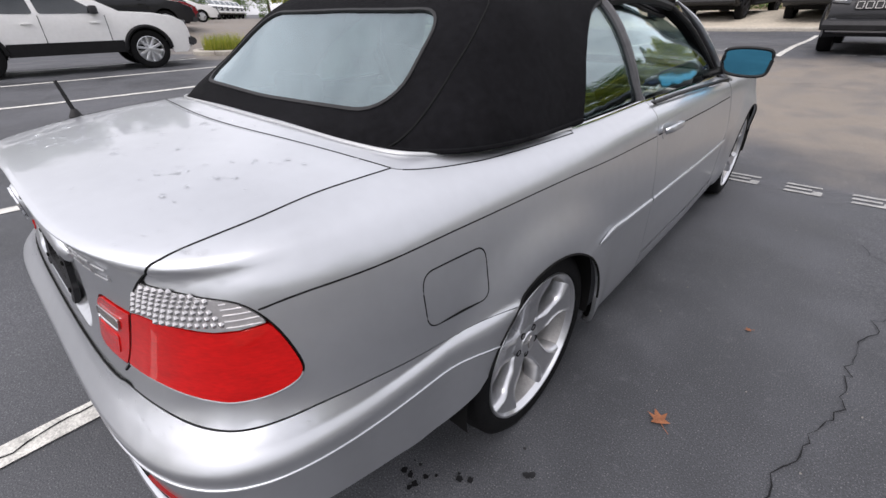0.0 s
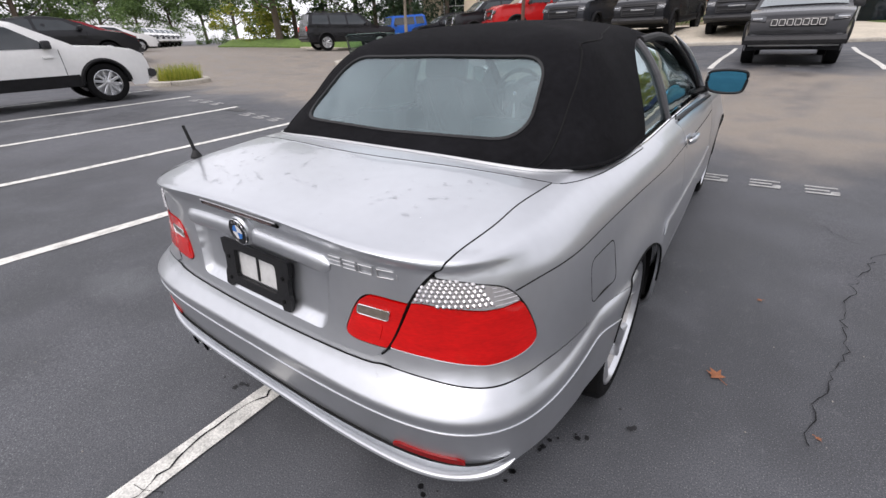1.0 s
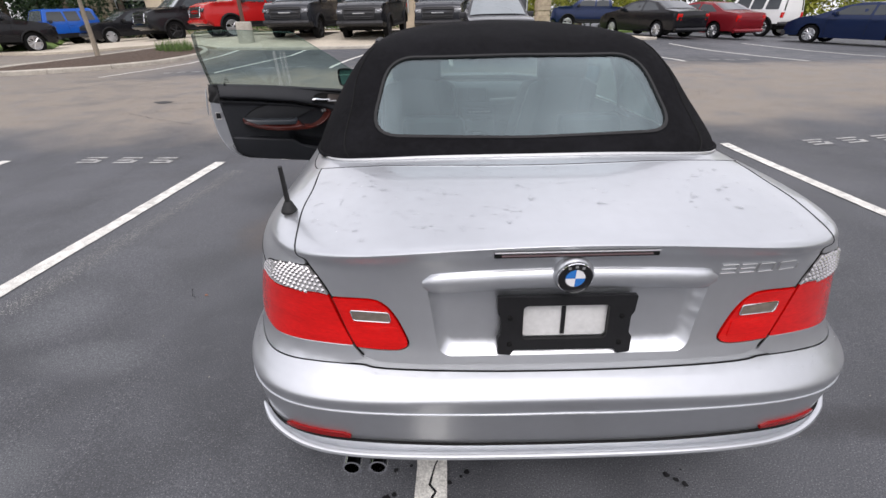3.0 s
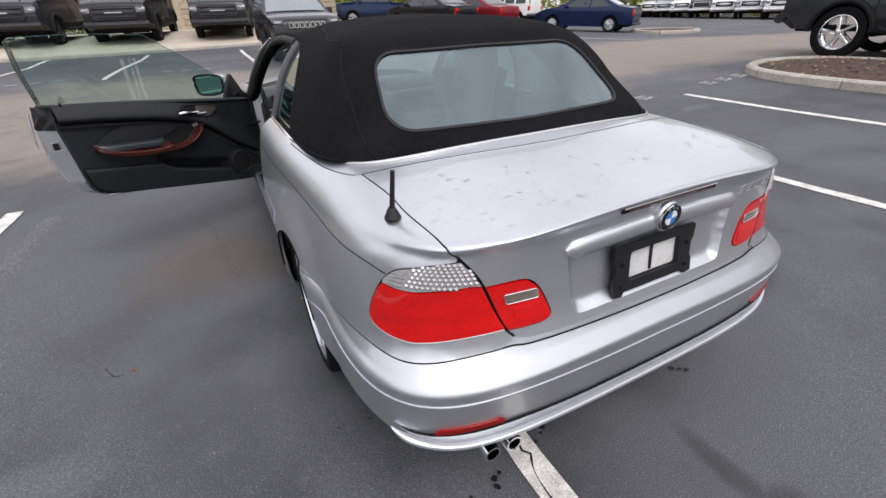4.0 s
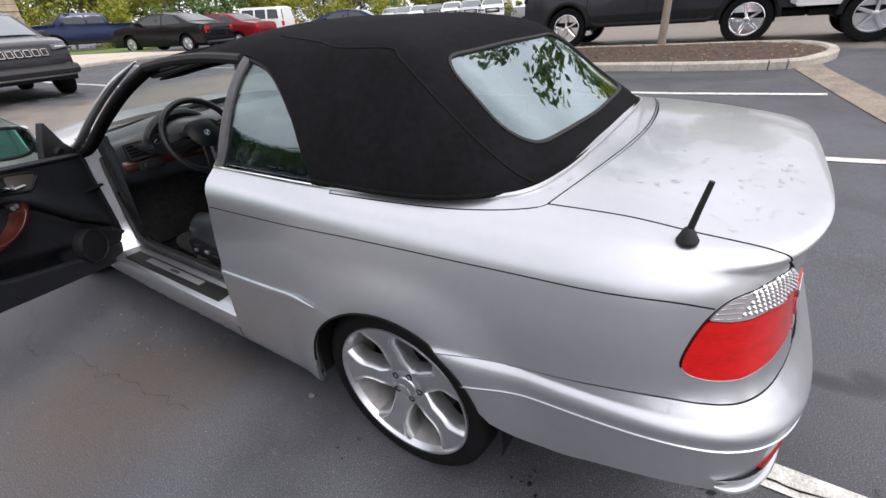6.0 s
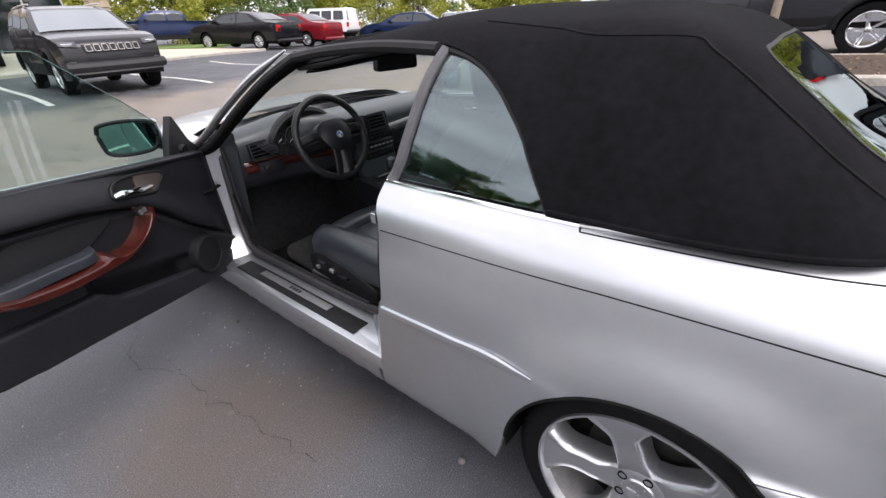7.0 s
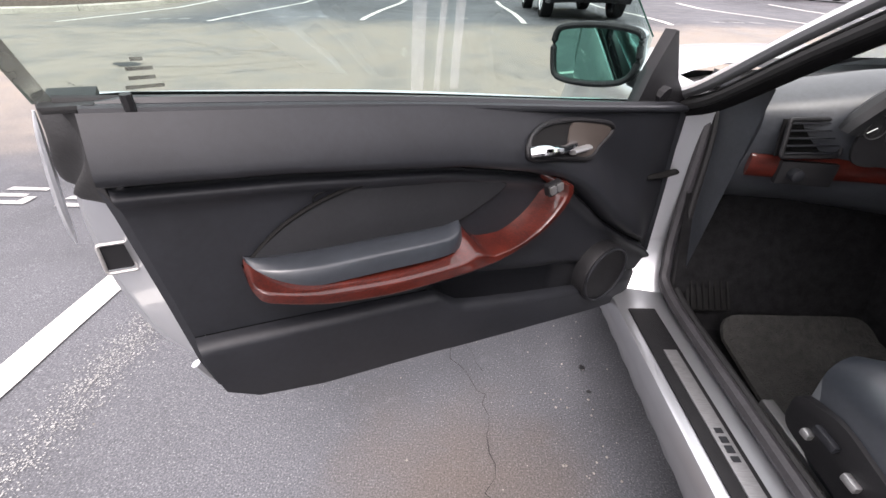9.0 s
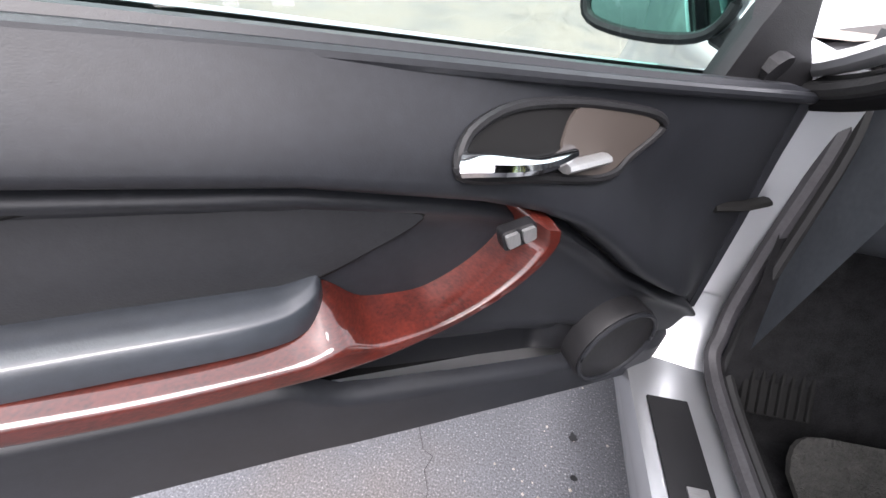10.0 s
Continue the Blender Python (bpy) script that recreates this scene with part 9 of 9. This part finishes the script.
def far_wall(w, h, openings, place, name, label):
    """A long wall with real window openings, frames and panes."""
    o = thing(name, label, "building", kind="")
    b = bmesh.new()
    rects = [(-.0, 0, w, h)]
    hole = [[(x0, z0), (x1, z0), (x1, z1), (x0, z1)] for x0, z0, x1, z1 in openings]
    wall = patch_bm(dense([(0, -1), (w, -1), (w, h), (0, h)], 3), lambda a, c: place(a, 0, c), .35, 3.0, [dense(q, 1.5) for q in hole], True)
    b.free()
    part("wall", wall, mat("beige_render", (.52, .44, .33), .9, var=.12, scale=1.5, bump=.3, bscale=60) if "beige_render" not in MATS else MATS["beige_render"], o)
    for x0, z0, x1, z1 in openings:
        wn_ = part("window", join_bm([tube_bm([place(a, .12, c) for a, c in ((x0, z0), (x1, z0), (x1, z1), (x0, z1))], .06, 4, closed=True)]), WHITE_ENAMEL, o, "white framed window")
        part("pane", prism_bm([(x0, z0), (x1, z0), (x1, z1), (x0, z1)], .02, lambda a, c, d: place(a, .2 - d, c), 0), GLASS_CAR, wn_)
        nx, nz = max(1, int((x1 - x0) / .9)), max(1, int((z1 - z0) / .9))
        for k in range(1, nx):
            part("glazing_bar", tube_bm([place(x0 + (x1 - x0) * k / nx, .14, z0), place(x0 + (x1 - x0) * k / nx, .14, z1)], .04, 4), WHITE_ENAMEL, wn_)
        for k in range(1, nz):
            part("glazing_bar", tube_bm([place(x0, .14, z0 + (z1 - z0) * k / nz), place(x1, .14, z0 + (z1 - z0) * k / nz)], .04, 4), WHITE_ENAMEL, wn_)
    part("parapet", tube_bm([place(0, -.1, h), place(w, -.1, h)], .22, 4), KERB, o)
    part("roof", prism_bm([(0, 0), (w, 0), (w, 14), (0, 14)], .2, lambda a, c, d: place(a, c, h - .3 + d), 0), KERB, o)
    return o


far_wall(26, 7.5, [(2 + k * 3.6, 1.1, 4.4 + k * 3.6, 4.4) for k in range(4)] + [(16.8, .2, 19.6, 4.6), (20.6, 1.1, 23.0, 4.4)], lambda a, d, c: (-25 + a * .995, 33.5 + d - a * .02, 1.0 + c), "showroom_building", "beige rendered showroom with tall gridded windows")
# stone columns and dark canopy at the entrance
COLUMN = mat("stone_cladding", (.36, .30, .22), .9, var=.35, scale=5, bump=.8, bscale=14)
for x, y in ((5.7, 25.5), (-1.2, 27.5)):
    o = thing("stone_column", "square column clad in tan stone", "column")
    z = lie(x, y, 0)[2]
    for k in range(11):
        part("stone_course", box_bm(.74 + .03 * ((k * 7) % 3 - 1), .74 + .03 * ((k * 5) % 3 - 1), .245, (x, y, z + .15 + k * .25), .02, 1), COLUMN, o)
    part("cap", box_bm(1.0, 1.0, .12, (x, y, z + 2.9), .02, 1), KERB, o)
can = thing("entrance_canopy", "dark glazed entrance front under a canopy", "canopy")
part("fascia", box_bm(9.0, 1.2, .8, (2.0, 31.0, 4.6), .03, 1), COLUMN, can)
part("dark_glazing", box_bm(8.6, .2, 4.0, (2.0, 33.1, 2.6), .02, 1), GLASS_CAR, can)
for k in range(6):
    part("mullion", box_bm(.09, .12, 4.0, (-2.2 + k * 1.68, 32.95, 2.6), .01, 1), SATIN, can)
# lamp post on its concrete base
lp = thing("lamp_post", "brown steel lamp post on a round concrete base", "lamp post")
zz = lie(-7.9, 17.5, 0)[2]
part("base", lathe_bm([(-.2, .31), (.78, .30), (.82, .27), (.82, .02)], 24, "z"), KERB, lp).matrix_local = Matrix.Translation((-7.9, 17.5, zz))
part("pole", tube_bm([(-7.9, 17.5, zz + .8), (-7.9, 17.5, zz + 7.5)], .075, 10), mat("brown_steel", (.12, .06, .045), .5, .2), lp)
part("lamp_head", box_bm(.7, .35, .14, (-7.5, 17.5, zz + 7.5), .04), PLASTIC, lp)
# twin-headed lamp post on the far side, seen in the rear window's reflection
lp = thing("lamp_post", "tall dark lamp post with two lamp heads", "lamp post")
part("pole", tube_bm([(24, -2.6, .1), (24, -2.6, 7.6)], .09, 10), PLASTIC, lp)
for sg in (1, -1):
    part("lamp_head", box_bm(.36, .95, .16, (24, -2.6 + sg * .75, 7.6), .05), PLASTIC, lp)
part("cross_arm", tube_bm([(24, -3.3, 7.55), (24, -1.9, 7.55)], .05, 8), PLASTIC, lp)

# tufts and hedges
def tuft(x, y, r, n, seed, label, material, h=.35, name="grass_tuft"):
    rnd = random.Random(seed)
    vs, fs = [], []
    for k in range(n):
        a, q = rnd.uniform(0, 6.28), r * rnd.random() ** .5
        px, py = x + q * math.cos(a), y + q * math.sin(a)
        z = lie(px, py, .05)[2]
        hh, b = h * rnd.uniform(.5, 1.1), rnd.uniform(0, 6.28)
        w = .012
        i = len(vs)
        vs += [(px - w * math.sin(b), py + w * math.cos(b), z), (px + w * math.sin(b), py - w * math.cos(b), z), (px + .3 * hh * math.cos(b), py + .3 * hh * math.sin(b), z + hh)]
        fs.append((i, i + 1, i + 2))
    me = bpy.data.meshes.new(name)
    me.from_pydata(vs, [], fs)
    ob = new(name, me)
    me.materials.append(material)
    return tagged(ob, label, "grass", kind="stuff")


tuft(-12.6, 5.0, .55, 900, 1, "tuft of ornamental grass in a mulch bed", LEAF_YELLOW, .5)
tuft(-9.7, 15.4, .6, 900, 2, "clump of green ornamental grass", LEAF_GREEN, .45)
# clipped hedge along the showroom
hd = new("hedge", leaf_cloud([(-24 + k * .8, 32.2, 1.5 + .1 * (k % 3), .62) for k in range(27)], 5200, .10, 12))
hd.data.materials.append(LEAF_GREEN)
tagged(hd, "clipped green hedge along the showroom wall", "hedge", kind="stuff")
